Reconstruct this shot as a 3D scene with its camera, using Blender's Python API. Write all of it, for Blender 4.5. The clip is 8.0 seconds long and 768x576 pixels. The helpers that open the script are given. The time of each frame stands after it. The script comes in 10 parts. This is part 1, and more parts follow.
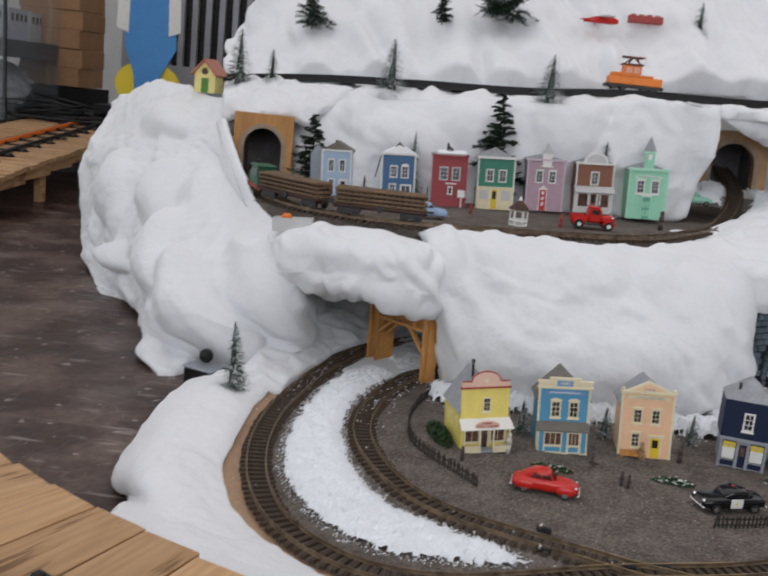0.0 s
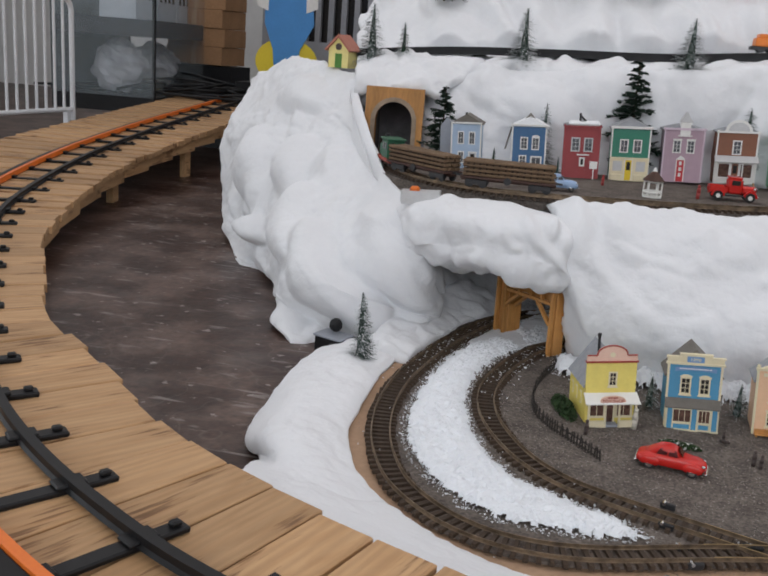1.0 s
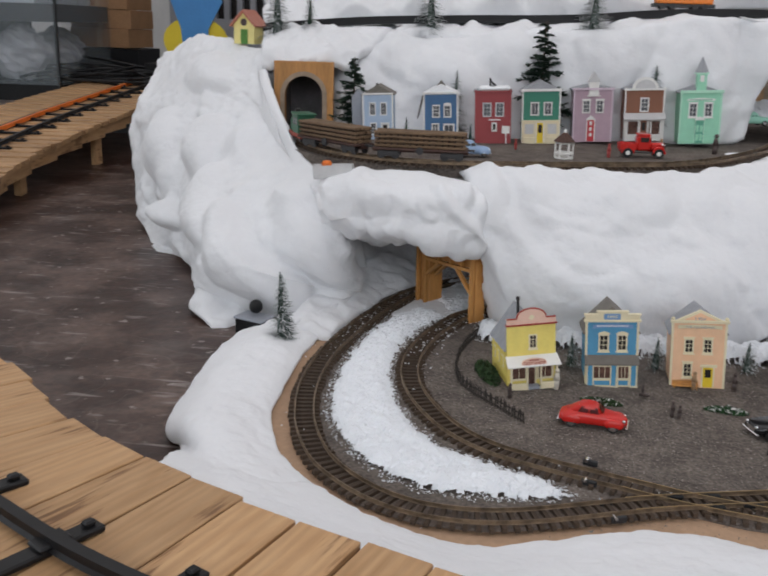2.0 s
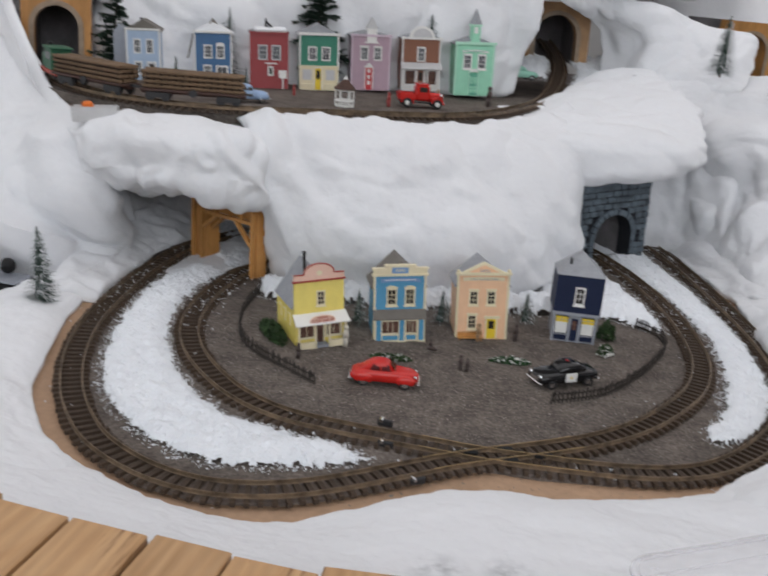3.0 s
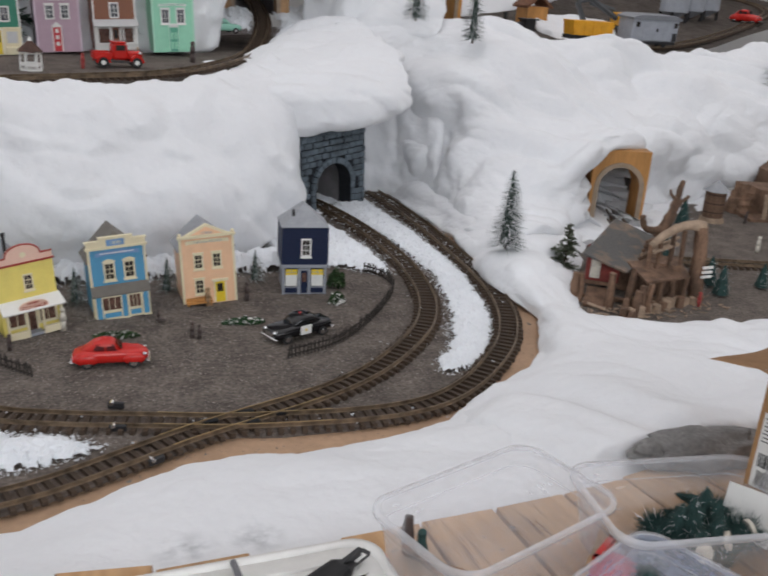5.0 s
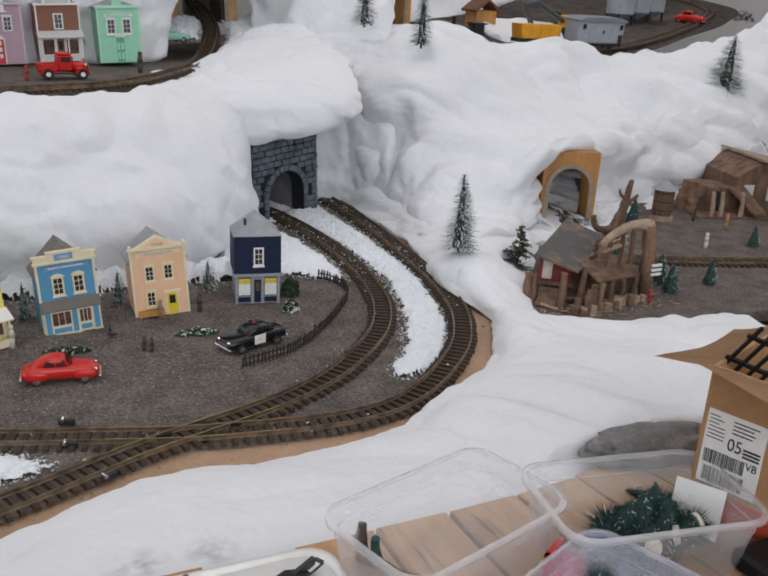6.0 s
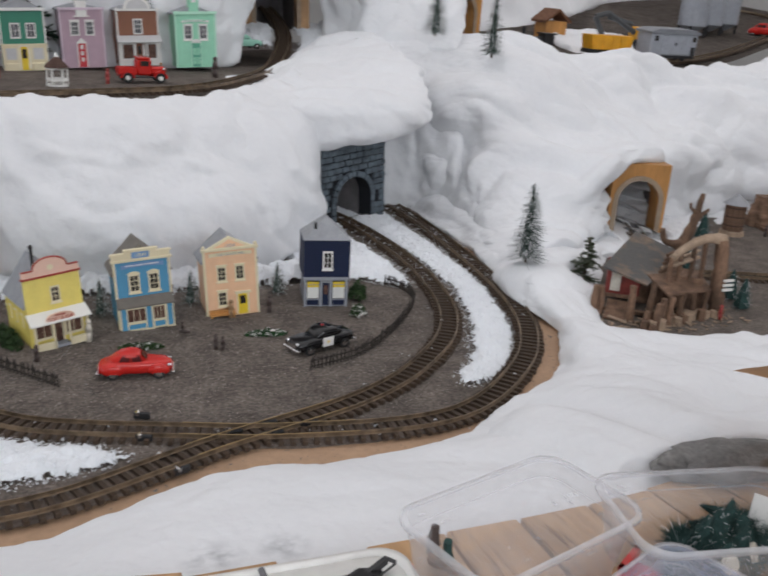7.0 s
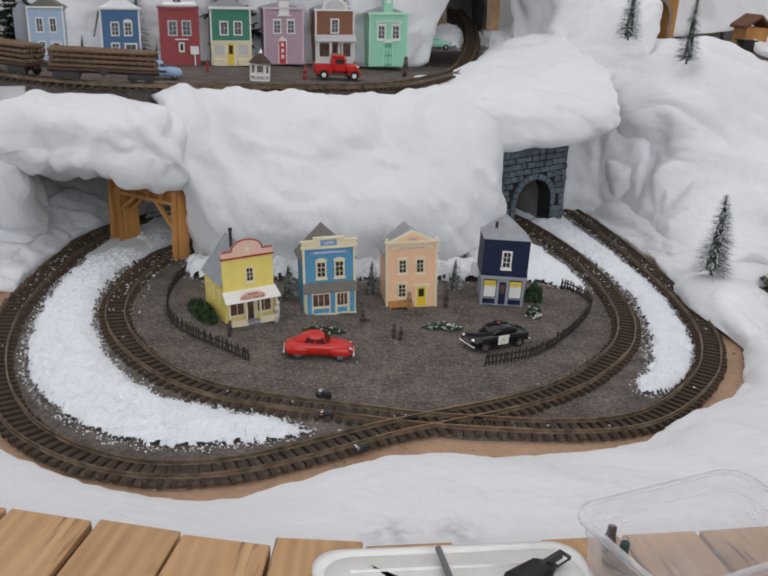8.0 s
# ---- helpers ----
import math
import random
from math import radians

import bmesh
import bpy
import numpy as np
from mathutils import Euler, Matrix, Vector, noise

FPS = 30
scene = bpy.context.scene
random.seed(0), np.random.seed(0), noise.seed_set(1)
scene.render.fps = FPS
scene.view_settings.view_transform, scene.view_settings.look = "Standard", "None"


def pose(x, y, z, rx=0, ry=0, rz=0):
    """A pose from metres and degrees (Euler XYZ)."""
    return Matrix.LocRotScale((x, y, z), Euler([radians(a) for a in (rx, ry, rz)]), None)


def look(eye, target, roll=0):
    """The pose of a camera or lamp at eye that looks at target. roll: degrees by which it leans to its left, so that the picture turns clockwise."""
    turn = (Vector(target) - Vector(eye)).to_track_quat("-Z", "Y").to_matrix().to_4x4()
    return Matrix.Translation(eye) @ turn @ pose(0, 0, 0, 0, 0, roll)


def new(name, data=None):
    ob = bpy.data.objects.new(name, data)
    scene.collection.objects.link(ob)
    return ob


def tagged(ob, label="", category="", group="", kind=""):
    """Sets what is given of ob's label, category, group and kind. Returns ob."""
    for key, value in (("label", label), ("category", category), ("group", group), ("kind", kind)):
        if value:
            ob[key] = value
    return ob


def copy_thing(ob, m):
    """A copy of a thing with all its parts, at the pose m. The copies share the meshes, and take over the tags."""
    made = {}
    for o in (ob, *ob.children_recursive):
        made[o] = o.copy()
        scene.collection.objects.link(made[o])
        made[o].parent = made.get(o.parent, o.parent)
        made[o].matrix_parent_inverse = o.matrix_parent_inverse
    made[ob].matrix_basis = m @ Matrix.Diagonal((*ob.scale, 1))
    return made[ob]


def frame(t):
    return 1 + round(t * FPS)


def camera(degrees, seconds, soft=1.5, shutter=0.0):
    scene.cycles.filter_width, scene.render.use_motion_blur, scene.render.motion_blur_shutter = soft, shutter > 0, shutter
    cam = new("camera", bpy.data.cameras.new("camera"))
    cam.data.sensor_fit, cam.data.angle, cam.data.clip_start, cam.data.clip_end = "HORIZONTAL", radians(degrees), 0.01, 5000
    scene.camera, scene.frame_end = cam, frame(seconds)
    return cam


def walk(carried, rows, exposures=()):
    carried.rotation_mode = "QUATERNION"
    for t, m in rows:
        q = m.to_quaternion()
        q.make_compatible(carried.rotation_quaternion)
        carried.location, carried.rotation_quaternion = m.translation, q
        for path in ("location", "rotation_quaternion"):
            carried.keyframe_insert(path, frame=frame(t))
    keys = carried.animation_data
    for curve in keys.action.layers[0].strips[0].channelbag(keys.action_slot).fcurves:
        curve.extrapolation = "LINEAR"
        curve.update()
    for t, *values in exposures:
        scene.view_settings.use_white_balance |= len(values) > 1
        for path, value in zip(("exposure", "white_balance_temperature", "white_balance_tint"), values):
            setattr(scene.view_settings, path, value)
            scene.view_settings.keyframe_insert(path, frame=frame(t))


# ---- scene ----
cam = camera(47.0, 8.0, soft=1.9, shutter=0.3)
PATH = [
    (0, (0.146, -0.329, 0.895), (0.032, 1.619, 0.458), 6.0),
    (0.2, (0.135, -0.348, 0.906), (-0.043, 1.584, 0.42), 6.0),
    (0.5, (0.142, -0.343, 0.893), (-0.168, 1.562, 0.369), 5.3),
    (1, (0.178, -0.354, 0.901), (-0.23, 1.533, 0.378), 4.4),
    (1.2, (0.192, -0.359, 0.901), (-0.206, 1.527, 0.366), 4.2),
    (2.3, (0.218, -0.28, 0.893), (0.064, 1.628, 0.315), 1.9),
    (2.5, (0.193, -0.245, 0.887), (0.138, 1.667, 0.301), 2.9),
    (3, (0.172, -0.193, 0.871), (0.444, 1.68, 0.225), 5.7),
    (3.5, (0.168, -0.168, 0.856), (0.613, 1.652, 0.157), 6.1),
    (4, (0.171, -0.162, 0.856), (0.67, 1.644, 0.158), 5.4),
    (4.5, (0.186, -0.156, 0.857), (0.798, 1.618, 0.164), 4.7),
    (5, (0.221, -0.158, 0.855), (1.046, 1.53, 0.172), 4.5),
    (5.2, (0.234, -0.151, 0.851), (1.108, 1.514, 0.172), 4.5),
    (6.3, (0.238, -0.172, 0.863), (1.146, 1.484, 0.205), 3.7),
    (6.5, (0.23, -0.165, 0.856), (1.138, 1.494, 0.206), 3.8),
    (7, (0.202, -0.166, 0.856), (0.997, 1.548, 0.199), 4.2),
    (7.5, (0.167, -0.176, 0.856), (0.719, 1.622, 0.177), 4.0),
    (8, (0.15, -0.189, 0.849), (0.6, 1.638, 0.173), 4.5),
]
walk(cam, [(t, look(eye, target, roll)) for t, eye, target, roll in PATH])

# ---- light: a closed hall lit by unseen area lights ----
world = bpy.data.worlds.new("hall_light")
scene.world = world
world.use_nodes = True
wn = world.node_tree
bg = wn.nodes["Background"]
sky = wn.nodes.new("ShaderNodeTexSky")
sky.sky_type, sky.sun_disc = "NISHITA", False
sky.sun_elevation, sky.sun_rotation = radians(55), radians(-40)
wn.links.new(sky.outputs[0], bg.inputs[0])
bg.inputs[1].default_value = 0.1
scene.view_settings.exposure = 0.0


def area_light(name, at, aim, sx, sy, watts, colour):
    d = bpy.data.lights.new(name, "AREA")
    d.shape, d.size, d.size_y, d.energy, d.color = "RECTANGLE", sx, sy, watts, colour
    ob = new(name, d)
    ob.matrix_world = look(at, aim)
    return ob


area_light("ceiling_lamp_panel", (1.3, 2.2, 3.85), (1.3, 2.2, 0), 8.0, 6.0, 114, (0.985, 0.965, 0.995))
# Unseen cool fills, added to brighten the front and the left side.
area_light("fill_light_south", (0.5, -3.8, 1.9), (0.5, 2.5, 0.4), 7.0, 2.8, 242, (0.91, 0.945, 1.0))
area_light("fill_light_west", (-8.6, 1.5, 1.9), (0, 2.4, 0.4), 5.0, 2.8, 140, (0.88, 0.94, 1.0))
# Unseen overhead fills, added to brighten the background and the upper yard.
area_light("overhead_fill_west", (-4.6, 7.0, 3.85), (-4.6, 7.0, 0), 4.5, 6.0, 75, (1.0, 0.97, 0.98))
area_light("overhead_fill_east", (5.6, 5.4, 3.85), (5.6, 5.4, 0), 4.0, 6.0, 80, (1.0, 0.97, 0.98))

# ---- materials ----
MATS = {}


def mat(name, base, rough=0.7, var=0.12, scale=30.0, bump=0.0, bscale=None, metal=0.0, spec=0.5, fine=0.05, alpha=None, coords="Object", stretch=(1, 1, 1), second=None, mix=(0.45, 0.6), sheen=0.0):
    """A surface with colour variation at two scales and fine relief."""
    if name in MATS:
        return MATS[name]
    m = bpy.data.materials.new(name)
    m.use_nodes = True
    nt = m.node_tree
    n, l = nt.nodes, nt.links
    b = n["Principled BSDF"]
    b.inputs["Roughness"].default_value = rough
    b.inputs["Metallic"].default_value = metal
    b.inputs["Specular IOR Level"].default_value = spec
    if sheen:
        b.inputs["Sheen Weight"].default_value = sheen
    tc = n.new("ShaderNodeTexCoord")
    mp = n.new("ShaderNodeMapping")
    mp.inputs["Scale"].default_value = stretch
    l.new(tc.outputs[coords], mp.inputs[0])
    big = n.new("ShaderNodeTexNoise")
    big.inputs["Scale"].default_value = scale
    big.inputs["Detail"].default_value = 5
    l.new(mp.outputs[0], big.inputs["Vector"])
    small = n.new("ShaderNodeTexNoise")
    small.inputs["Scale"].default_value = scale * 9
    small.inputs["Detail"].default_value = 3
    l.new(mp.outputs[0], small.inputs["Vector"])
    ramp = n.new("ShaderNodeValToRGB")
    lo = tuple(max(0, c * (1 - var)) for c in base)
    hi = tuple(min(1, c * (1 + var)) for c in base) if second is None else second
    e = ramp.color_ramp.elements
    e[0].color, e[1].color = (*lo, 1), (*hi, 1)
    e[0].position, e[1].position = mix if second else (0.3, 0.7)
    l.new(big.outputs[0], ramp.inputs[0])
    mixn = n.new("ShaderNodeMix")
    mixn.data_type, mixn.blend_type = "RGBA", "OVERLAY"
    mixn.inputs["Factor"].default_value = min(1.0, fine * 4)
    l.new(ramp.outputs[0], mixn.inputs["A"])
    l.new(small.outputs[0], mixn.inputs["B"])
    l.new(mixn.outputs["Result"], b.inputs["Base Color"])
    if bump:
        bn = n.new("ShaderNodeTexNoise")
        bn.inputs["Scale"].default_value = bscale or scale * 4
        bn.inputs["Detail"].default_value = 4
        l.new(mp.outputs[0], bn.inputs["Vector"])
        bp = n.new("ShaderNodeBump")
        bp.inputs["Strength"].default_value = 1.0
        bp.inputs["Distance"].default_value = bump
        l.new(bn.outputs[0], bp.inputs["Height"])
        l.new(bp.outputs[0], b.inputs["Normal"])
    MATS[name] = m
    return m


SNOW = mat("cotton_batting", (0.775, 0.785, 0.805), 1.0, 0.02, 6, 0.0025, 60, spec=0.05, fine=0.02, sheen=0.1)
SNOW.node_tree.nodes["Principled BSDF"].inputs["Subsurface Weight"].default_value = 0.3
SNOW.node_tree.nodes["Principled BSDF"].inputs["Subsurface Radius"].default_value = (1.0, 1.0, 1.0)
SNOW.node_tree.nodes["Principled BSDF"].inputs["Subsurface Scale"].default_value = 0.014
FLAKES = mat("loose_snow", (0.805, 0.83, 0.86), 0.9, 0.03, 30, 0.003, 160, spec=0.2, fine=0.03)


for key, value in (("Subsurface Weight", 0.3), ("Subsurface Scale", 0.006), ("Subsurface Radius", (1.0, 1.0, 1.0))):
    FLAKES.node_tree.nodes["Principled BSDF"].inputs[key].default_value = value


def shadow_spotted(name, spots):
    """Batting with grey spots painted in for shadow that shows through where it is thin: x, y, radius."""
    m = SNOW.copy()
    m.name = name
    n, l = m.node_tree.nodes, m.node_tree.links
    b = n["Principled BSDF"]
    base = b.inputs["Base Color"].links[0].from_socket
    tc = n.new("ShaderNodeTexCoord")
    nz = n.new("ShaderNodeTexNoise")
    nz.inputs["Scale"].default_value = 38
    nz.inputs["Detail"].default_value = 5
    l.new(tc.outputs["Object"], nz.inputs["Vector"])
    for x, y, r in spots:
        mp = n.new("ShaderNodeMapping")
        mp.inputs["Location"].default_value = (-x / r, -y / r, 0)
        mp.inputs["Scale"].default_value = (1 / r, 1 / r, 0.0)
        l.new(tc.outputs["Object"], mp.inputs["Vector"])
        ln = n.new("ShaderNodeVectorMath")
        ln.operation = "LENGTH"
        l.new(mp.outputs[0], ln.inputs[0])
        fall = n.new("ShaderNodeMapRange")
        fall.inputs["To Min"].default_value, fall.inputs["To Max"].default_value = 0.62, 0.0
        l.new(ln.outputs["Value"], fall.inputs["Value"])
        mul = n.new("ShaderNodeMath")
        mul.operation = "MULTIPLY"
        rg = n.new("ShaderNodeMapRange")
        rg.inputs["From Min"].default_value, rg.inputs["From Max"].default_value = 0.38, 0.62
        l.new(nz.outputs[0], rg.inputs["Value"])
        l.new(fall.outputs[0], mul.inputs[0])
        l.new(rg.outputs[0], mul.inputs[1])
        mx = n.new("ShaderNodeMix")
        mx.data_type = "RGBA"
        mx.inputs["B"].default_value = (0.22, 0.235, 0.25, 1)
        l.new(mul.outputs[0], mx.inputs["Factor"])
        l.new(base, mx.inputs["A"])
        base = mx.outputs["Result"]
    l.new(base, b.inputs["Base Color"])
    return m


GRAVEL = mat("dark_gravel", (0.150, 0.127, 0.111), 0.95, 0.28, 14, 0.006, 220, spec=0.2, fine=0.25)
BOARD = mat("brown_board", (0.42, 0.27, 0.17), 0.75, 0.1, 8, 0.001, 90, fine=0.05)
FLOOR = mat("slate_floor", (0.055, 0.024, 0.016), 0.38, 0.3, 4.0, 0.004, 12, spec=0.3, fine=0.2, second=(0.108, 0.068, 0.054), mix=(0.44, 0.60))


def scuff(m):
    """Pale streaks and chalky chips lying across a dark floor."""
    n, l = m.node_tree.nodes, m.node_tree.links
    b = n["Principled BSDF"]
    base = b.inputs["Base Color"].links[0].from_socket
    tc = n.new("ShaderNodeTexCoord")
    for ang, sc, lo, hi, amount in ((0.5, (4.0, 26.0, 1), 0.63, 0.70, 0.6), (-0.4, (7.0, 22.0, 1), 0.63, 0.70, 0.5), (1.2, (3.0, 5.0, 1), 0.56, 0.72, 0.16), (0.0, (20.0, 24.0, 1), 0.66, 0.69, 0.8)):
        mp = n.new("ShaderNodeMapping")
        mp.inputs["Rotation"].default_value = (0, 0, ang)
        mp.inputs["Scale"].default_value = sc
        l.new(tc.outputs["Object"], mp.inputs["Vector"])
        t = n.new("ShaderNodeTexNoise")
        t.inputs["Scale"].default_value = 1.0
        t.inputs["Detail"].default_value = 4
        l.new(mp.outputs[0], t.inputs["Vector"])
        r = n.new("ShaderNodeMapRange")
        r.inputs["From Min"].default_value, r.inputs["From Max"].default_value = lo, hi
        r.inputs["To Max"].default_value = amount
        l.new(t.outputs[0], r.inputs["Value"])
        mx = n.new("ShaderNodeMix")
        mx.data_type = "RGBA"
        mx.inputs["B"].default_value = (0.33, 0.29, 0.27, 1)
        l.new(r.outputs[0], mx.inputs["Factor"])
        l.new(base, mx.inputs["A"])
        base = mx.outputs["Result"]
    vm = n.new("ShaderNodeVectorMath")
    vm.operation = "ADD"
    wob = n.new("ShaderNodeTexNoise")
    wob.inputs["Scale"].default_value = 3.0
    l.new(tc.outputs["Object"], wob.inputs["Vector"])
    l.new(tc.outputs["Object"], vm.inputs[0])
    l.new(wob.outputs["Color"], vm.inputs[1])
    vo = n.new("ShaderNodeTexVoronoi")
    vo.feature = "DISTANCE_TO_EDGE"
    vo.inputs["Scale"].default_value = 1.9
    l.new(vm.outputs[0], vo.inputs["Vector"])
    r = n.new("ShaderNodeMapRange")
    r.inputs["From Min"].default_value, r.inputs["From Max"].default_value = 0.0, 0.012
    r.inputs["To Min"].default_value, r.inputs["To Max"].default_value = 0.22, 0.0
    l.new(vo.outputs["Distance"], r.inputs["Value"])
    mx = n.new("ShaderNodeMix")
    mx.data_type = "RGBA"
    mx.inputs["B"].default_value = (0.22, 0.18, 0.16, 1)
    l.new(r.outputs[0], mx.inputs["Factor"])
    l.new(base, mx.inputs["A"])
    l.new(mx.outputs["Result"], b.inputs["Base Color"])


scuff(FLOOR)
BALLAST = mat("track_bed_grit", (0.115, 0.090, 0.074), 0.95, 0.35, 40, 0.003, 220, fine=0.25)
TIE = mat("tie_plastic", (0.052, 0.032, 0.019), 0.75, 0.25, 60, 0.0008, 200, fine=0.1)
RAIL = mat("weathered_brass_rail", (0.20, 0.145, 0.095), 0.42, 0.5, 40, metal=0.5, fine=0.1)
RAILBRIGHT = mat("worn_brass_rail", (0.42, 0.30, 0.15), 0.4, 0.25, 50, metal=0.7, fine=0.08)
BLACK = mat("black_plastic", (0.009, 0.009, 0.010), 0.5, 0.2, 30, spec=0.3, fine=0.03)
ORANGE = mat("orange_plastic", (0.75, 0.17, 0.02), 0.45, 0.08, 12, fine=0.04)
HALLWALL = mat("hall_wall", (0.72, 0.72, 0.71), 0.8, 0.06, 2, fine=0.03)


def pine(name, tone):
    """Sawn pine: long grain along the board's length, darker streaks and knots."""
    m = bpy.data.materials.new(name)
    m.use_nodes = True
    nt = m.node_tree
    n, l = nt.nodes, nt.links
    b = n["Principled BSDF"]
    b.inputs["Roughness"].default_value = 0.62
    tc, mp = n.new("ShaderNodeTexCoord"), n.new("ShaderNodeMapping")
    info = n.new("ShaderNodeObjectInfo")
    mul = n.new("ShaderNodeVectorMath")
    mul.operation = "SCALE"
    mul.inputs["Scale"].default_value = 37.0
    comb = n.new("ShaderNodeCombineXYZ")
    for k in range(3):
        l.new(info.outputs["Random"], comb.inputs[k])
    l.new(comb.outputs[0], mul.inputs[0])
    l.new(tc.outputs["Object"], mp.inputs["Vector"])
    l.new(mul.outputs[0], mp.inputs["Location"])
    mp.inputs["Scale"].default_value = (1.6, 11, 11)
    grain = n.new("ShaderNodeTexNoise")
    grain.inputs["Scale"].default_value = 3.4
    grain.inputs["Detail"].default_value = 6
    grain.inputs["Roughness"].default_value = 0.6
    grain.inputs["Distortion"].default_value = 0.4
    l.new(mp.outputs[0], grain.inputs["Vector"])
    ramp = n.new("ShaderNodeValToRGB")
    e = ramp.color_ramp.elements
    e[0].position, e[0].color = 0.28, (tone[0] * 0.80, tone[1] * 0.73, tone[2] * 0.64, 1)
    e[1].position, e[1].color = 0.62, (*tone, 1)
    l.new(grain.outputs[0], ramp.inputs[0])
    # dark splinters along the grain, gathered in patches
    sm = n.new("ShaderNodeMapping")
    sm.inputs["Scale"].default_value = (9.0, 120.0, 60.0)
    l.new(tc.outputs["Object"], sm.inputs["Vector"])
    l.new(mul.outputs[0], sm.inputs["Location"])
    split = n.new("ShaderNodeTexNoise")
    split.inputs["Scale"].default_value = 1.0
    split.inputs["Detail"].default_value = 3
    l.new(sm.outputs[0], split.inputs["Vector"])
    pm = n.new("ShaderNodeMapping")
    pm.inputs["Scale"].default_value = (5.0, 9.0, 5.0)
    l.new(tc.outputs["Object"], pm.inputs["Vector"])
    l.new(mul.outputs[0], pm.inputs["Location"])
    patch = n.new("ShaderNodeTexNoise")
    patch.inputs["Scale"].default_value = 1.0
    patch.inputs["Detail"].default_value = 2
    l.new(pm.outputs[0], patch.inputs["Vector"])
    add = n.new("ShaderNodeMath")
    add.operation = "ADD"
    l.new(split.outputs[0], add.inputs[0])
    l.new(patch.outputs[0], add.inputs[1])
    sr = n.new("ShaderNodeMapRange")
    sr.inputs["From Min"].default_value, sr.inputs["From Max"].default_value = 1.13, 1.27
    sr.inputs["To Max"].default_value = 0.75
    l.new(add.outputs[0], sr.inputs["Value"])
    sp = n.new("ShaderNodeMix")
    sp.data_type = "RGBA"
    sp.inputs["B"].default_value = (tone[0] * 0.28, tone[1] * 0.19, tone[2] * 0.12, 1)
    l.new(sr.outputs[0], sp.inputs["Factor"])
    l.new(ramp.outputs[0], sp.inputs["A"])
    # growth rings cut lengthwise
    rm = n.new("ShaderNodeMapping")
    rm.inputs["Scale"].default_value = (1.1, 9.0, 9.0)
    l.new(tc.outputs["Object"], rm.inputs["Vector"])
    l.new(mul.outputs[0], rm.inputs["Location"])
    wave = n.new("ShaderNodeTexWave")
    wave.wave_type, wave.bands_direction = "BANDS", "Y"
    wave.inputs["Scale"].default_value = 1.7
    wave.inputs["Distortion"].default_value = 11.0
    wave.inputs["Detail"].default_value = 2.0
    wave.inputs["Detail Scale"].default_value = 0.7
    l.new(rm.outputs[0], wave.inputs["Vector"])
    wr = n.new("ShaderNodeMapRange")
    wr.inputs["To Min"].default_value, wr.inputs["To Max"].default_value = 0.90, 1.03
    l.new(wave.outputs["Fac"], wr.inputs["Value"])
    wv = n.new("ShaderNodeVectorMath")
    wv.operation = "SCALE"
    l.new(sp.outputs["Result"], wv.inputs[0])
    l.new(wr.outputs[0], wv.inputs["Scale"])
    knots = n.new("ShaderNodeTexVoronoi")
    kmap = n.new("ShaderNodeMapping")
    kmap.inputs["Scale"].default_value = (3.2, 6.0, 1)
    l.new(tc.outputs["Object"], kmap.inputs["Vector"])
    l.new(mul.outputs[0], kmap.inputs["Location"])
    l.new(kmap.outputs[0], knots.inputs["Vector"])
    knots.inputs["Scale"].default_value = 1.0
    kr = n.new("ShaderNodeValToRGB")
    kr.color_ramp.elements[0].position, kr.color_ramp.elements[0].color = 0.03, (0.16, 0.07, 0.03, 1)
    kr.color_ramp.elements[1].position, kr.color_ramp.elements[1].color = 0.10, (1, 1, 1, 1)
    l.new(knots.outputs["Distance"], kr.inputs[0])
    mx = n.new("ShaderNodeMix")
    mx.data_type, mx.blend_type = "RGBA", "MULTIPLY"
    mx.inputs["Factor"].default_value = 0.85
    l.new(wv.outputs[0], mx.inputs["A"])
    l.new(kr.outputs[0], mx.inputs["B"])
    hue = n.new("ShaderNodeHueSaturation")
    mr = n.new("ShaderNodeMapRange")
    mr.inputs["To Min"].default_value, mr.inputs["To Max"].default_value = 0.84, 1.10
    l.new(info.outputs["Random"], mr.inputs["Value"])
    l.new(mr.outputs[0], hue.inputs["Value"])
    l.new(mx.outputs["Result"], hue.inputs["Color"])
    l.new(hue.outputs[0], b.inputs["Base Color"])
    bp = n.new("ShaderNodeBump")
    bp.inputs["Distance"].default_value = 0.0006
    l.new(grain.outputs[0], bp.inputs["Height"])
    l.new(bp.outputs[0], b.inputs["Normal"])
    return m


PINE = pine("sawn_pine", (0.53, 0.325, 0.165))


# ---- building helpers ----
def mesh_from(bm, name):
    me = bpy.data.meshes.new(name)
    bm.normal_update()
    bm.to_mesh(me)
    bm.free()
    return me


def part(name, bm, material, parent=None, label="", smooth=False):
    me = mesh_from(bm, name)
    me.materials.append(material)
    if smooth:
        me.polygons.foreach_set("use_smooth", [True] * len(me.polygons))
    ob = new(name, me)
    ob.parent = parent
    if label:
        tagged(ob, label)
    return ob


def empty(name, m, label, category, group="", kind=""):
    ob = new(name)
    ob.empty_display_size = 0.02
    ob.matrix_basis = m
    return tagged(ob, label, category, group, kind)


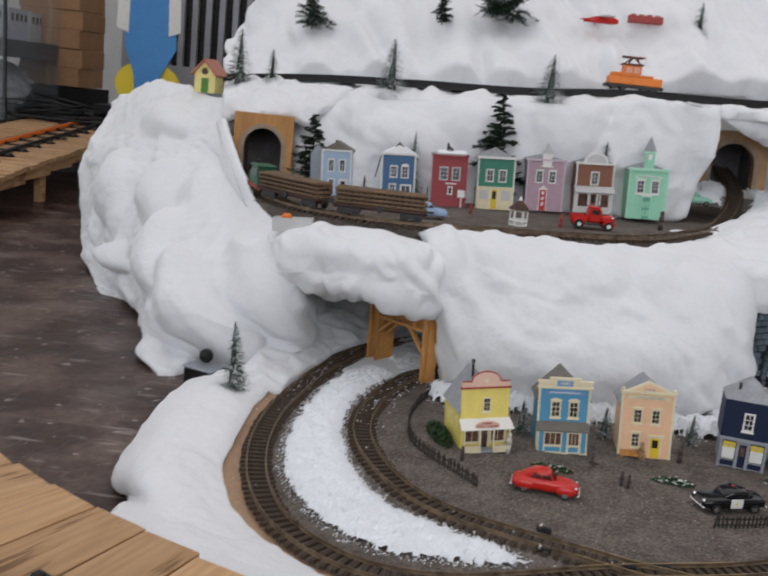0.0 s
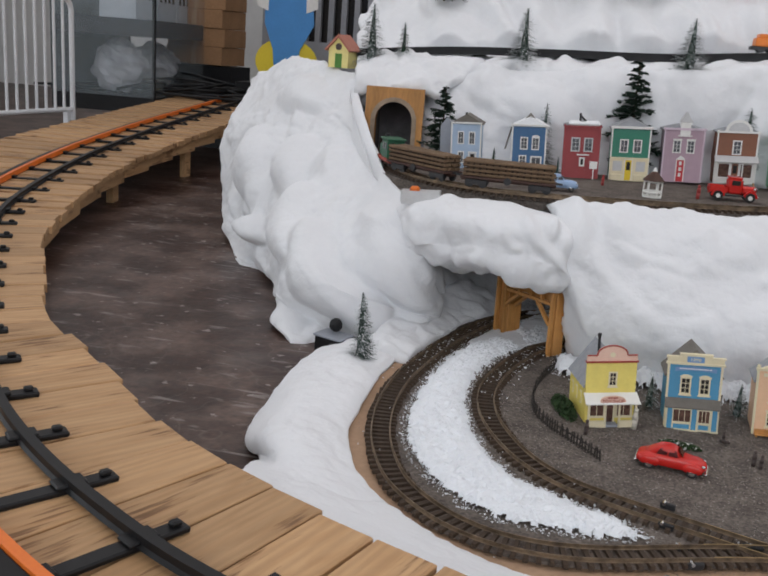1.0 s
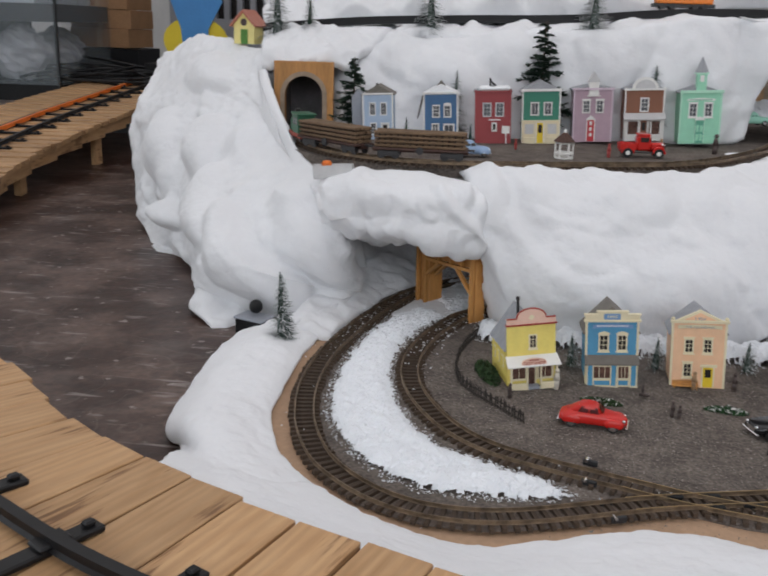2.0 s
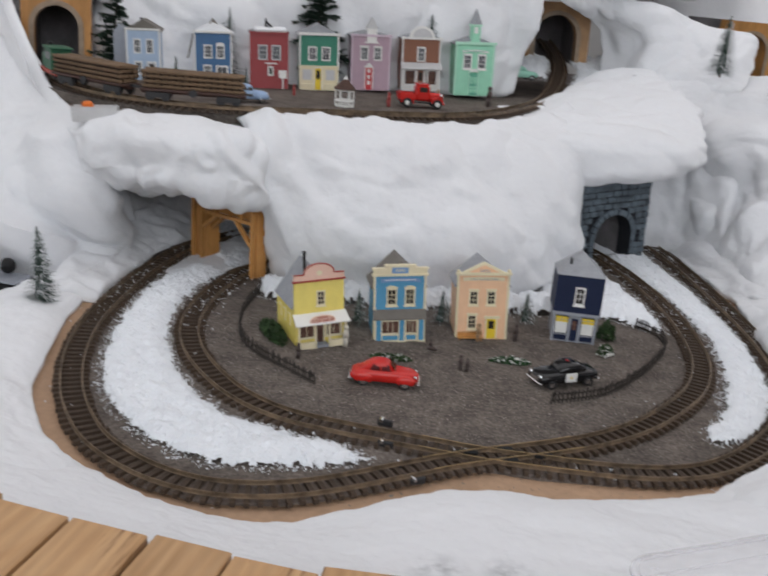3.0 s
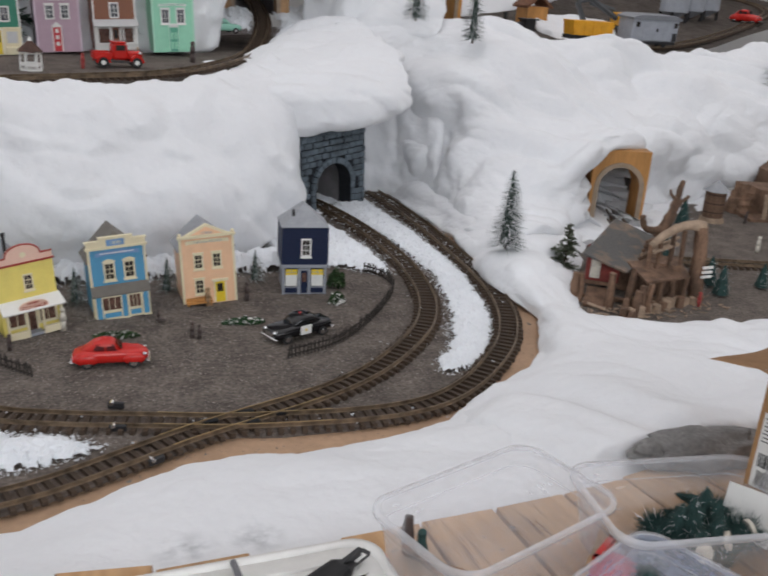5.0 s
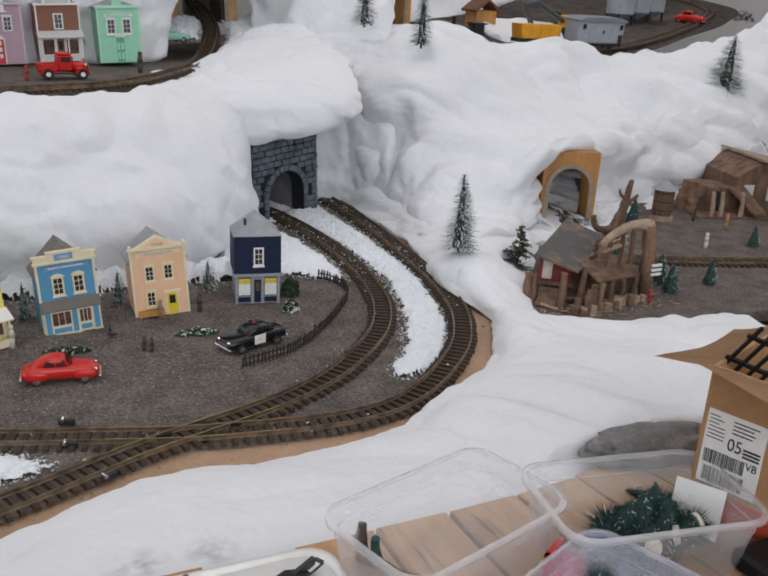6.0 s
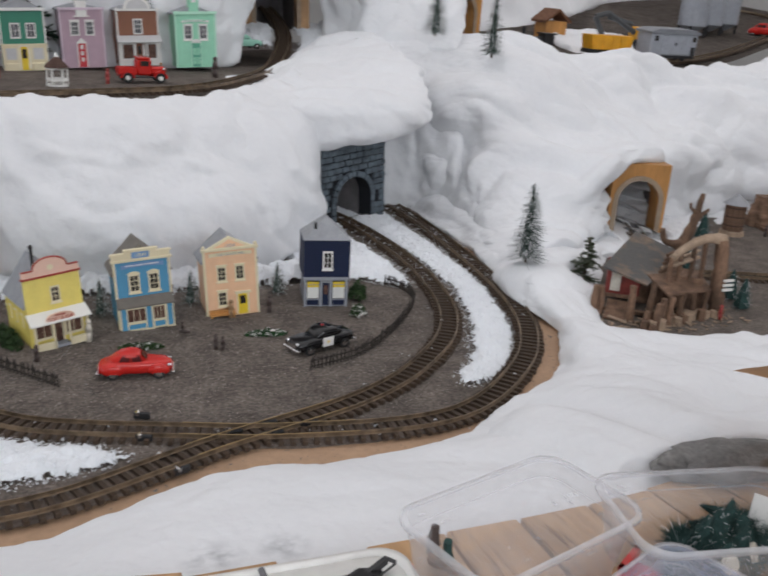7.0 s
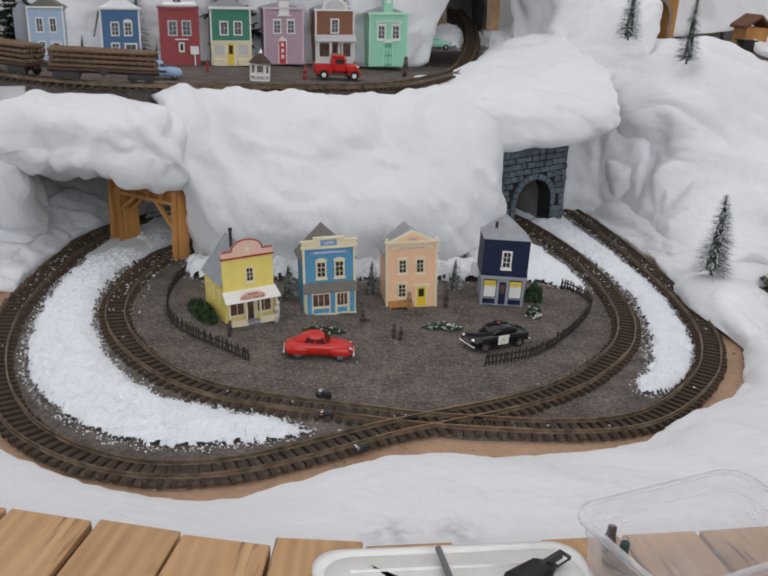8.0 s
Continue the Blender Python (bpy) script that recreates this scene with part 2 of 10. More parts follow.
def box(bm, x0, y0, z0, x1, y1, z1, bevel=0.0):
    v = [bm.verts.new((x, y, z)) for x in (x0, x1) for y in (y0, y1) for z in (z0, z1)]
    fs = [bm.faces.new([v[i] for i in q]) for q in ((0, 1, 3, 2), (4, 6, 7, 5), (0, 4, 5, 1), (2, 3, 7, 6), (0, 2, 6, 4), (1, 5, 7, 3))]
    if bevel:
        es = {e for f in fs for e in f.edges}
        bmesh.ops.bevel(bm, geom=list(es), offset=bevel, segments=1, affect="EDGES")
    return bm


def boxes(*args, bevel=0.0):
    bm = bmesh.new()
    for a in args:
        box(bm, *a, bevel=bevel)
    return bm


def prism(bm, poly, z0, z1):
    """Extrudes a polygon (x, y) from z0 to z1."""
    lo = [bm.verts.new((x, y, z0)) for x, y in poly]
    hi = [bm.verts.new((x, y, z1)) for x, y in poly]
    n = len(poly)
    bm.faces.new(lo[::-1])
    bm.faces.new(hi)
    for i in range(n):
        bm.faces.new((lo[i], lo[(i + 1) % n], hi[(i + 1) % n], hi[i]))
    return bm


def upright(bm, poly, y0, y1):
    """Extrudes a polygon (x, z) from y0 to y1."""
    a = [bm.verts.new((x, y0, z)) for x, z in poly]
    b = [bm.verts.new((x, y1, z)) for x, z in poly]
    n = len(poly)
    bm.faces.new(a)
    bm.faces.new(b[::-1])
    for i in range(n):
        bm.faces.new((a[i], b[i], b[(i + 1) % n], a[(i + 1) % n]))
    return bm


def tube(bm, p, q, r0, r1=None, sides=8, caps=True):
    p, q = Vector(p), Vector(q)
    r1 = r0 if r1 is None else r1
    d = (q - p).normalized()
    a = d.cross(Vector((0, 0, 1)) if abs(d.z) < 0.9 else Vector((1, 0, 0))).normalized()
    b = d.cross(a)
    lo, hi = [], []
    for i in range(sides):
        t = 2 * math.pi * i / sides
        o = a * math.cos(t) + b * math.sin(t)
        lo.append(bm.verts.new(p + o * r0))
        hi.append(bm.verts.new(q + o * r1))
    for i in range(sides):
        bm.faces.new((lo[i], lo[(i + 1) % sides], hi[(i + 1) % sides], hi[i]))
    if caps:
        bm.faces.new(lo[::-1])
        bm.faces.new(hi)
    return bm


def ball(bm, c, r, squash=(1, 1, 1), u=10, v=7):
    m = Matrix.Translation(c) @ Matrix.Diagonal((r * squash[0], r * squash[1], r * squash[2], 1))
    bmesh.ops.create_uvsphere(bm, u_segments=u, v_segments=v, radius=1, matrix=m)
    return bm


def spline(pts, n):
    """n points evenly along a smooth curve through pts."""
    p = [Vector(q) for q in pts]
    p = [2 * p[0] - p[1], *p, 2 * p[-1] - p[-2]]
    dense = []
    for i in range(1, len(p) - 2):
        for k in range(24):
            t = k / 24
            a, b, c, d = p[i - 1 : i + 3]
            dense.append(0.5 * (2 * b + (c - a) * t + (2 * a - 5 * b + 4 * c - d) * t * t + (3 * b - a - 3 * c + d) * t ** 3))
    dense.append(p[-2])
    run = np.r_[0, np.cumsum([(q - w).length for w, q in zip(dense, dense[1:])])]
    arr = np.array(dense)
    s = np.linspace(0, run[-1], n)
    return [Vector(v) for v in np.stack([np.interp(s, run, arr[:, k]) for k in range(arr.shape[1])], 1)], run[-1]


# openings, portals and wagons that the batting leaves free: x, y, z, radius
KEEP_FREE = [(2.44, 2.38, 0.14, 0.12), (-0.52, 2.84, 0.55, 0.20), (-0.05, 2.42, 0.53, 0.14), (-0.36, 2.52, 0.53, 0.14), (1.42, 2.74, 0.15, 0.16), (0.06, 2.42, 0.10, 0.15), (-0.60, 3.12, 0.6, 0.17), (0.4, 2.5, 0.5, 0.10), (0.7, 2.6, 0.5, 0.10), (1.42, 3.70, 0.62, 0.16)]
POCKETS = [(2.33, 2.55, 0.262, 2.80)]


def lattice(x, y, seed):
    """Smooth gradient noise in the plane, about -0.7 to 0.7."""
    xi, yi = np.floor(x).astype(np.int64), np.floor(y).astype(np.int64)
    fx, fy = x - xi, y - yi
    out = []
    for dx, dy in ((0, 0), (1, 0), (0, 1), (1, 1)):
        h = ((xi + dx) * 374761393 + (yi + dy) * 668265263 + seed * 974711) & 0x7FFFFFFF
        h = ((h ^ (h >> 13)) * 1274126177) & 0x7FFFFFFF
        a = (h ^ (h >> 16)) / 0x7FFFFFFF * 2 * np.pi * 3
        out.append(np.cos(a) * (fx - dx) + np.sin(a) * (fy - dy))
    u, v = fx ** 3 * (fx * (6 * fx - 15) + 10), fy ** 3 * (fy * (6 * fy - 15) + 10)
    return (out[0] * (1 - u) + out[1] * u) * (1 - v) + (out[2] * (1 - u) + out[3] * u) * v


def cloud(p, seed):
    """Smooth gradient noise in space, about -0.8 to 0.8. p: points in cells."""
    cell = np.floor(p).astype(np.int64)
    f = p - cell
    w = f ** 3 * (f * (6 * f - 15) + 10)
    total = 0
    for dx in (0, 1):
        for dy in (0, 1):
            for dz in (0, 1):
                h = ((cell[..., 0] + dx) * 374761393 + (cell[..., 1] + dy) * 668265263 + (cell[..., 2] + dz) * 1440662683 + seed * 974711) & 0x7FFFFFFF
                h = ((h ^ (h >> 13)) * 1274126177) & 0x7FFFFFFF
                a = (h ^ (h >> 16)) / 0x7FFFFFFF * 6 * np.pi
                c = np.cos(a * 2.7 + 1.3)
                r = np.sqrt(1 - c * c)
                dot = r * np.cos(a) * (f[..., 0] - dx) + r * np.sin(a) * (f[..., 1] - dy) + c * (f[..., 2] - dz)
                total = total + dot * (w[..., 0] if dx else 1 - w[..., 0]) * (w[..., 1] if dy else 1 - w[..., 1]) * (w[..., 2] if dz else 1 - w[..., 2])
    return total


def pillows(p, seed):
    """Rounded swellings that meet in creases, 0 to about 1."""
    warp = np.stack([cloud(p * 0.7, seed + k) for k in (1, 2, 3)], -1)
    n = cloud(p + 0.7 * warp, seed)
    return np.minimum(1.0, np.sqrt(n * n + 0.003) * 2.1) ** 0.8


def resample(grid, nv, nu):
    """A finer grid of points along both ways of a coarse one."""
    for axis, n in ((0, nv), (1, nu)):
        m = grid.shape[axis]
        at = np.linspace(0, m - 1, n)
        k = np.clip(at.astype(int), 0, m - 2)
        f = (at - k).reshape((-1, 1, 1) if axis == 0 else (1, -1, 1))
        grid = np.take(grid, k, axis) * (1 - f) + np.take(grid, k + 1, axis) * f
    for _ in range(3):
        inner = (grid[:-2, 1:-1] + grid[2:, 1:-1] + grid[1:-1, :-2] + grid[1:-1, 2:]) / 4
        grid[1:-1, 1:-1] = 0.4 * grid[1:-1, 1:-1] + 0.6 * inner
    return grid


def loft(name, rows, label, fold=0.03, size=0.16, stretch=2.4, slant=0.6, small=0.35, seed=0, step=0.009, thick=0.04, edge=0.018, lift=0.4, lobes=(), fray=0.0018, puff=0.006, soften=2):
    """Batting over a grid of supports: a thick soft sheet with swellings and creases (fold: their height, size: their breadth,
    stretch: how much longer they run along the slant), overlapping lobes (x, y, z, across, down, height), a wavering rim and frayed nap."""
    cols = [spline(r, 40)[0] for r in rows]
    lines = [spline([c[i] for c in cols], 40)[0] for i in range(40)]
    pts = np.array([[list(lines[i][j]) for i in range(40)] for j in range(40)])
    for x0, x1, top, y_to in POCKETS:
        hit = (pts[..., 0] > x0) & (pts[..., 0] < x1) & (pts[..., 2] < top) & (pts[..., 1] < y_to) & (pts[..., 1] > y_to - 0.5)
        pts[..., 1] = np.where(hit, y_to, pts[..., 1])
    wide = np.linalg.norm(np.diff(pts, axis=1), axis=2).sum(1).max()
    high = np.linalg.norm(np.diff(pts, axis=0), axis=2).sum(0).max()
    nu, nv = max(20, int(wide / step)), max(14, int(high / step))
    pts = resample(pts, nv, nu)
    du, dv = np.gradient(pts, axis=1), np.gradient(pts, axis=0)
    nor = np.cross(du, dv)
    nor /= np.linalg.norm(nor, axis=2)[..., None] + 1e-9
    if nor[..., 1].mean() > 0.3 * abs(nor[..., 2].mean()) or nor[..., 2].mean() < -0.3:
        nor = -nor
    run_u = np.concatenate([np.zeros((nv, 1)), np.cumsum(np.linalg.norm(np.diff(pts, axis=1), axis=2), axis=1)], 1)
    run_v = np.concatenate([np.zeros((1, nu)), np.cumsum(np.linalg.norm(np.diff(pts, axis=0), axis=2), axis=0)], 0)
    e1, e2 = du.mean((0, 1)), dv.mean((0, 1))
    e1 /= np.linalg.norm(e1)
    e2 -= e1 * e2.dot(e1)
    e2 /= np.linalg.norm(e2)
    c, d = math.cos(slant), math.sin(slant)
    frame3 = np.stack([(e1 * c - e2 * d) / size, (e1 * d + e2 * c) / (size * stretch), np.cross(e1, e2) / size], 1)
    q3 = pts @ frame3 + seed * 5.7
    up = fold * pillows(q3, seed) + small * fold * pillows(q3 * 2.2, seed + 9)
    up += fold * 0.6 * cloud(q3 * 0.5, seed + 20) + puff * (pillows(pts * 11, seed + 22) + 0.5 * pillows(pts * 23, seed + 23))
    waver = np.stack([cloud(pts * 4.5, seed + 60), cloud(pts * 4.5, seed + 61)]) * 0.13
    for x, y, z, across, down, height in lobes:
        far = np.linalg.norm(pts - np.array((x, y, z)), axis=2)
        j0, i0 = np.unravel_index(np.argmin(far), far.shape)
        su, sv = run_u - run_u[j0, i0] + waver[0], run_v - run_v[j0, i0] + waver[1]
        q = (su / across) ** 2 + (sv / down) ** 2
        lobe = height * np.clip(1 - q, 0, 1) ** 0.75 + 0.35 * up
        apart = np.clip(0.5 + (lobe - up) / 0.05, 0, 1)
        up = up * (1 - apart) + lobe * apart + 0.025 * apart * (1 - apart)
    for _ in range(soften):
        up[1:-1, 1:-1] = 0.5 * up[1:-1, 1:-1] + 0.125 * (up[:-2, 1:-1] + up[2:, 1:-1] + up[1:-1, :-2] + up[1:-1, 2:])
    nap = cloud(pts * 52, seed + 70) + 0.6 * cloud(pts * 115, seed + 71)
    up += fray * nap
    free = np.ones((nv, nu))
    for x, y, z, g in KEEP_FREE:
        far = np.linalg.norm(pts - np.array((x, y, z)), axis=2)
        free = np.minimum(free, np.clip((far - g) / 0.09, 0.08, 1))
    i, j = np.meshgrid(np.arange(nu), np.arange(nv))
    rim = np.minimum(np.minimum(i, nu - 1 - i), np.minimum(j, nv - 1 - j)) * step
    round_off = np.sqrt(np.clip(1 - (1 - np.clip(rim / (thick * 0.9), 0, 1)) ** 2, 0, 1))
    wav = 1.6 * cloud(pts * 8, seed + 80) + 0.8 * cloud(pts * 24, seed + 81) + 0.3 * cloud(pts * 70, seed + 82)
    near = np.exp(-rim / 0.035)[..., None]
    eu, ev = du / (np.linalg.norm(du, axis=2)[..., None] + 1e-9), dv / (np.linalg.norm(dv, axis=2)[..., None] + 1e-9)
    side = np.where(np.minimum(i, nu - 1 - i) < np.minimum(j, nv - 1 - j), 1.0, 0.0)[..., None]
    out = side * eu * np.where(i < nu / 2, -1, 1)[..., None] + (1 - side) * ev * np.where(j < nv / 2, -1, 1)[..., None]
    front = pts + nor * ((up - lift * fold) * free * (0.25 + 0.75 * round_off) - thick * 0.5 * (1 - round_off))[..., None] + out * near * (edge * wav)[..., None]
    back = pts - nor * (thick * (0.5 + 0.5 * round_off))[..., None] + out * near * (edge * wav)[..., None]
    n = nu * nv
    k = (np.arange(nv - 1)[:, None] * nu + np.arange(nu - 1)[None, :]).reshape(-1)
    quads = np.stack([k, k + 1, k + nu + 1, k + nu], 1)
    bottom = np.stack([n + k, n + k + nu, n + k + nu + 1, n + k + 1], 1)
    loop = np.concatenate([np.arange(nu), np.arange(1, nv) * nu + nu - 1, (nv - 1) * nu + np.arange(nu - 2, -1, -1), np.arange(nv - 2, 0, -1) * nu])
    nxt = np.roll(loop, -1)
    walls = np.stack([nxt, loop, n + loop, n + nxt], 1)
    verts = np.concatenate([front.reshape(-1, 3), back.reshape(-1, 3)])
    faces = np.concatenate([quads, bottom, walls])
    if np.sum(np.cross(du, dv) * nor) < 0:
        faces = faces[:, ::-1]
    me = bpy.data.meshes.new(name)
    me.from_pydata(verts.tolist(), [], faces.tolist())
    me.materials.append(SNOW)
    me.polygons.foreach_set("use_smooth", [True] * len(me.polygons))
    return tagged(new(name, me), label, "snow", kind="structure")


# ---- hall: floor, with pale walls and ceiling added to bounce the light ----
FZ = -0.04
tagged(part("floor", boxes((-9, -4, FZ - 0.1, 9, 12, FZ)), FLOOR), "dark brown slate hall floor with pale scuffs", "floor", kind="structure")
tagged(part("wall_north", boxes((-9, 11.9, FZ, 9, 12.1, 3.9)), HALLWALL), "plain pale wall added to close the hall", "wall", kind="structure")
tagged(part("wall_south", boxes((-9, -4.1, FZ, 9, -3.9, 3.9)), HALLWALL), "plain pale wall added to close the hall", "wall", kind="structure")
tagged(part("wall_east", boxes((8.9, -3.9, FZ, 9.1, 11.9, 3.9)), HALLWALL), "plain pale wall added to close the hall", "wall", kind="structure")
tagged(part("wall_west", boxes((-9.1, -3.9, FZ, -8.9, 11.9, 3.9)), HALLWALL), "plain pale wall added to close the hall", "wall", kind="structure")
tagged(part("ceiling", boxes((-9, -4, 3.9, 9, 12, 4.0)), HALLWALL), "plain pale ceiling added to close the hall", "ceiling", kind="structure")

# ---- lower board with gravel ----
def blob(pts, n=160, z0=0.0, z1=0.01, wob=0.01, seed=0):
    ring, _ = spline([(*p, 0) for p in pts] + [(*pts[0], 0)], n + 1)
    bm = bmesh.new()
    poly = [(p.x + noise.noise(Vector((p.x * 9, p.y * 9, seed))) * wob, p.y + noise.noise(Vector((p.x * 9, p.y * 9, seed + 5))) * wob) for p in ring[:-1]]
    return prism(bm, poly, z0, z1)


BOARD_EDGE = [(-0.20, 1.26), (0.0, 1.10), (0.22, 1.05), (0.45, 1.18), (0.62, 1.20), (0.82, 1.17), (1.08, 1.20), (1.32, 1.34), (1.53, 1.52), (1.62, 1.80), (1.72, 2.3), (1.8, 3.0), (0.8, 3.2), (-0.2, 2.9), (-0.31, 2.4), (-0.355, 2.0), (-0.345, 1.72), (-0.31, 1.48)]
tagged(part("board", blob(BOARD_EDGE, z0=-0.035, z1=-0.004, wob=0.02), BOARD), "brown fibreboard base of the lower railway loop", "board", kind="structure")
GRAVEL_EDGE = [(-0.14, 1.37), (0.03, 1.22), (0.2, 1.17), (0.42, 1.23), (0.6, 1.28), (0.8, 1.24), (1.05, 1.25), (1.28, 1.38), (1.47, 1.6), (1.56, 1.82), (1.62, 2.2), (1.7, 3.0), (0.8, 3.1), (-0.1, 2.8), (-0.2, 2.4), (-0.27, 2.0), (-0.26, 1.72), (-0.22, 1.52)]
tagged(part("gravel", blob(GRAVEL_EDGE, z0=-0.004, z1=0.002, wob=0.015), GRAVEL), "fine dark grey gravel spread on the board", "gravel", kind="stuff")


# ---- railway track ----
def railway(name, ctrl, z, label, tie_gap=0.0224, tie=(0.076, 0.0102), z_of=None, bright=None, gauge=0.045):
    """Two rails on many ties along a curve. z: the height of the bed."""
    pts3 = [(x, y, z if z_of is None else z_of(x, y)) for x, y in ctrl]
    length = spline(pts3, 50)[1]
    n = int(length / tie_gap)
    mid = spline(pts3, n)[0]
    root = empty(name, Matrix(), label, "railway track", kind="structure")
    w, h = tie[1] / 2, 0.0092
    bm = bmesh.new()
    ring = [(a * tie[0] / 2, b * w) for a, b in ((-1, -1), (1, -1), (1, 1), (-1, 1))]
    lo = [bm.verts.new((x, y, 0)) for x, y in ring]
    hi = [bm.verts.new((x * 0.97, y * 0.9, h)) for x, y in ring]
    bm.faces.new(hi)
    for k in range(4):
        bm.faces.new((lo[k], lo[(k + 1) % 4], hi[(k + 1) % 4], hi[k]))
    me = mesh_from(bm, "tie")
    me.materials.append(TIE)
    for i in range(n):
        d = (mid[min(i + 1, n - 1)] - mid[max(i - 1, 0)]).normalized()
        s = Vector((d.y, -d.x, 0)).normalized()
        ob = new("tie", me)
        ob.parent = root
        c = mid[i] + s * random.uniform(-0.002, 0.002)
        up = s.cross(d)
        ob.matrix_basis = Matrix(((s.x, d.x, up.x, c.x), (s.y, d.y, up.y, c.y), (s.z, d.z, up.z, c.z), (0, 0, 0, 1)))
    m = max(60, int(length / 0.02))
    line = spline(pts3, m)[0]
    for side in (-1, 1):
        bm = bmesh.new()
        prof = [(-0.0019, 0.009), (-0.0019, 0.0098), (-0.0006, 0.0106), (-0.0006, 0.0152), (-0.0011, 0.0157), (-0.0011, 0.0182), (0.0011, 0.0182), (0.0011, 0.0157), (0.0006, 0.0152), (0.0006, 0.0106), (0.0019, 0.0098), (0.0019, 0.009)]
        last = None
        for i in range(m):
            d = (line[min(i + 1, m - 1)] - line[max(i - 1, 0)]).normalized()
            s = Vector((d.y, -d.x, 0)).normalized()
            ring = [bm.verts.new(line[i] + s * (side * gauge / 2 + u) + Vector((0, 0, w))) for u, w in prof]
            if last:
                for k in range(len(prof)):
                    bm.faces.new((last[k], last[(k + 1) % len(prof)], ring[(k + 1) % len(prof)], ring[k]))
            last = ring
        part("rail", bm, bright or RAIL, root)
    bm, last = bmesh.new(), None
    for i in range(m):
        d = (line[min(i + 1, m - 1)] - line[max(i - 1, 0)]).normalized()
        s = Vector((d.y, -d.x, 0)).normalized()
        r = 0.031 + 0.007 * noise.noise(line[i] * 30)
        row = [bm.verts.new(line[i] + s * u + Vector((0, 0, w))) for u, w in ((-r, -0.001), (-r * 0.8, 0.0022), (r * 0.8, 0.0022), (r, -0.001))]
        if last:
            for k in range(3):
                bm.faces.new((last[k], row[k], row[k + 1], last[k + 1]))
        last = row
    part("track_bed", bm, BALLAST, root, "brown grit under the ties")
    return root


LOOP_A = [(0.30, 2.53), (0.20, 2.47), (0.112, 2.38), (0.055, 2.25), (0.012, 2.10), (-0.006, 1.95), (0.007, 1.82), (0.047, 1.695), (0.122, 1.56), (0.22, 1.464), (0.34, 1.408), (0.467, 1.364), (0.62, 1.312), (0.75, 1.283), (0.87, 1.263), (0.983, 1.258), (1.085, 1.278), (1.19, 1.335), (1.30, 1.425), (1.39, 1.52), (1.465, 1.635), (1.52, 1.76), (1.565, 1.92), (1.60, 2.124), (1.632, 2.393), (1.655, 2.666), (1.66, 2.95)]
LOOP_B = [(0.25, 2.88), (0.10, 2.80), (-0.06, 2.62), (-0.155, 2.38), (-0.212, 2.14), (-0.243, 1.94), (-0.246, 1.76), (-0.228, 1.61), (-0.19, 1.47), (-0.125, 1.335), (-0.03, 1.235), (0.07, 1.18), (0.17, 1.165), (0.26, 1.175), (0.35, 1.203), (0.446, 1.241), (0.55, 1.28), (0.66, 1.313), (0.771, 1.344), (0.845, 1.369), (0.926, 1.404), (1.02, 1.459), (1.118, 1.539), (1.216, 1.639), (1.29, 1.753), (1.335, 1.86), (1.368, 1.985), (1.395, 2.14), (1.408, 2.31), (1.408, 2.49), (1.395, 2.66), (1.36, 2.85), (1.30, 3.0)]
railway("railway_track_inner", LOOP_A, 0.002, "weathered brass model railway loop on brown ties")
railway("railway_track_outer", LOOP_B, 0.0035, "weathered brass model railway loop on brown ties, crossing another")

# ---- draped batting ----
DRAPE = [
    [(0.07, 2.42, 0.485), (0.39, 2.45, 0.50), (0.71, 2.55, 0.49), (1.00, 2.76, 0.49), (1.18, 2.95, 0.51), (1.30, 3.08, 0.53)],
    [(0.10, 2.34, 0.41), (0.38, 2.35, 0.40), (0.69, 2.42, 0.40), (0.97, 2.54, 0.41), (1.18, 2.66, 0.43), (1.28, 2.86, 0.42)],
    [(0.125, 2.33, 0.29), (0.41, 2.27, 0.285), (0.70, 2.32, 0.28), (0.97, 2.44, 0.29), (1.185, 2.58, 0.31), (1.255, 2.78, 0.31)],
    [(0.155, 2.345, 0.15), (0.44, 2.21, 0.16), (0.71, 2.24, 0.16), (0.97, 2.35, 0.15), (1.19, 2.56, 0.15), (1.25, 2.76, 0.15)],
    [(0.195, 2.385, 0.00), (0.47, 2.24, 0.00), (0.74, 2.26, 0.00), (0.98, 2.33, 0.00), (1.20, 2.59, 0.00), (1.25, 2.78, 0.00)],
]
SHELF = [
    [(-0.43, 2.50, 0.41), (-0.32, 2.42, 0.46), (-0.20, 2.40, 0.47), (-0.05, 2.38, 0.48), (0.07, 2.38, 0.46), (0.17, 2.40, 0.46)],
    [(-0.38, 2.36, 0.38), (-0.28, 2.30, 0.41), (-0.15, 2.26, 0.43), (-0.02, 2.26, 0.43), (0.08, 2.27, 0.42), (0.18, 2.30, 0.39)],
    [(-0.33, 2.34, 0.31), (-0.24, 2.28, 0.34), (-0.13, 2.24, 0.35), (-0.01, 2.24, 0.35), (0.09, 2.26, 0.33), (0.18, 2.30, 0.29)],
    [(-0.28, 2.36, 0.27), (-0.22, 2.30, 0.29), (-0.13, 2.27, 0.29), (-0.02, 2.27, 0.28), (0.07, 2.28, 0.25), (0.16, 2.32, 0.22)],
    [(-0.33, 2.75, 0.20), (-0.27, 2.70, 0.21), (-0.17, 2.66, 0.21), (-0.05, 2.66, 0.20), (0.05, 2.62, 0.20), (0.15, 2.60, 0.18)],
]
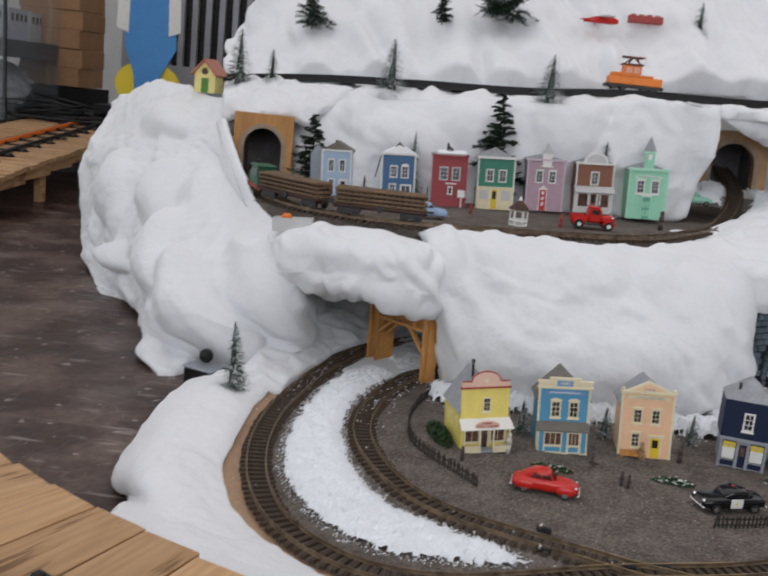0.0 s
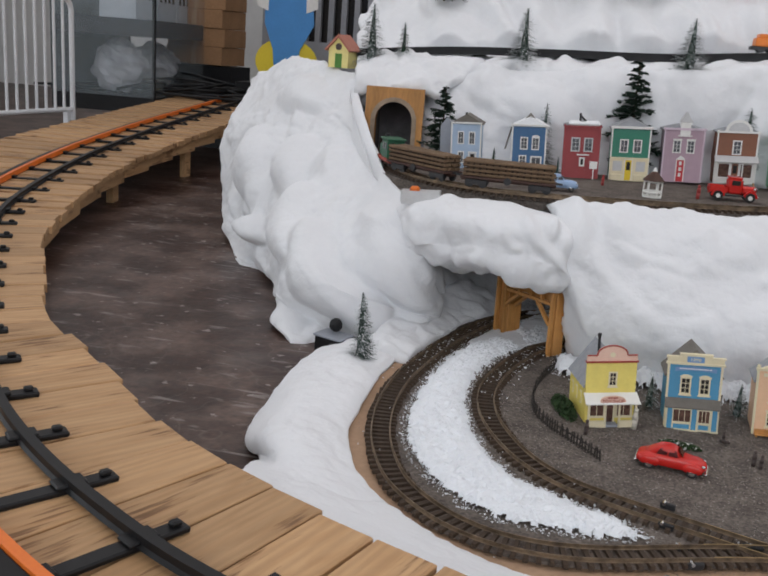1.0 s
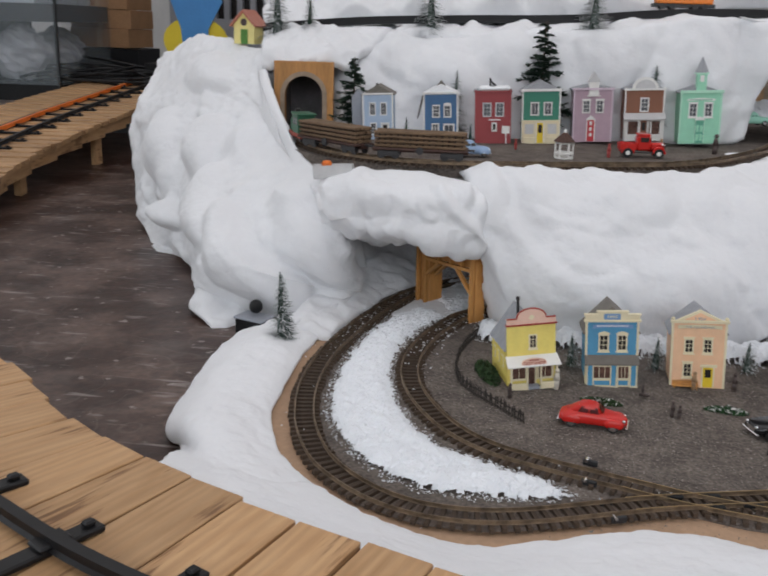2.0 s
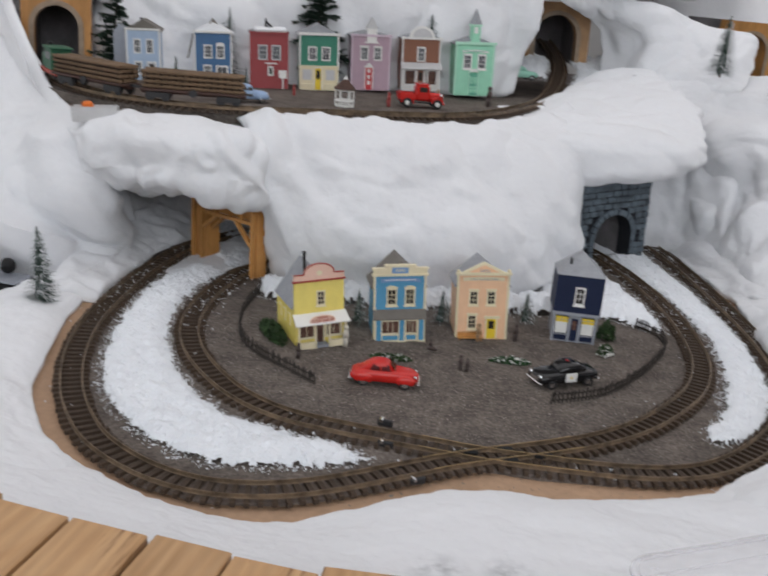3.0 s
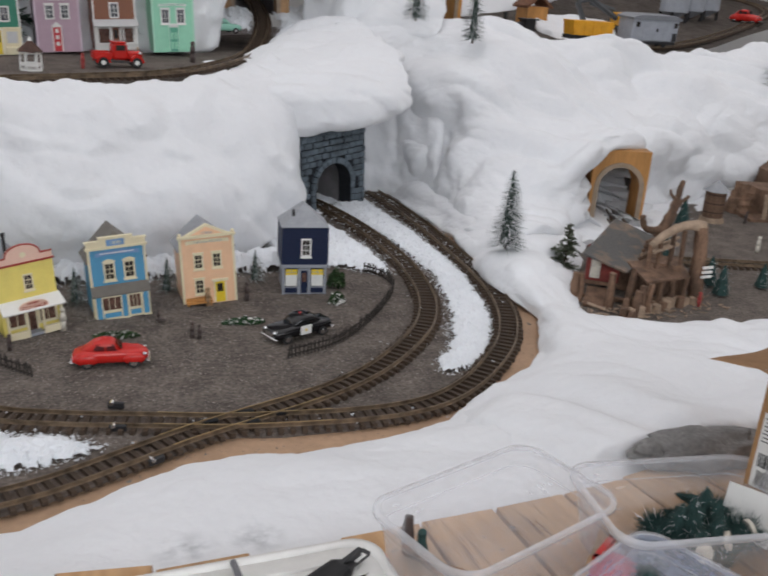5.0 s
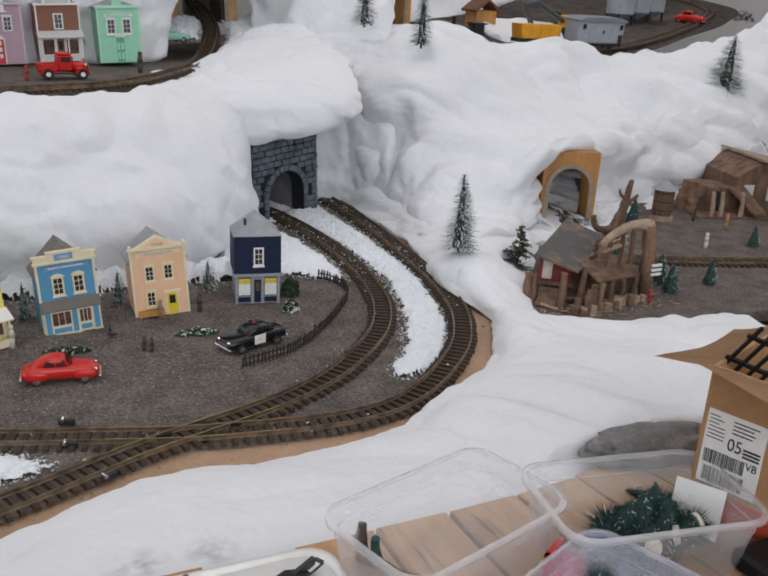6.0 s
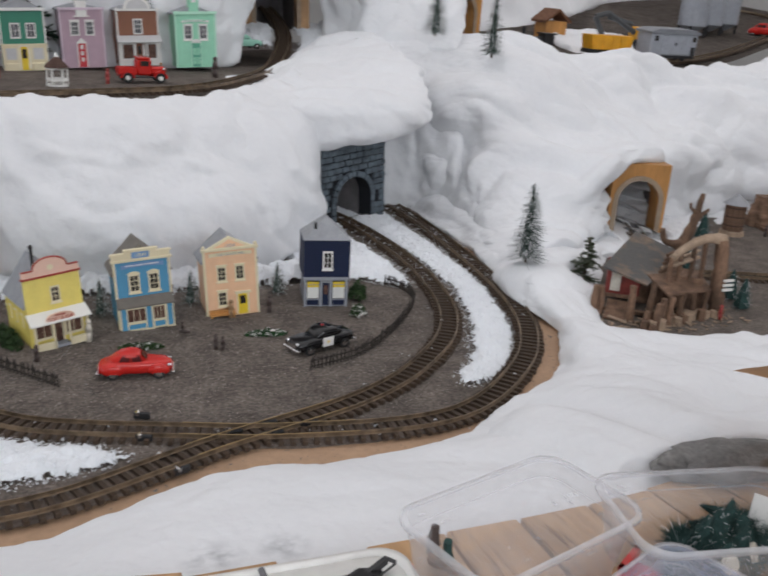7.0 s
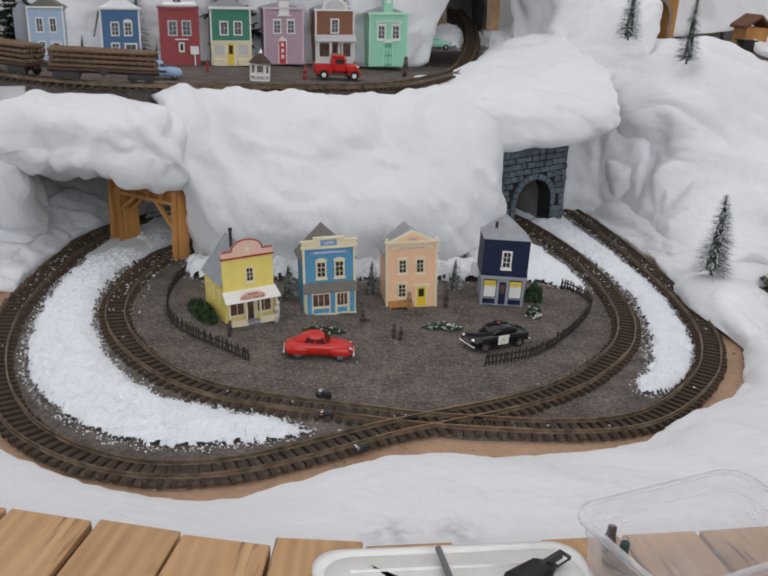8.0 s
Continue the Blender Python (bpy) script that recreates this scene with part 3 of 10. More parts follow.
MOUND = [
    [(-1.68, 4.40, 0.69), (-1.34, 4.00, 0.83), (-1.08, 3.75, 0.82), (-0.85, 3.50, 0.79), (-0.74, 3.36, 0.75), (-0.72, 3.40, 0.73)],
    [(-1.72, 4.10, 0.44), (-1.29, 3.65, 0.60), (-1.01, 3.40, 0.64), (-0.76, 3.22, 0.70), (-0.78, 3.24, 0.58), (-0.755, 3.27, 0.52)],
    [(-1.68, 3.95, 0.27), (-1.25, 3.40, 0.39), (-0.93, 3.10, 0.45), (-0.67, 2.95, 0.51), (-0.60, 2.80, 0.47), (-0.36, 2.44, 0.43)],
    [(-1.60, 3.80, 0.07), (-1.19, 3.20, 0.18), (-0.82, 2.75, 0.30), (-0.58, 2.55, 0.35), (-0.44, 2.45, 0.39), (-0.31, 2.36, 0.40)],
    [(-1.36, 3.35, -0.03), (-1.03, 2.92, 0.04), (-0.75, 2.42, 0.08), (-0.57, 2.36, 0.16), (-0.40, 2.33, 0.20), (-0.26, 2.33, 0.27)],
    [(-1.22, 3.11, -0.03), (-1.00, 2.95, -0.03), (-0.70, 2.24, -0.03), (-0.55, 2.33, -0.03), (-0.35, 2.26, 0.00), (-0.24, 2.67, 0.00)],
]
TONGUE = [
    [(-0.54, 2.32, -0.03), (-0.43, 2.14, 0.04), (-0.34, 2.15, 0.05), (-0.28, 2.29, 0.02), (-0.23, 2.57, 0.01)],
    [(-0.56, 2.10, -0.03), (-0.45, 1.95, 0.03), (-0.39, 1.94, 0.03), (-0.335, 1.98, 0.02), (-0.305, 2.02, 0.00)],
    [(-0.57, 1.80, -0.03), (-0.47, 1.65, 0.03), (-0.40, 1.64, 0.04), (-0.34, 1.68, 0.03), (-0.306, 1.75, 0.004)],
    [(-0.53, 1.51, -0.03), (-0.43, 1.39, 0.04), (-0.375, 1.40, 0.05), (-0.32, 1.455, 0.03), (-0.285, 1.52, 0.004)],
    [(-0.46, 1.39, -0.02), (-0.36, 1.26, 0.05), (-0.30, 1.24, 0.06), (-0.26, 1.29, 0.03), (-0.215, 1.33, 0.004)],
    [(-0.40, 1.10, 0.10), (-0.29, 1.07, 0.09), (-0.21, 1.12, 0.06), (-0.15, 1.16, 0.03), (-0.13, 1.23, 0.004)],
]
HILL_LIP = [
    [(1.02, 3.20, 0.45), (1.24, 3.30, 0.49), (1.38, 3.42, 0.55), (1.48, 3.5, 0.58), (1.62, 3.5, 0.62), (1.74, 3.45, 0.64)],
    [(0.96, 2.92, 0.44), (1.14, 2.98, 0.475), (1.30, 2.98, 0.515), (1.43, 2.93, 0.54), (1.56, 2.89, 0.56), (1.69, 2.92, 0.57)],
    [(0.96, 2.70, 0.42), (1.12, 2.67, 0.45), (1.26, 2.62, 0.465), (1.38, 2.58, 0.475), (1.50, 2.56, 0.475), (1.62, 2.60, 0.47)],
    [(1.00, 2.66, 0.36), (1.14, 2.63, 0.38), (1.26, 2.57, 0.395), (1.38, 2.53, 0.41), (1.51, 2.525, 0.425), (1.64, 2.58, 0.44)],
    [(1.06, 2.70, 0.29), (1.18, 2.66, 0.305), (1.28, 2.60, 0.325), (1.39, 2.57, 0.35), (1.51, 2.57, 0.375), (1.62, 2.62, 0.405)],
    [(1.20, 3.00, 0.27), (1.30, 2.98, 0.28), (1.40, 2.96, 0.29), (1.50, 3.08, 0.30), (1.60, 3.14, 0.32), (1.74, 3.18, 0.35)],
]
HILL = [
    [(1.62, 3.38, 0.62), (1.94, 3.30, 0.67), (2.19, 3.20, 0.69), (2.52, 3.20, 0.63), (3.03, 3.20, 0.55), (3.66, 3.30, 0.58), (4.72, 3.75, 0.66), (6.4, 4.9, 0.86)],
    [(1.75, 3.18, 0.48), (1.94, 2.90, 0.53), (2.07, 2.85, 0.56), (2.43, 2.85, 0.45), (2.87, 2.90, 0.42), (3.35, 3.00, 0.47), (4.20, 3.10, 0.49), (6.0, 4.0, 0.60)],
    [(1.79, 3.16, 0.38), (1.91, 2.75, 0.41), (2.04, 2.70, 0.41), (2.30, 2.65, 0.34), (2.67, 2.65, 0.34), (3.14, 2.75, 0.33), (3.90, 2.80, 0.31), (5.6, 3.4, 0.35)],
    [(1.80, 3.18, 0.22), (1.89, 2.80, 0.23), (1.96, 2.55, 0.26), (2.21, 2.50, 0.26), (2.37, 2.42, 0.30), (3.05, 2.65, 0.18), (3.57, 2.65, 0.16), (5.2, 3.0, 0.18)],
    [(1.80, 3.16, 0.08), (1.83, 2.75, 0.09), (1.80, 2.40, 0.12), (2.01, 2.35, 0.12), (2.27, 2.40, 0.11), (3.11, 2.70, -0.01), (3.49, 2.70, 0.06), (5.0, 2.9, 0.05)],
    [(1.80, 3.12, -0.01), (1.82, 2.72, 0.00), (1.71, 2.22, 0.02), (1.84, 2.08, 0.05), (2.27, 2.38, 0.02), (2.81, 2.47, 0.00), (3.24, 2.54, 0.00), (4.8, 2.75, 0.0)],
]
RIGHT_FRONT = [
    [(1.73, 3.02, 0.0), (1.77, 2.98, 0.03), (1.82, 2.95, 0.05), (1.92, 2.95, 0.06), (2.05, 2.95, 0.06)],
    [(1.70, 2.55, 0.0), (1.735, 2.50, 0.035), (1.78, 2.45, 0.06), (1.92, 2.48, 0.06), (2.2, 2.62, 0.04)],
    [(1.675, 2.25, 0.00), (1.69, 2.19, 0.03), (1.70, 1.99, 0.08), (1.97, 2.13, 0.06), (2.34, 2.44, 0.00)],
    [(1.63, 2.09, 0.00), (1.62, 1.94, 0.05), (1.65, 1.85, 0.06), (1.82, 1.94, 0.03), (2.04, 2.08, 0.00)],
    [(1.58, 1.75, 0.00), (1.59, 1.71, 0.04), (1.64, 1.73, 0.03), (1.66, 1.67, 0.02), (1.73, 1.66, 0.00)],
    [(1.51, 1.55, 0.00), (1.51, 1.46, 0.06), (1.58, 1.44, 0.06), (1.64, 1.35, 0.06), (1.96, 1.46, 0.00)],
    [(1.28, 1.32, 0.00), (1.32, 1.23, 0.06), (1.44, 1.20, 0.08), (1.59, 1.15, 0.10), (2.33, 1.50, -0.00)],
    [(1.11, 1.25, 0.00), (1.13, 1.09, 0.07), (1.25, 1.01, 0.10), (1.42, 0.96, 0.10), (2.27, 1.28, 0.03)],
    [(1.00, 1.16, 0.02), (1.08, 0.98, 0.08), (1.24, 0.91, 0.115), (1.48, 0.90, 0.13), (2.35, 1.02, 0.13)],
    [(0.95, 1.02, 0.03), (1.06, 0.86, 0.08), (1.22, 0.835, 0.115), (1.48, 0.835, 0.115), (2.4, 0.90, 0.12)],
]
TOWNBACK = [
    [(-0.60, 3.55, 0.76), (-0.37, 3.55, 0.87), (-0.11, 3.50, 0.86), (0.24, 3.50, 0.89), (0.54, 3.50, 0.90), (0.93, 3.50, 0.96), (1.24, 3.50, 0.97)],
    [(-0.55, 3.45, 0.64), (-0.34, 3.42, 0.73), (-0.09, 3.40, 0.74), (0.25, 3.40, 0.75), (0.55, 3.42, 0.77), (0.95, 3.45, 0.79), (1.24, 3.50, 0.81)],
    [(-0.49, 3.30, 0.56), (-0.32, 3.35, 0.55), (-0.07, 3.35, 0.56), (0.28, 3.38, 0.58), (0.58, 3.42, 0.59), (0.98, 3.45, 0.61), (1.19, 3.50, 0.65)],
    [(-0.47, 3.20, 0.48), (-0.29, 3.22, 0.44), (-0.05, 3.25, 0.44), (0.29, 3.30, 0.44), (0.60, 3.40, 0.45), (1.00, 3.42, 0.47), (1.18, 3.50, 0.48)],
]
TOPSLOPE = [
    [(-1.05, 4.30, 1.02), (-0.83, 4.40, 1.29), (-0.43, 4.40, 1.38), (0.06, 4.40, 1.42), (0.67, 4.40, 1.48), (1.48, 4.40, 1.55), (2.4, 4.5, 1.6)],
    [(-0.99, 4.00, 0.92), (-0.76, 4.10, 1.04), (-0.37, 4.10, 1.10), (0.10, 4.10, 1.15), (0.67, 4.10, 1.20), (1.45, 4.10, 1.28), (2.4, 4.15, 1.32)],
    [(-0.90, 3.75, 0.81), (-0.69, 3.85, 0.90), (-0.33, 3.85, 0.93), (0.12, 3.85, 0.96), (0.67, 3.85, 1.00), (1.42, 3.85, 1.04), (2.4, 3.9, 1.06)],
]

MOUND_LOBES = [
    (-1.30, 3.42, 0.36, 0.20, 0.26, 0.12), (-1.13, 3.07, 0.12, 0.20, 0.14, 0.13), (-1.10, 3.50, 0.68, 0.26, 0.16, 0.09), (-0.98, 3.12, 0.42, 0.16, 0.22, 0.11),
    (-0.72, 2.92, 0.47, 0.20, 0.15, 0.08), (-0.84, 2.72, 0.24, 0.14, 0.24, 0.11), (-0.62, 2.36, 0.14, 0.16, 0.30, 0.13), (-0.43, 2.38, 0.36, 0.15, 0.13, 0.08), (-0.331, 2.40, 0.17, 0.13, 0.30, 0.09)]
FRONT_LOBES = [(0.16, 2.36, 0.40, 0.06, 0.17, 0.05), (0.32, 2.37, 0.44, 0.10, 0.08, 0.045), (0.50, 2.40, 0.43, 0.08, 0.07, 0.04), (0.66, 2.43, 0.42, 0.11, 0.08, 0.045), (0.86, 2.50, 0.43, 0.10, 0.09, 0.04), (0.30, 2.28, 0.12, 0.14, 0.13, 0.045), (0.80, 2.30, 0.20, 0.13, 0.16, 0.04), (1.02, 2.46, 0.28, 0.10, 0.20, 0.04)]
loft("snow_front", DRAPE, "thick white cotton batting draped down the front terrace", fold=0.045, size=0.17, stretch=2.3, slant=0.75, small=0.45, seed=1, step=0.007, edge=0.024, puff=0.010, lobes=FRONT_LOBES)
loft("snow_shelf", SHELF, "lumpy white cotton batting overhanging the cave", fold=0.045, size=0.12, stretch=1.3, slant=0.2, small=0.4, seed=2, step=0.006, edge=0.02, puff=0.011, lobes=[(0.06, 2.26, 0.37, 0.045, 0.16, 0.055), (-0.22, 2.30, 0.40, 0.10, 0.09, 0.045)])
loft("snow_mound", MOUND, "lumpy white cotton batting heaped round the tunnel", fold=0.045, size=0.2, stretch=1.7, slant=0.15, small=0.4, seed=3, step=0.009, edge=0.03, lift=0.8, lobes=MOUND_LOBES, soften=4, puff=0.018, fray=0.002)
loft("snow_tongue", TONGUE, "smooth white cotton batting lying on the floor", fold=0.018, size=0.25, stretch=1.5, slant=0.0, small=0.2, seed=4, thick=0.03)
loft("snow_ledge", HILL_LIP, "white cotton batting ledge overhanging a stone portal", fold=0.03, size=0.16, stretch=1.6, slant=0.9, small=0.35, seed=5, step=0.008, edge=0.03, thick=0.03)
loft("snow_hill", HILL, "rolled white cotton batting heaped on the hillside", fold=0.115, size=0.30, stretch=2.0, slant=0.85, small=0.3, seed=6, step=0.011, puff=0.010)
beside = loft("snow_right", RIGHT_FRONT, "white cotton batting spread beside the loop", fold=0.045, size=0.24, stretch=1.8, slant=0.5, small=0.25, seed=7, thick=0.03, step=0.010)
beside.data.materials[0] = shadow_spotted("shadow_spotted_edge", [(1.005, 0.84, 0.05)])
loft("snow_backdrop", TOWNBACK, "white cotton batting wall behind the little town", fold=0.055, size=0.24, stretch=1.5, slant=0.2, small=0.4, seed=8, step=0.011, puff=0.012)
loft("snow_top", TOPSLOPE, "white cotton batting slope at the top of the display", fold=0.12, size=0.24, stretch=2.6, slant=0.15, small=0.4, seed=9, step=0.014, puff=0.016)
PORTAL_CAP = [
    [(-0.80, 3.285, 0.70), (-0.71, 3.275, 0.742), (-0.61, 3.265, 0.757), (-0.53, 3.275, 0.747), (-0.45, 3.31, 0.72)],
    [(-0.81, 3.33, 0.765), (-0.71, 3.33, 0.795), (-0.60, 3.325, 0.80), (-0.51, 3.335, 0.79), (-0.42, 3.36, 0.765)],
    [(-0.84, 3.43, 0.81), (-0.72, 3.44, 0.84), (-0.59, 3.43, 0.845), (-0.48, 3.44, 0.835), (-0.37, 3.45, 0.81)],
    [(-0.88, 3.62, 0.85), (-0.74, 3.62, 0.88), (-0.58, 3.60, 0.89), (-0.44, 3.58, 0.88), (-0.30, 3.57, 0.87)],
]
loft("snow_cap", PORTAL_CAP, "white batting lying over the wooden portal", fold=0.035, size=0.13, stretch=1.3, slant=0.2, seed=15, edge=0.015, puff=0.012, step=0.007, thick=0.025)
CAVE_FLOOR = [
    [(-0.42, 2.02, 0.03), (-0.33, 2.08, 0.03), (-0.262, 2.10, 0.004)],
    [(-0.38, 2.35, 0.06), (-0.27, 2.36, 0.03), (-0.205, 2.38, 0.004)],
    [(-0.30, 2.62, 0.08), (-0.18, 2.64, 0.03), (-0.11, 2.66, 0.004)],
    [(-0.20, 2.85, 0.10), (-0.05, 2.85, 0.03), (0.05, 2.84, 0.004)],
]
loft("snow_cave_floor", CAVE_FLOOR, "thin white batting on the cave floor", fold=0.02, size=0.09, stretch=1.2, slant=0.0, seed=12, thick=0.03)
BETWEEN = [
    [(-0.125, 2.36, 0.004), (-0.03, 2.36, 0.012), (0.045, 2.36, 0.004)],
    [(-0.05, 2.57, 0.004), (0.05, 2.57, 0.016), (0.14, 2.51, 0.004)],
    [(0.06, 2.76, 0.004), (0.15, 2.72, 0.02), (0.26, 2.63, 0.004)],
]
VILLAGE_EDGE = [
    [(1.90, 2.34, 0.03), (2.10, 2.42, 0.03), (2.30, 2.46, 0.012), (2.52, 2.46, 0.012), (2.78, 2.55, 0.02)],
    [(1.88, 2.06, 0.014), (2.02, 2.14, 0.008), (2.20, 2.20, 0.004), (2.42, 2.23, 0.004), (2.66, 2.38, 0.004)],
]
loft("snow_village", VILLAGE_EDGE, "thin white batting before the hillside tunnel", fold=0.02, size=0.09, stretch=1.2, slant=0.0, seed=14, thick=0.02)
loft("snow_between", BETWEEN, "thin white batting between the cave tracks", fold=0.012, size=0.06, stretch=1.2, slant=0.0, seed=13, thick=0.02)

FRONT = [
    [(-0.175, 1.305, 0.0), (0.02, 1.145, 0.0), (0.22, 1.09, 0.002), (0.45, 1.175, 0.004), (0.62, 1.20, 0.004), (0.82, 1.18, 0.004), (1.10, 1.205, 0.004)],
    [(-0.24, 1.20, 0.05), (0.0, 1.04, 0.045), (0.22, 0.98, 0.04), (0.45, 1.02, 0.05), (0.62, 1.04, 0.05), (0.82, 1.04, 0.05), (1.14, 1.08, 0.06)],
    [(-0.32, 1.12, 0.08), (-0.05, 0.97, 0.08), (0.20, 0.88, 0.08), (0.42, 0.86, 0.08), (0.62, 0.86, 0.08), (0.85, 0.86, 0.08), (1.2, 0.9, 0.09)],
    [(-0.42, 1.04, 0.10), (-0.08, 0.90, 0.10), (0.18, 0.80, 0.10), (0.42, 0.75, 0.09), (0.62, 0.74, 0.09), (0.85, 0.73, 0.09), (1.25, 0.74, 0.09)],
]
apron = loft("snow_apron", FRONT, "smooth white cotton batting between the loop and the wooden deck", fold=0.016, size=0.26, stretch=1.4, slant=1.2, small=0.25, seed=10, thick=0.03, step=0.007, edge=0.026, puff=0.005)
apron.data.materials[0] = shadow_spotted("shadow_spotted_batting", [(0.445, 0.862, 0.055), (0.548, 0.855, 0.045)])

# ---- upper town terrace ----
TZ = 0.475
TOWN = [(-0.75, 3.3), (-0.55, 2.75), (-0.3, 2.50), (0.0, 2.44), (0.4, 2.53), (0.75, 2.64), (1.1, 3.02), (1.5, 3.75), (1.6, 4.4), (0.5, 3.6), (-0.4, 3.5)]
tagged(part("terrace", blob(TOWN, z0=TZ - 0.03, z1=TZ, wob=0.0), GRAVEL), "dark gravel terrace of the upper town", "terrace", kind="structure")
UPPER = [(-0.66, 3.4), (-0.6, 3.1), (-0.5, 2.80), (-0.35, 2.58), (-0.15, 2.47), (0.06, 2.46), (0.3, 2.52), (0.55, 2.60), (0.78, 2.70), (1.0, 2.93), (1.25, 3.30), (1.42, 3.7), (1.48, 4.1), (1.45, 4.6)]
railway("railway_track_upper", UPPER, TZ + 0.002, "weathered model railway track along the upper town", z_of=lambda x, y: TZ + 0.002 + 0.21 * max(0.0, y - 3.22))

# ---- wooden deck ----
INNER = [(-2.45, 7.4), (-2.42, 6.3), (-2.38, 5.5), (-2.33, 4.6), (-2.24, 3.9), (-2.06, 3.24), (-1.86, 2.71), (-1.55, 2.2), (-1.22, 1.74), (-0.95, 1.50), (-0.74, 1.32), (-0.56, 1.17), (-0.38, 1.06), (-0.18, 0.97), (0.04, 0.885), (0.25, 0.81), (0.40, 0.78), (0.60, 0.775), (0.96, 0.765), (1.2, 0.78), (1.6, 0.84), (2.2, 1.0), (3.0, 1.3)]


def deck_z(y):
    return 0.122 + 0.06 * max(0.0, y - 3.0)


def offset(pts, d, n=120):
    """A curve beside the deck's inner edge, d metres outwards."""
    line = spline([(*p, 0) for p in pts], n)[0]
    out = []
    for i, p in enumerate(line):
        t = (line[min(i + 1, n - 1)] - line[max(i - 1, 0)]).normalized()
        out.append((p.x - t.y * -d * -1, p.y + t.x * -d))
    return out


deck = empty("deck", Matrix(), "curved walkway of raw sawn pine planks", "deck", kind="structure")
edge, run = spline([(*p, 0) for p in INNER], 400)
count = int(run / 0.121)
stops = spline([(*p, 0) for p in INNER], count + 1)[0]
for i in range(count):
    a, b = stops[i], stops[i + 1]
    t = (b - a).normalized()
    nrm = Vector((t.y, -t.x, 0))
    mid = (a + b) / 2
    half = (b - a).length / 2 - random.uniform(0.0015, 0.0045)
    jut = random.uniform(-0.012, 0.012)
    reach = 0.95
    c = nrm * reach
    z = deck_z(mid.y) + random.uniform(-0.002, 0.002)
    ta, tb = (stops[min(i + 1, count)] - stops[max(i - 1, 0)]).normalized(), (stops[min(i + 2, count)] - stops[i]).normalized()
    oa, ob_ = a + Vector((ta.y, -ta.x, 0)) * reach, b + Vector((tb.y, -tb.x, 0)) * reach
    fan = (ob_ - oa).length / (b - a).length
    loc = [(-jut, -half), (reach, -half * fan), (reach, half * fan), (-jut, half)]
    bm = bmesh.new()
    prism(bm, loc, -0.03, 0.0)
    bmesh.ops.bevel(bm, geom=[e for e in bm.edges if abs(e.verts[0].co.z) < 1e-6 and abs(e.verts[1].co.z) < 1e-6], offset=0.0025, segments=1, affect="EDGES")
    p = part("plank", bm, PINE, deck)
    p.matrix_basis = Matrix.Translation((mid.x, mid.y, z)) @ Matrix.Rotation(math.atan2(nrm.y, nrm.x), 4, "Z")

# joist and posts under the inner edge
for i in range(0, count - 2, 3):
    a, b = stops[i], stops[min(i + 3, count)]
    t = (b - a).normalized()
    nrm = Vector((t.y, -t.x, 0))
    mid = (a + b) / 2 + nrm * 0.05
    zt = deck_z(mid.y) - 0.034
    bm = boxes((-(b - a).length / 2, -0.018, -0.07, (b - a).length / 2, 0.018, 0.0), bevel=0.002)
    p = part("joist", bm, PINE, deck)
    p.matrix_basis = Matrix.Translation((mid.x, mid.y, zt)) @ Matrix.Rotation(math.atan2(t.y, t.x), 4, "Z")
    if i % 9:
        continue
    bm = boxes((-0.045, -0.02, 0, 0.045, 0.02, zt - 0.06 - FZ), bevel=0.002)
    p = part("post", bm, PINE, deck)
    q = a + nrm * 0.10
    p.matrix_basis = Matrix.Translation((q.x, q.y, FZ)) @ Matrix.Rotation(math.atan2(t.y, t.x), 4, "Z")

# ride-on track on the deck
ROAD = [(-2.88, 8.2), (-2.78, 7.2), (-2.72, 6.2), (-2.66, 5.2), (-2.54, 4.2), (-2.36, 3.4), (-2.13, 2.78), (-1.75, 2.15), (-1.35, 1.58), (-1.05, 1.25), (-0.88, 1.08), (-0.69, 0.93), (-0.50, 0.81), (-0.33, 0.72), (-0.1, 0.63), (0.2, 0.53), (0.6, 0.42), (1.1, 0.33)]


def sweep(bm, line, prof, side):
    """Sweeps a profile (across, up) along a line at a sideways offset."""
    last, n = None, len(line)
    for i in range(n):
        d = (line[min(i + 1, n - 1)] - line[max(i - 1, 0)]).normalized()
        s = Vector((d.y, -d.x, 0)).normalized()
        ring = [bm.verts.new(line[i] + s * (side + u) + Vector((0, 0, w))) for u, w in prof]
        if last:
            for k in range(len(prof)):
                bm.faces.new((last[k], last[(k + 1) % len(prof)], ring[(k + 1) % len(prof)], ring[k]))
        else:
            bm.faces.new(ring[::-1])
        last = ring
    bm.faces.new(last)
    return bm


ride = empty("ride_on_track", Matrix(), "black and orange plastic ride-on train track laid on planks", "railway track", kind="structure")
line = spline([(x, y, deck_z(y)) for x, y in ROAD], 220)[0]
rail_prof = [(-0.016, 0.010), (0.016, 0.010), (0.010, 0.016), (0.010, 0.030), (-0.010, 0.030), (-0.010, 0.016)]
part("inner_rail", sweep(bmesh.new(), line, rail_prof, 0.0), BLACK, ride, "black plastic rail")
part("outer_rail", sweep(bmesh.new(), line, [(-0.012, 0.010), (0.008, 0.010), (0.008, 0.034), (-0.010, 0.034)], 0.17), ORANGE, ride, "orange plastic rail")
part("outer_lip", sweep(bmesh.new(), line, [(0.008, 0.006), (0.062, 0.006), (0.052, 0.022), (0.008, 0.028)], 0.172), BLACK, ride, "black plastic edge of the orange rail")
nt_ = int(spline([(x, y, 0) for x, y in ROAD], 60)[1] / 0.225)
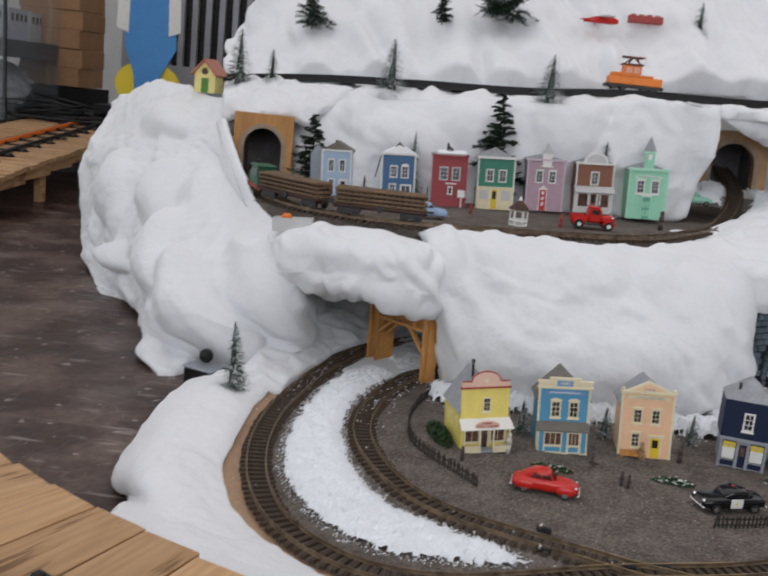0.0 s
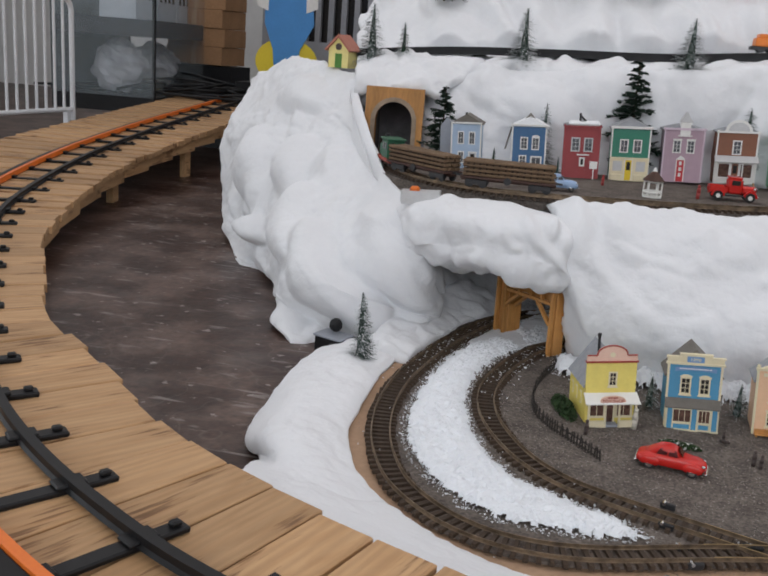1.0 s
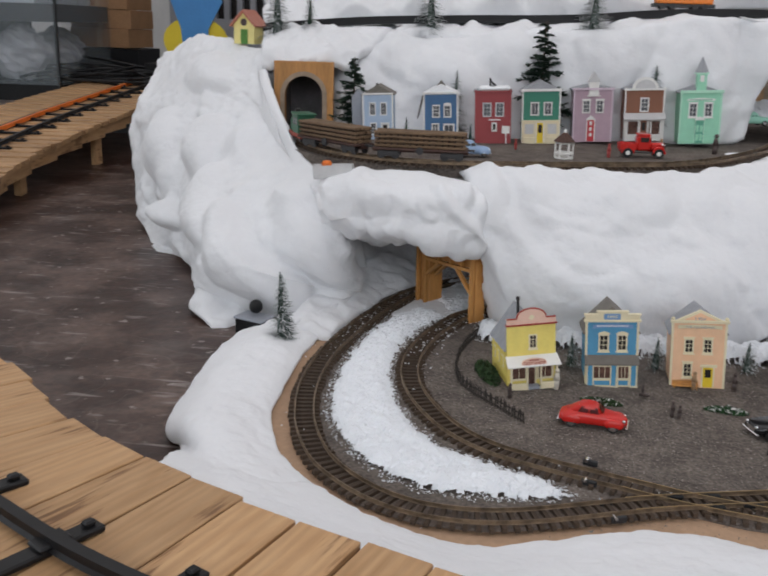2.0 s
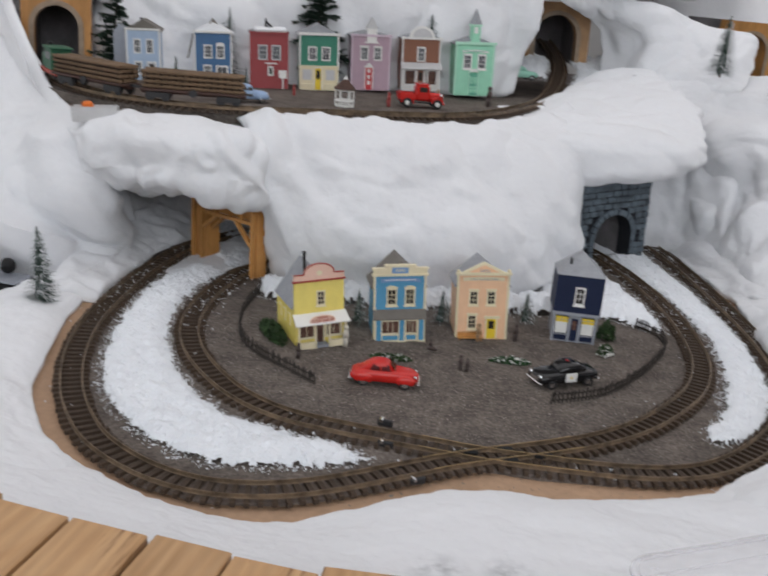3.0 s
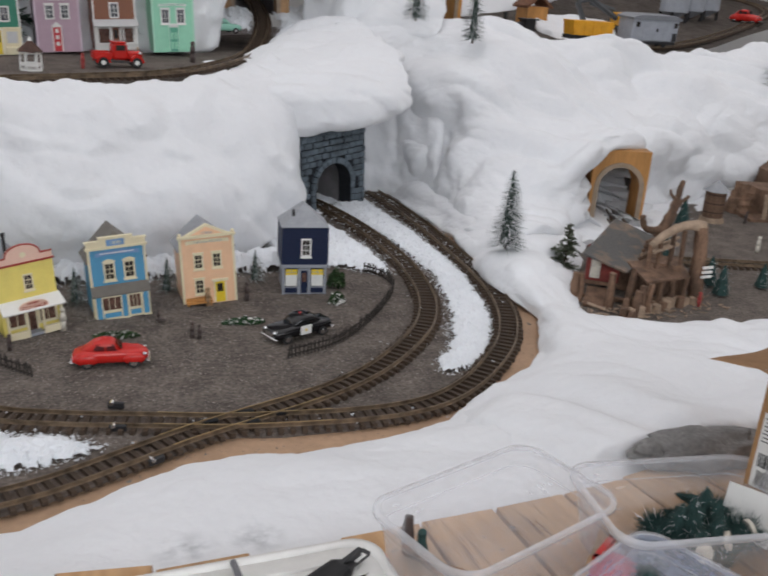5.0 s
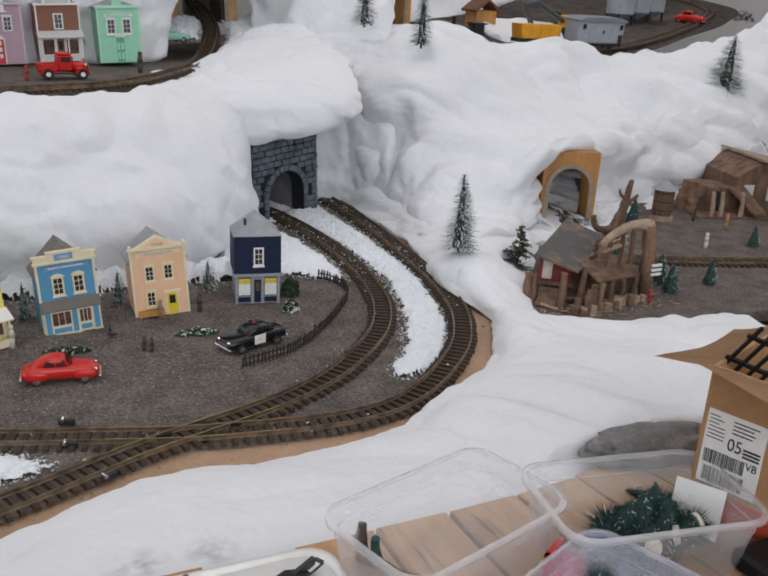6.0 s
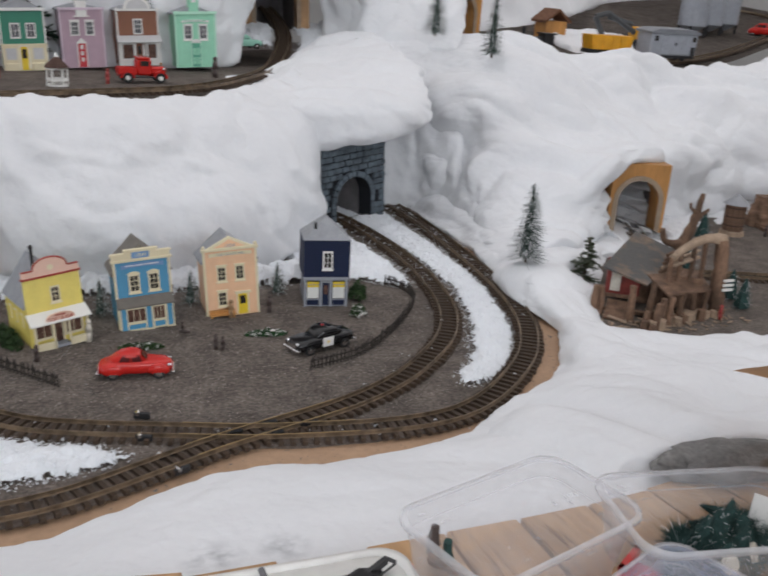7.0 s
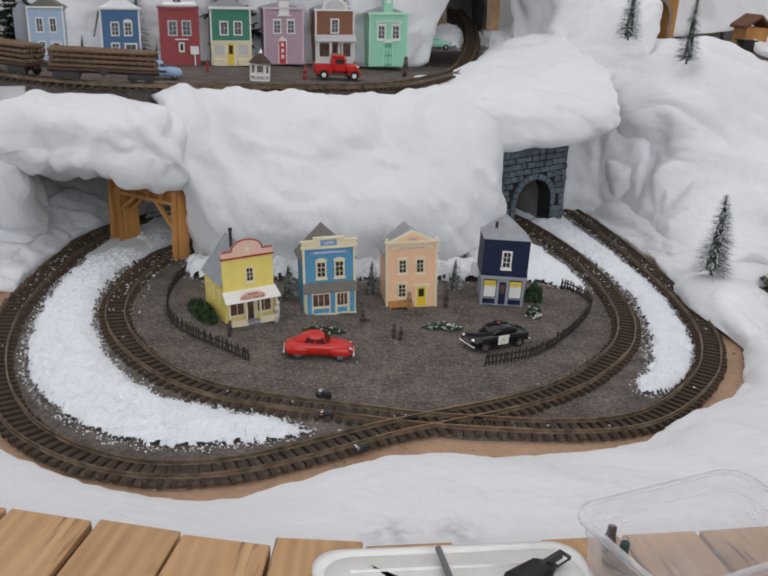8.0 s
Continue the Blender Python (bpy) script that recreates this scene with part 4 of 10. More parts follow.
for i, p in enumerate(spline([(x, y, deck_z(y)) for x, y in ROAD], nt_ + 1)[0]):
    k = min(len(line) - 2, int(i / (nt_ + 1) * len(line)))
    d = (line[k + 1] - line[max(0, k - 1)]).normalized()
    bm = boxes((-0.085, -0.017, 0, 0.235, 0.017, 0.012), (-0.028, -0.02, 0.012, 0.028, 0.02, 0.020), (0.14, -0.02, 0.012, 0.215, 0.02, 0.020), (-0.075, -0.008, 0.012, -0.055, 0.008, 0.022), bevel=0.003)
    o = part("tie", bm, BLACK, ride)
    o.matrix_basis = Matrix.Translation(p) @ Matrix.Rotation(math.atan2(-d.x, d.y), 4, "Z")

# ---- colours of the small things ----
CREAM = mat("cream_plastic", (0.76, 0.68, 0.47), 0.55, 0.05, 40, fine=0.03)
WHITE = mat("white_plastic", (0.78, 0.77, 0.74), 0.5, 0.04, 40, fine=0.03)
GLASSDARK = mat("dark_window", (0.035, 0.03, 0.028), 0.12, 0.3, 60, fine=0.03)
GLASSGREY = mat("grey_window", (0.10, 0.105, 0.115), 0.15, 0.4, 60, fine=0.03)
GLASSBROWN = mat("brown_window", (0.12, 0.065, 0.05), 0.2, 0.5, 80, fine=0.05)
GREYROOF = mat("grey_roof", (0.30, 0.31, 0.33), 0.7, 0.1, 40, 0.0006, 300, fine=0.06)
SLATEROOF = mat("brown_grey_roof", (0.16, 0.145, 0.125), 0.75, 0.12, 40, 0.0006, 300, fine=0.06)
FROST = mat("fallen_snow", (0.84, 0.85, 0.87), 0.9, 0.03, 30, 0.002, 90, fine=0.03)
WOODP = mat("stained_portal_wood", (0.47, 0.225, 0.065), 0.55, 0.25, 14, 0.0008, 60, fine=0.08, stretch=(1, 1, 0.2))
DARKIRON = mat("dark_iron", (0.02, 0.02, 0.022), 0.5, 0.2, 50, fine=0.04)
CHROME = mat("chrome", (0.75, 0.75, 0.76), 0.15, 0.02, 20, metal=1.0, fine=0.0)
RUBBER = mat("rubber", (0.02, 0.02, 0.02), 0.8, 0.2, 40, fine=0.05)


def paint(name, rgb, siding=True):
    """House paint on moulded clapboard."""
    if name in MATS:
        return MATS[name]
    m = mat(name, rgb, 0.5, 0.06, 30, fine=0.04)
    if siding:
        n, l = m.node_tree.nodes, m.node_tree.links
        tc = n.new("ShaderNodeTexCoord")
        sep = n.new("ShaderNodeSeparateXYZ")
        l.new(tc.outputs["Object"], sep.inputs[0])
        mul = n.new("ShaderNodeMath")
        mul.operation = "MULTIPLY"
        mul.inputs[1].default_value = 1 / 0.0055
        l.new(sep.outputs["Z"], mul.inputs[0])
        fr = n.new("ShaderNodeMath")
        fr.operation = "FRACT"
        l.new(mul.outputs[0], fr.inputs[0])
        bp = n.new("ShaderNodeBump")
        bp.inputs["Distance"].default_value = 0.0012
        bp.invert = True
        l.new(fr.outputs[0], bp.inputs["Height"])
        l.new(bp.outputs[0], n["Principled BSDF"].inputs["Normal"])
    return m


def window(parent, x, z, w, h, trim, glass, rows=3, cols=2, y=0.0, sill=True, hood=0.0, arch=False):
    """A framed sash window on a front at y, its middle at (x, z)."""
    f = 0.12 * w + 0.0018
    d = 0.0022
    bm = bmesh.new()
    x0, x1, z0, z1 = x - w / 2, x + w / 2, z - h / 2, z + h / 2
    box(bm, x0 - f, y - d, z0 - f, x0, y + 0.001, z1 + f)
    box(bm, x1, y - d, z0 - f, x1 + f, y + 0.001, z1 + f)
    box(bm, x0, y - d, z1, x1, y + 0.001, z1 + f)
    box(bm, x0, y - d, z0 - f, x1, y + 0.001, z0)
    for c in range(1, cols):
        u = x0 + w * c / cols
        box(bm, u - 0.0007, y - d * 0.8, z0, u + 0.0007, y, z1)
    for r in range(1, rows):
        u = z0 + h * r / rows
        box(bm, x0, y - d * 0.8, u - 0.0007, x1, y, u + 0.0007)
    fr = part("window_frame", bm, trim, parent)
    part("pane", boxes((x0, y - 0.0012, z0, x1, y - 0.0004, z1)), glass, fr)
    if sill:
        part("window_sill", boxes((x0 - f * 1.5, y - d * 2.2, z0 - f * 1.9, x1 + f * 1.5, y, z0 - f)), trim, fr)
    if hood:
        part("window_hood", boxes((x0 - f * 1.4, y - d * 2, z1 + f, x1 + f * 1.4, y, z1 + f + hood)), trim, fr)
    if arch:
        bm = bmesh.new()
        upright(bm, [(x + (w / 2 + f) * math.cos(a), z1 + f + 0.55 * (w / 2 + f) * math.sin(a)) for a in [math.pi * k / 10 for k in range(11)]], y - d, y)
        part("window_arch", bm, trim, fr)
    return fr


def door(parent, x, z0, w, h, trim, leaf, glass=None, y=0.0):
    f = 0.0035
    bm = bmesh.new()
    box(bm, x - w / 2 - f, y - 0.0025, z0, x - w / 2, y, z0 + h + f)
    box(bm, x + w / 2, y - 0.0025, z0, x + w / 2 + f, y, z0 + h + f)
    box(bm, x - w / 2, y - 0.0025, z0 + h, x + w / 2, y, z0 + h + f)
    fr = part("door_frame", bm, trim, parent)
    part("door", boxes((x - w / 2, y - 0.0012, z0, x + w / 2, y - 0.0002, z0 + h)), leaf, fr)
    if glass:
        part("pane", boxes((x - w * 0.3, y - 0.002, z0 + h * 0.5, x + w * 0.3, y - 0.0013, z0 + h * 0.9)), glass, fr)
    return fr


def shell(root, w, d, h, wall, roof, trim, ridge=0.035, hip=False, over=0.004, roof_z=None):
    """Walls, corner boards and a roof. The front stands at y = 0."""
    rz = roof_z or h
    part("wall", boxes((0, 0, 0, w, d, rz - 0.008)), wall, root)
    if rz < h:
        part("false_front", boxes((0, -0.0006, rz - 0.008, w, 0.006, h)), wall, root)
    for x in (0, w):
        part("corner_board", boxes((x - 0.0028, -0.0018, 0, x + 0.0028, 0.004, h)), trim, root)
    bm = bmesh.new()
    if hip:
        lo = [bm.verts.new(p) for p in ((-over, -over, rz), (w + over, -over, rz), (w + over, d + over, rz), (-over, d + over, rz))]
        hi = [bm.verts.new((w / 2, d * 0.4, rz + ridge)), bm.verts.new((w / 2, d * 0.6, rz + ridge))]
        bm.faces.new((lo[0], lo[1], hi[0]))
        bm.faces.new((lo[1], lo[2], hi[1], hi[0]))
        bm.faces.new((lo[2], lo[3], hi[1]))
        bm.faces.new((lo[3], lo[0], hi[0], hi[1]))
        bm.faces.new(lo[::-1])
    else:
        upright(bm, [(-over * 2, rz - 0.006), (w / 2, rz + ridge), (w + over * 2, rz - 0.006), (w + over * 2, rz - 0.010), (-over * 2, rz - 0.010)], 0.0065, d + over)
    part("roof", bm, roof, root)


def lettering(text, size, at, material, parent, label, rx=90, squeeze=1.0):
    cu = bpy.data.curves.new("sign_text", "FONT")
    cu.body, cu.size, cu.align_x, cu.extrude = text, size, "CENTER", 0.0004
    tmp = bpy.data.objects.new("sign_text", cu)
    me = bpy.data.meshes.new_from_object(tmp)
    bpy.data.objects.remove(tmp)
    me.materials.clear()
    me.materials.append(material)
    ob = new("sign_text", me)
    ob.parent = parent
    ob.matrix_basis = Matrix.Translation(at) @ pose(0, 0, 0, rx, 0, 0) @ Matrix.Diagonal((squeeze, 1, 1, 1))
    return tagged(ob, label)


def bars(parent, x0, x1, z, y, material, n=6, h=0.004):
    """Writing too small to read: plain strokes in a row."""
    bm = bmesh.new()
    w = (x1 - x0) / n
    for i in range(n):
        box(bm, x0 + w * i, y - 0.0006, z - h / 2, x0 + w * (i + 0.72), y, z + h / 2)
    part("sign_strokes", bm, material, parent)


def scroll(root, x0, x1, z, h, y, material, sag=0.004):
    """A long sign board with a slight arch."""
    bm = bmesh.new()
    n = 10
    top = [(x0 + (x1 - x0) * i / n, z + h / 2 + sag * math.sin(math.pi * i / n)) for i in range(n + 1)]
    bot = [(x, w - h) for x, w in reversed(top)]
    upright(bm, bot[::-1] + top[::-1], y - 0.0015, y)
    return part("sign_board", bm, material, root)


# ---- village on the lower board ----
YELLOW = paint("yellow_paint", (0.80, 0.66, 0.16))
BLUE = paint("sky_blue_paint", (0.055, 0.27, 0.46))
PEACH = paint("peach_paint", (0.80, 0.50, 0.30))
NAVY = paint("navy_paint", (0.010, 0.016, 0.045))
NAVY.node_tree.nodes["Principled BSDF"].inputs["Specular IOR Level"].default_value = 0.12
SALMON = paint("salmon_paint", (0.78, 0.53, 0.42), False)
REDTRIM = paint("dark_red_trim", (0.35, 0.045, 0.03), False)
SIGNBLUE = paint("sign_blue", (0.16, 0.30, 0.52), False)
YELLOWDOOR = paint("yellow_door", (0.80, 0.58, 0.03), False)
GREYTRIM = paint("grey_trim", (0.30, 0.32, 0.36), False)
CURTAIN = paint("pale_curtain", (0.75, 0.75, 0.72), False)


def yellow_store():
    w, d, h = 0.130, 0.152, 0.170
    root = empty("toy_store_building", pose(0.259, 1.852, -0.002, -2, -4, 16), "yellow clapboard toy shop with arched salmon parapet and porch", "toy house", "lower village houses")
    part("wall", boxes((0, 0, 0, w, d, 0.104)), YELLOW, root)
    part("rear_gable", upright(bmesh.new(), [(0, 0.104), (w, 0.104), (w / 2, 0.184)], d - 0.004, d), YELLOW, root)
    part("false_front", boxes((0, -0.002, 0, w, 0.004, h)), YELLOW, root)
    arch = [(0, h), (0, h + 0.016), (w * 0.2, h + 0.016)] + [(w / 2 - w * 0.3 * math.cos(a), h + 0.018 + 0.024 * math.sin(a)) for a in [math.pi * k / 12 for k in range(13)]] + [(w * 0.8, h + 0.016), (w, h + 0.016), (w, h)]
    part("parapet", upright(bmesh.new(), arch[::-1], -0.003, 0.005), SALMON, root, "salmon arched parapet")
    bm = bmesh.new()
    for (xa, za), (xb, zb) in zip(arch[1:-2], arch[2:-1]):
        d_ = Vector((xb - xa, 0, zb - za))
        if d_.length > 1e-5:
            tube(bm, (xa, -0.002, za), (xb, -0.002, zb), 0.0022, sides=6)
    box(bm, -0.003, -0.006, h - 0.003, w + 0.003, 0.006, h + 0.001)
    part("cornice", bm, REDTRIM, root, "dark red moulding")
    bm = bmesh.new()
    bmesh.ops.create_circle(bm, cap_ends=True, segments=14, radius=0.007, matrix=Matrix.Translation((w / 2, -0.0042, h + 0.018)) @ pose(0, 0, 0, 90, 0, 0))
    part("medallion", bm, CREAM, root)
    bm = bmesh.new()
    upright(bm, [(-0.006, 0.098), (w / 2, 0.190), (w + 0.006, 0.098), (w + 0.003, 0.095), (w / 2, 0.185), (-0.003, 0.095)], 0.005, d + 0.006)
    part("roof", bm, GREYROOF, root, "light grey pitched roof")
    window(root, w * 0.53, h * 0.72, 0.015, 0.032, CREAM, GLASSDARK, 3, 2, -0.002)
    bm = bmesh.new()
    upright(bm, [(-0.004, 0.083), (w + 0.004, 0.083), (w + 0.004, 0.080), (-0.004, 0.080)], -0.002, 0)
    vs = [bm.verts.new(p) for p in ((-0.004, -0.001, 0.086), (w + 0.004, -0.001, 0.086), (w + 0.006, -0.034, 0.066), (-0.006, -0.034, 0.066), (-0.004, -0.001, 0.083), (w + 0.004, -0.001, 0.083), (w + 0.006, -0.034, 0.063), (-0.006, -0.034, 0.063))]
    for q in ((0, 3, 2, 1), (4, 5, 6, 7), (0, 1, 5, 4), (2, 3, 7, 6), (1, 2, 6, 5), (3, 0, 4, 7)):
        bm.faces.new([vs[i] for i in q])
    part("porch_roof", bm, WHITE, root, "white porch roof")
    bm = upright(bmesh.new(), [(w * 0.25 + w * 0.5 * (1 - math.cos(a)) / 2 * 1.0, 0.074 + 0.012 * math.sin(a)) for a in [math.pi * k / 10 for k in range(11)]] + [(w * 0.75, 0.066), (w * 0.25, 0.066)], -0.030, -0.026)
    sb = part("sign_board", bm, SALMON, root, "arched salmon sign with strokes of writing")
    lettering("TOY SHOP", 0.0125, (w * 0.5, -0.0304, 0.0675), REDTRIM, sb, "dark red lettering", squeeze=0.95)
    bars(sb, w * 0.40, w * 0.60, 0.081, -0.0302, REDTRIM, 4, 0.004)
    for x in (0.004, w * 0.36, w * 0.64, w - 0.004):
        part("porch_post", boxes((x - 0.0022, -0.030, 0.0, x + 0.0022, -0.026, 0.066)), CREAM, root)
    for u0, u1 in ((0, w * 0.37), (w * 0.63, w)):
        part("porch_panel", boxes((u0, -0.030, 0, u1, -0.022, 0.017)), CREAM, root)
    part("step", boxes((w * 0.38, -0.028, 0, w * 0.62, -0.002, 0.006)), GREYTRIM, root)
    for x in (0.24, 0.78):
        window(root, w * x, 0.040, 0.034, 0.034, CREAM, GLASSBROWN, 1, 2, -0.003, sill=False)
    door(root, w * 0.5, 0.004, 0.018, 0.05, CREAM, GLASSBROWN, None, -0.003)
    for k in range(3):
        bm = boxes((-0.002, d * (0.2 + 0.27 * k), 0.045, 0, d * (0.2 + 0.27 * k) + 0.017, 0.078))
        fr = part("side_window", bm, CREAM, root)
        part("pane", boxes((-0.003, d * (0.2 + 0.27 * k) + 0.003, 0.048, -0.002, d * (0.2 + 0.27 * k) + 0.014, 0.075)), YELLOW, fr)
    bm = tube(bmesh.new(), (w * 0.41, d * 0.53, 0.15), (w * 0.41, d * 0.53, 0.218), 0.004)
    tube(bm, (w * 0.41, d * 0.53, 0.214), (w * 0.41, d * 0.53, 0.221), 0.0055)
    part("chimney_pipe", bm, DARKIRON, root, "black stove pipe")
    return root


def blue_store():
    w, d, h = 0.131, 0.11, 0.180
    root = empty("toy_shop_building", pose(0.4655, 1.917, -0.004, -2, -4, 1.5), "blue clapboard toy shop with cream stepped parapet and shopfront", "toy house", "lower village houses")
    shell(root, w, d, h, BLUE, SLATEROOF, CREAM, 0.066, roof_z=0.150)
    part("parapet", upright(bmesh.new(), [(-0.004, h), (w + 0.004, h), (w + 0.004, h + 0.016), (w * 0.79, h + 0.016), (w * 0.79, h + 0.024), (w * 0.21, h + 0.024), (w * 0.21, h + 0.016), (-0.004, h + 0.016)], -0.004, 0.006), CREAM, root, "cream stepped parapet")
    part("cornice", boxes((-0.007, -0.008, h - 0.003, w + 0.007, 0.004, h + 0.002), (-0.007, -0.007, h + 0.014, w * 0.21, 0.006, h + 0.018), (w * 0.79, -0.007, h + 0.014, w + 0.007, 0.006, h + 0.018), (w * 0.19, -0.007, h + 0.022, w * 0.81, 0.006, h + 0.026)), CREAM, root)
    sg = part("date_plate", boxes((w * 0.33, -0.006, h + 0.004, w * 0.65, -0.004, h + 0.019)), SIGNBLUE, root, "blue date plate")
    lettering("1890", 0.0115, (w * 0.49, -0.0064, h + 0.0075), CREAM, sg, "cream raised date", squeeze=1.2)
    sc = scroll(root, w * 0.12, w * 0.9, h - 0.017, 0.010, -0.002, SIGNBLUE)
    bars(sc, w * 0.2, w * 0.82, h - 0.014, -0.0036, WHITE, 12, 0.003)
    for x in (0.34, 0.70):
        window(root, w * x, h * 0.665, 0.019, 0.038, CREAM, GLASSDARK, 3, 2, 0, hood=0.003, arch=True)
    bm = bmesh.new()
    vs = [bm.verts.new(p) for p in ((-0.004, -0.001, 0.086), (w + 0.004, -0.001, 0.086), (w + 0.004, -0.016, 0.064), (-0.004, -0.016, 0.064), (-0.004, -0.001, 0.08), (w + 0.004, -0.001, 0.08), (w + 0.004, -0.016, 0.061), (-0.004, -0.016, 0.061))]
    for q in ((0, 3, 2, 1), (4, 5, 6, 7), (0, 1, 5, 4), (2, 3, 7, 6), (1, 2, 6, 5), (3, 0, 4, 7)):
        bm.faces.new([vs[i] for i in q])
    part("awning", bm, SLATEROOF, root, "grey awning")
    part("shopfront", boxes((0, -0.010, 0, w, 0.0, 0.062)), CREAM, root, "cream shopfront")
    for x in (0.08, 0.54, 0.93):
        part("pilaster", boxes((w * x - 0.006, -0.0125, 0, w * x + 0.006, -0.010, 0.062)), BLUE, root)
    for x, ww in ((0.31, 0.042), (0.73, 0.026)):
        window(root, w * x, 0.041, ww, 0.032, CREAM, GLASSBROWN, 1, 3, -0.0102, sill=False)
        part("panel", boxes((w * x - ww * 0.48, -0.0125, 0.006, w * x + ww * 0.48, -0.0103, 0.018)), BLUE, root)
    part("plinth", boxes((-0.002, -0.016, 0, w * 0.62, -0.01, 0.004), (w * 0.86, -0.016, 0, w + 0.002, -0.01, 0.004)), CREAM, root)
    return root


def peach_store():
    w, d, h = 0.134, 0.115, 0.184
    root = empty("toy_hall_building", pose(0.690, 1.955, -0.004, -2, -4, -3), "peach clapboard toy hall with triangular cream pediment dated 1904", "toy house", "lower village houses")
    shell(root, w, d, h, PEACH, GREYROOF, CREAM, 0.056, roof_z=0.154)
    part("pediment", upright(bmesh.new(), [(w * 0.04, h), (w * 0.96, h), (w / 2, h + 0.031)], -0.004, 0.006), CREAM, root, "cream triangular pediment")
    part("tympanum", upright(bmesh.new(), [(w * 0.20, h + 0.004), (w * 0.80, h + 0.004), (w / 2, h + 0.024)], -0.0052, -0.004), PEACH, root)
    part("cornice", boxes((-0.006, -0.008, h - 0.004, w + 0.006, 0.004, h + 0.002)), CREAM, root)
    for x in (0, w):
        part("finial", ball(bmesh.new(), (x, 0, h + 0.006), 0.005), CREAM, root)
    lettering("1904", 0.0125, (w / 2, -0.0055, h + 0.0035), GREYTRIM, root, "grey raised date", squeeze=1.15)
    sc = scroll(root, w * 0.1, w * 0.92, h - 0.016, 0.009, -0.0005, CREAM, 0.002)
    lettering("THE VILLAGE INN", 0.0078, (w * 0.51, -0.0024, h - 0.0182), GREYTRIM, sc, "grey lettering", squeeze=1.15)
    for x in (0.32, 0.67):
        window(root, w * x, h * 0.635, 0.017, 0.033, CREAM, GLASSDARK, 3, 2, 0, hood=0.004)
    window(root, w * 0.31, h * 0.27, 0.017, 0.033, CREAM, GLASSDARK, 3, 2, 0, hood=0.004)
    door(root, w * 0.70, 0.003, 0.025, 0.055, CREAM, YELLOWDOOR, GLASSDARK)
    part("door_hood", boxes((w * 0.55, -0.006, 0.060, w * 0.86, 0, 0.066)), CREAM, root)
    part("bench", boxes((0.004, -0.022, 0.010, w * 0.52, -0.004, 0.013), (0.006, -0.02, 0, 0.010, -0.006, 0.01), (w * 0.48, -0.02, 0, w * 0.5, -0.006, 0.01), (0.004, -0.006, 0.013, w * 0.52, -0.003, 0.022)), WOODP, root, "brown wooden bench")
    return root


def navy_store():
    w, d, h = 0.117, 0.115, 0.170
    root = empty("toy_corner_building", pose(0.956, 1.969, 0.002, -3, -0.5, -13) @ Matrix.Diagonal((1, 1, 1.1, 1)), "navy blue toy house over a grey shopfront with yellow blinds", "toy house", "lower village houses")
    part("wall", boxes((0.002, 0.002, 0, w - 0.002, d, 0.075)), GREYTRIM, root)
    part("upper_wall", boxes((-0.004, -0.006, 0.075, w + 0.004, d, h)), NAVY, root, "navy clapboard upper storey")
    bm = bmesh.new()
    lo = [bm.verts.new(p) for p in ((-0.006, -0.008, h), (w + 0.006, -0.008, h), (w + 0.006, d + 0.004, h), (-0.006, d + 0.004, h))]
    hi = [bm.verts.new((w * 0.5, d * 0.35, h + 0.052)), bm.verts.new((w * 0.5, d * 0.6, h + 0.052))]
    for q in ((lo[0], lo[1], hi[0]), (lo[1], lo[2], hi[1], hi[0]), (lo[2], lo[3], hi[1]), (lo[3], lo[0], hi[0], hi[1]), tuple(lo[::-1])):
        bm.faces.new(q)
    part("roof", bm, GREYROOF, root, "grey hipped roof")
    part("belt", boxes((-0.005, -0.008, 0.070, w + 0.005, 0, 0.077)), GREYTRIM, root)
    window(root, w * 0.52, 0.120, 0.019, 0.037, WHITE, GLASSDARK, 3, 2, -0.006)
    for x in (0.2, 0.8):
        part("shop_window", boxes((w * x - 0.019, -0.001, 0.020, w * x + 0.019, 0.002, 0.066)), GLASSDARK, root)
        part("blind", boxes((w * x - 0.016, -0.0022, 0.050, w * x + 0.016, -0.001, 0.064)), YELLOWDOOR, root, "yellow blind")
        part("curtain", boxes((w * x - 0.016, -0.0022, 0.022, w * x + 0.016, -0.001, 0.050)), CURTAIN, root, "white lace curtain")
        part("panel", boxes((w * x - 0.017, -0.001, 0.004, w * x + 0.017, 0.002, 0.016)), NAVY, root)
    for x in (0.02, 0.38, 0.62, 0.98):
        part("pilaster", boxes((w * x - 0.003, -0.004, 0, w * x + 0.003, 0.002, 0.072)), GREYTRIM, root)
    door(root, w * 0.5, 0.003, 0.019, 0.058, GREYTRIM, NAVY, GLASSBROWN, 0.001)
    bm = boxes((0.024, 0.014, h, 0.031, 0.021, h + 0.040))
    part("chimney", bm, DARKIRON, root, "black chimney")
    for x in (0.2, 0.8):
        for k in range(4):
            part("curtain_fold", boxes((w * x - 0.014 + k * 0.008, -0.003, 0.022, w * x - 0.010 + k * 0.008, -0.0022, 0.049)), CURTAIN, root)
        part("glazing_bar", boxes((w * x - 0.0006, -0.0034, 0.049, w * x + 0.0006, -0.0022, 0.065), (w * x - 0.016, -0.0034, 0.0565, w * x + 0.016, -0.0022, 0.0577)), GREYTRIM, root)
    return root


yellow_store(), blue_store(), peach_store(), navy_store()


# ---- little town on the upper terrace ----
def tz(x, y):
    return TZ + 0.21 * max(0.0, y - 3.22)


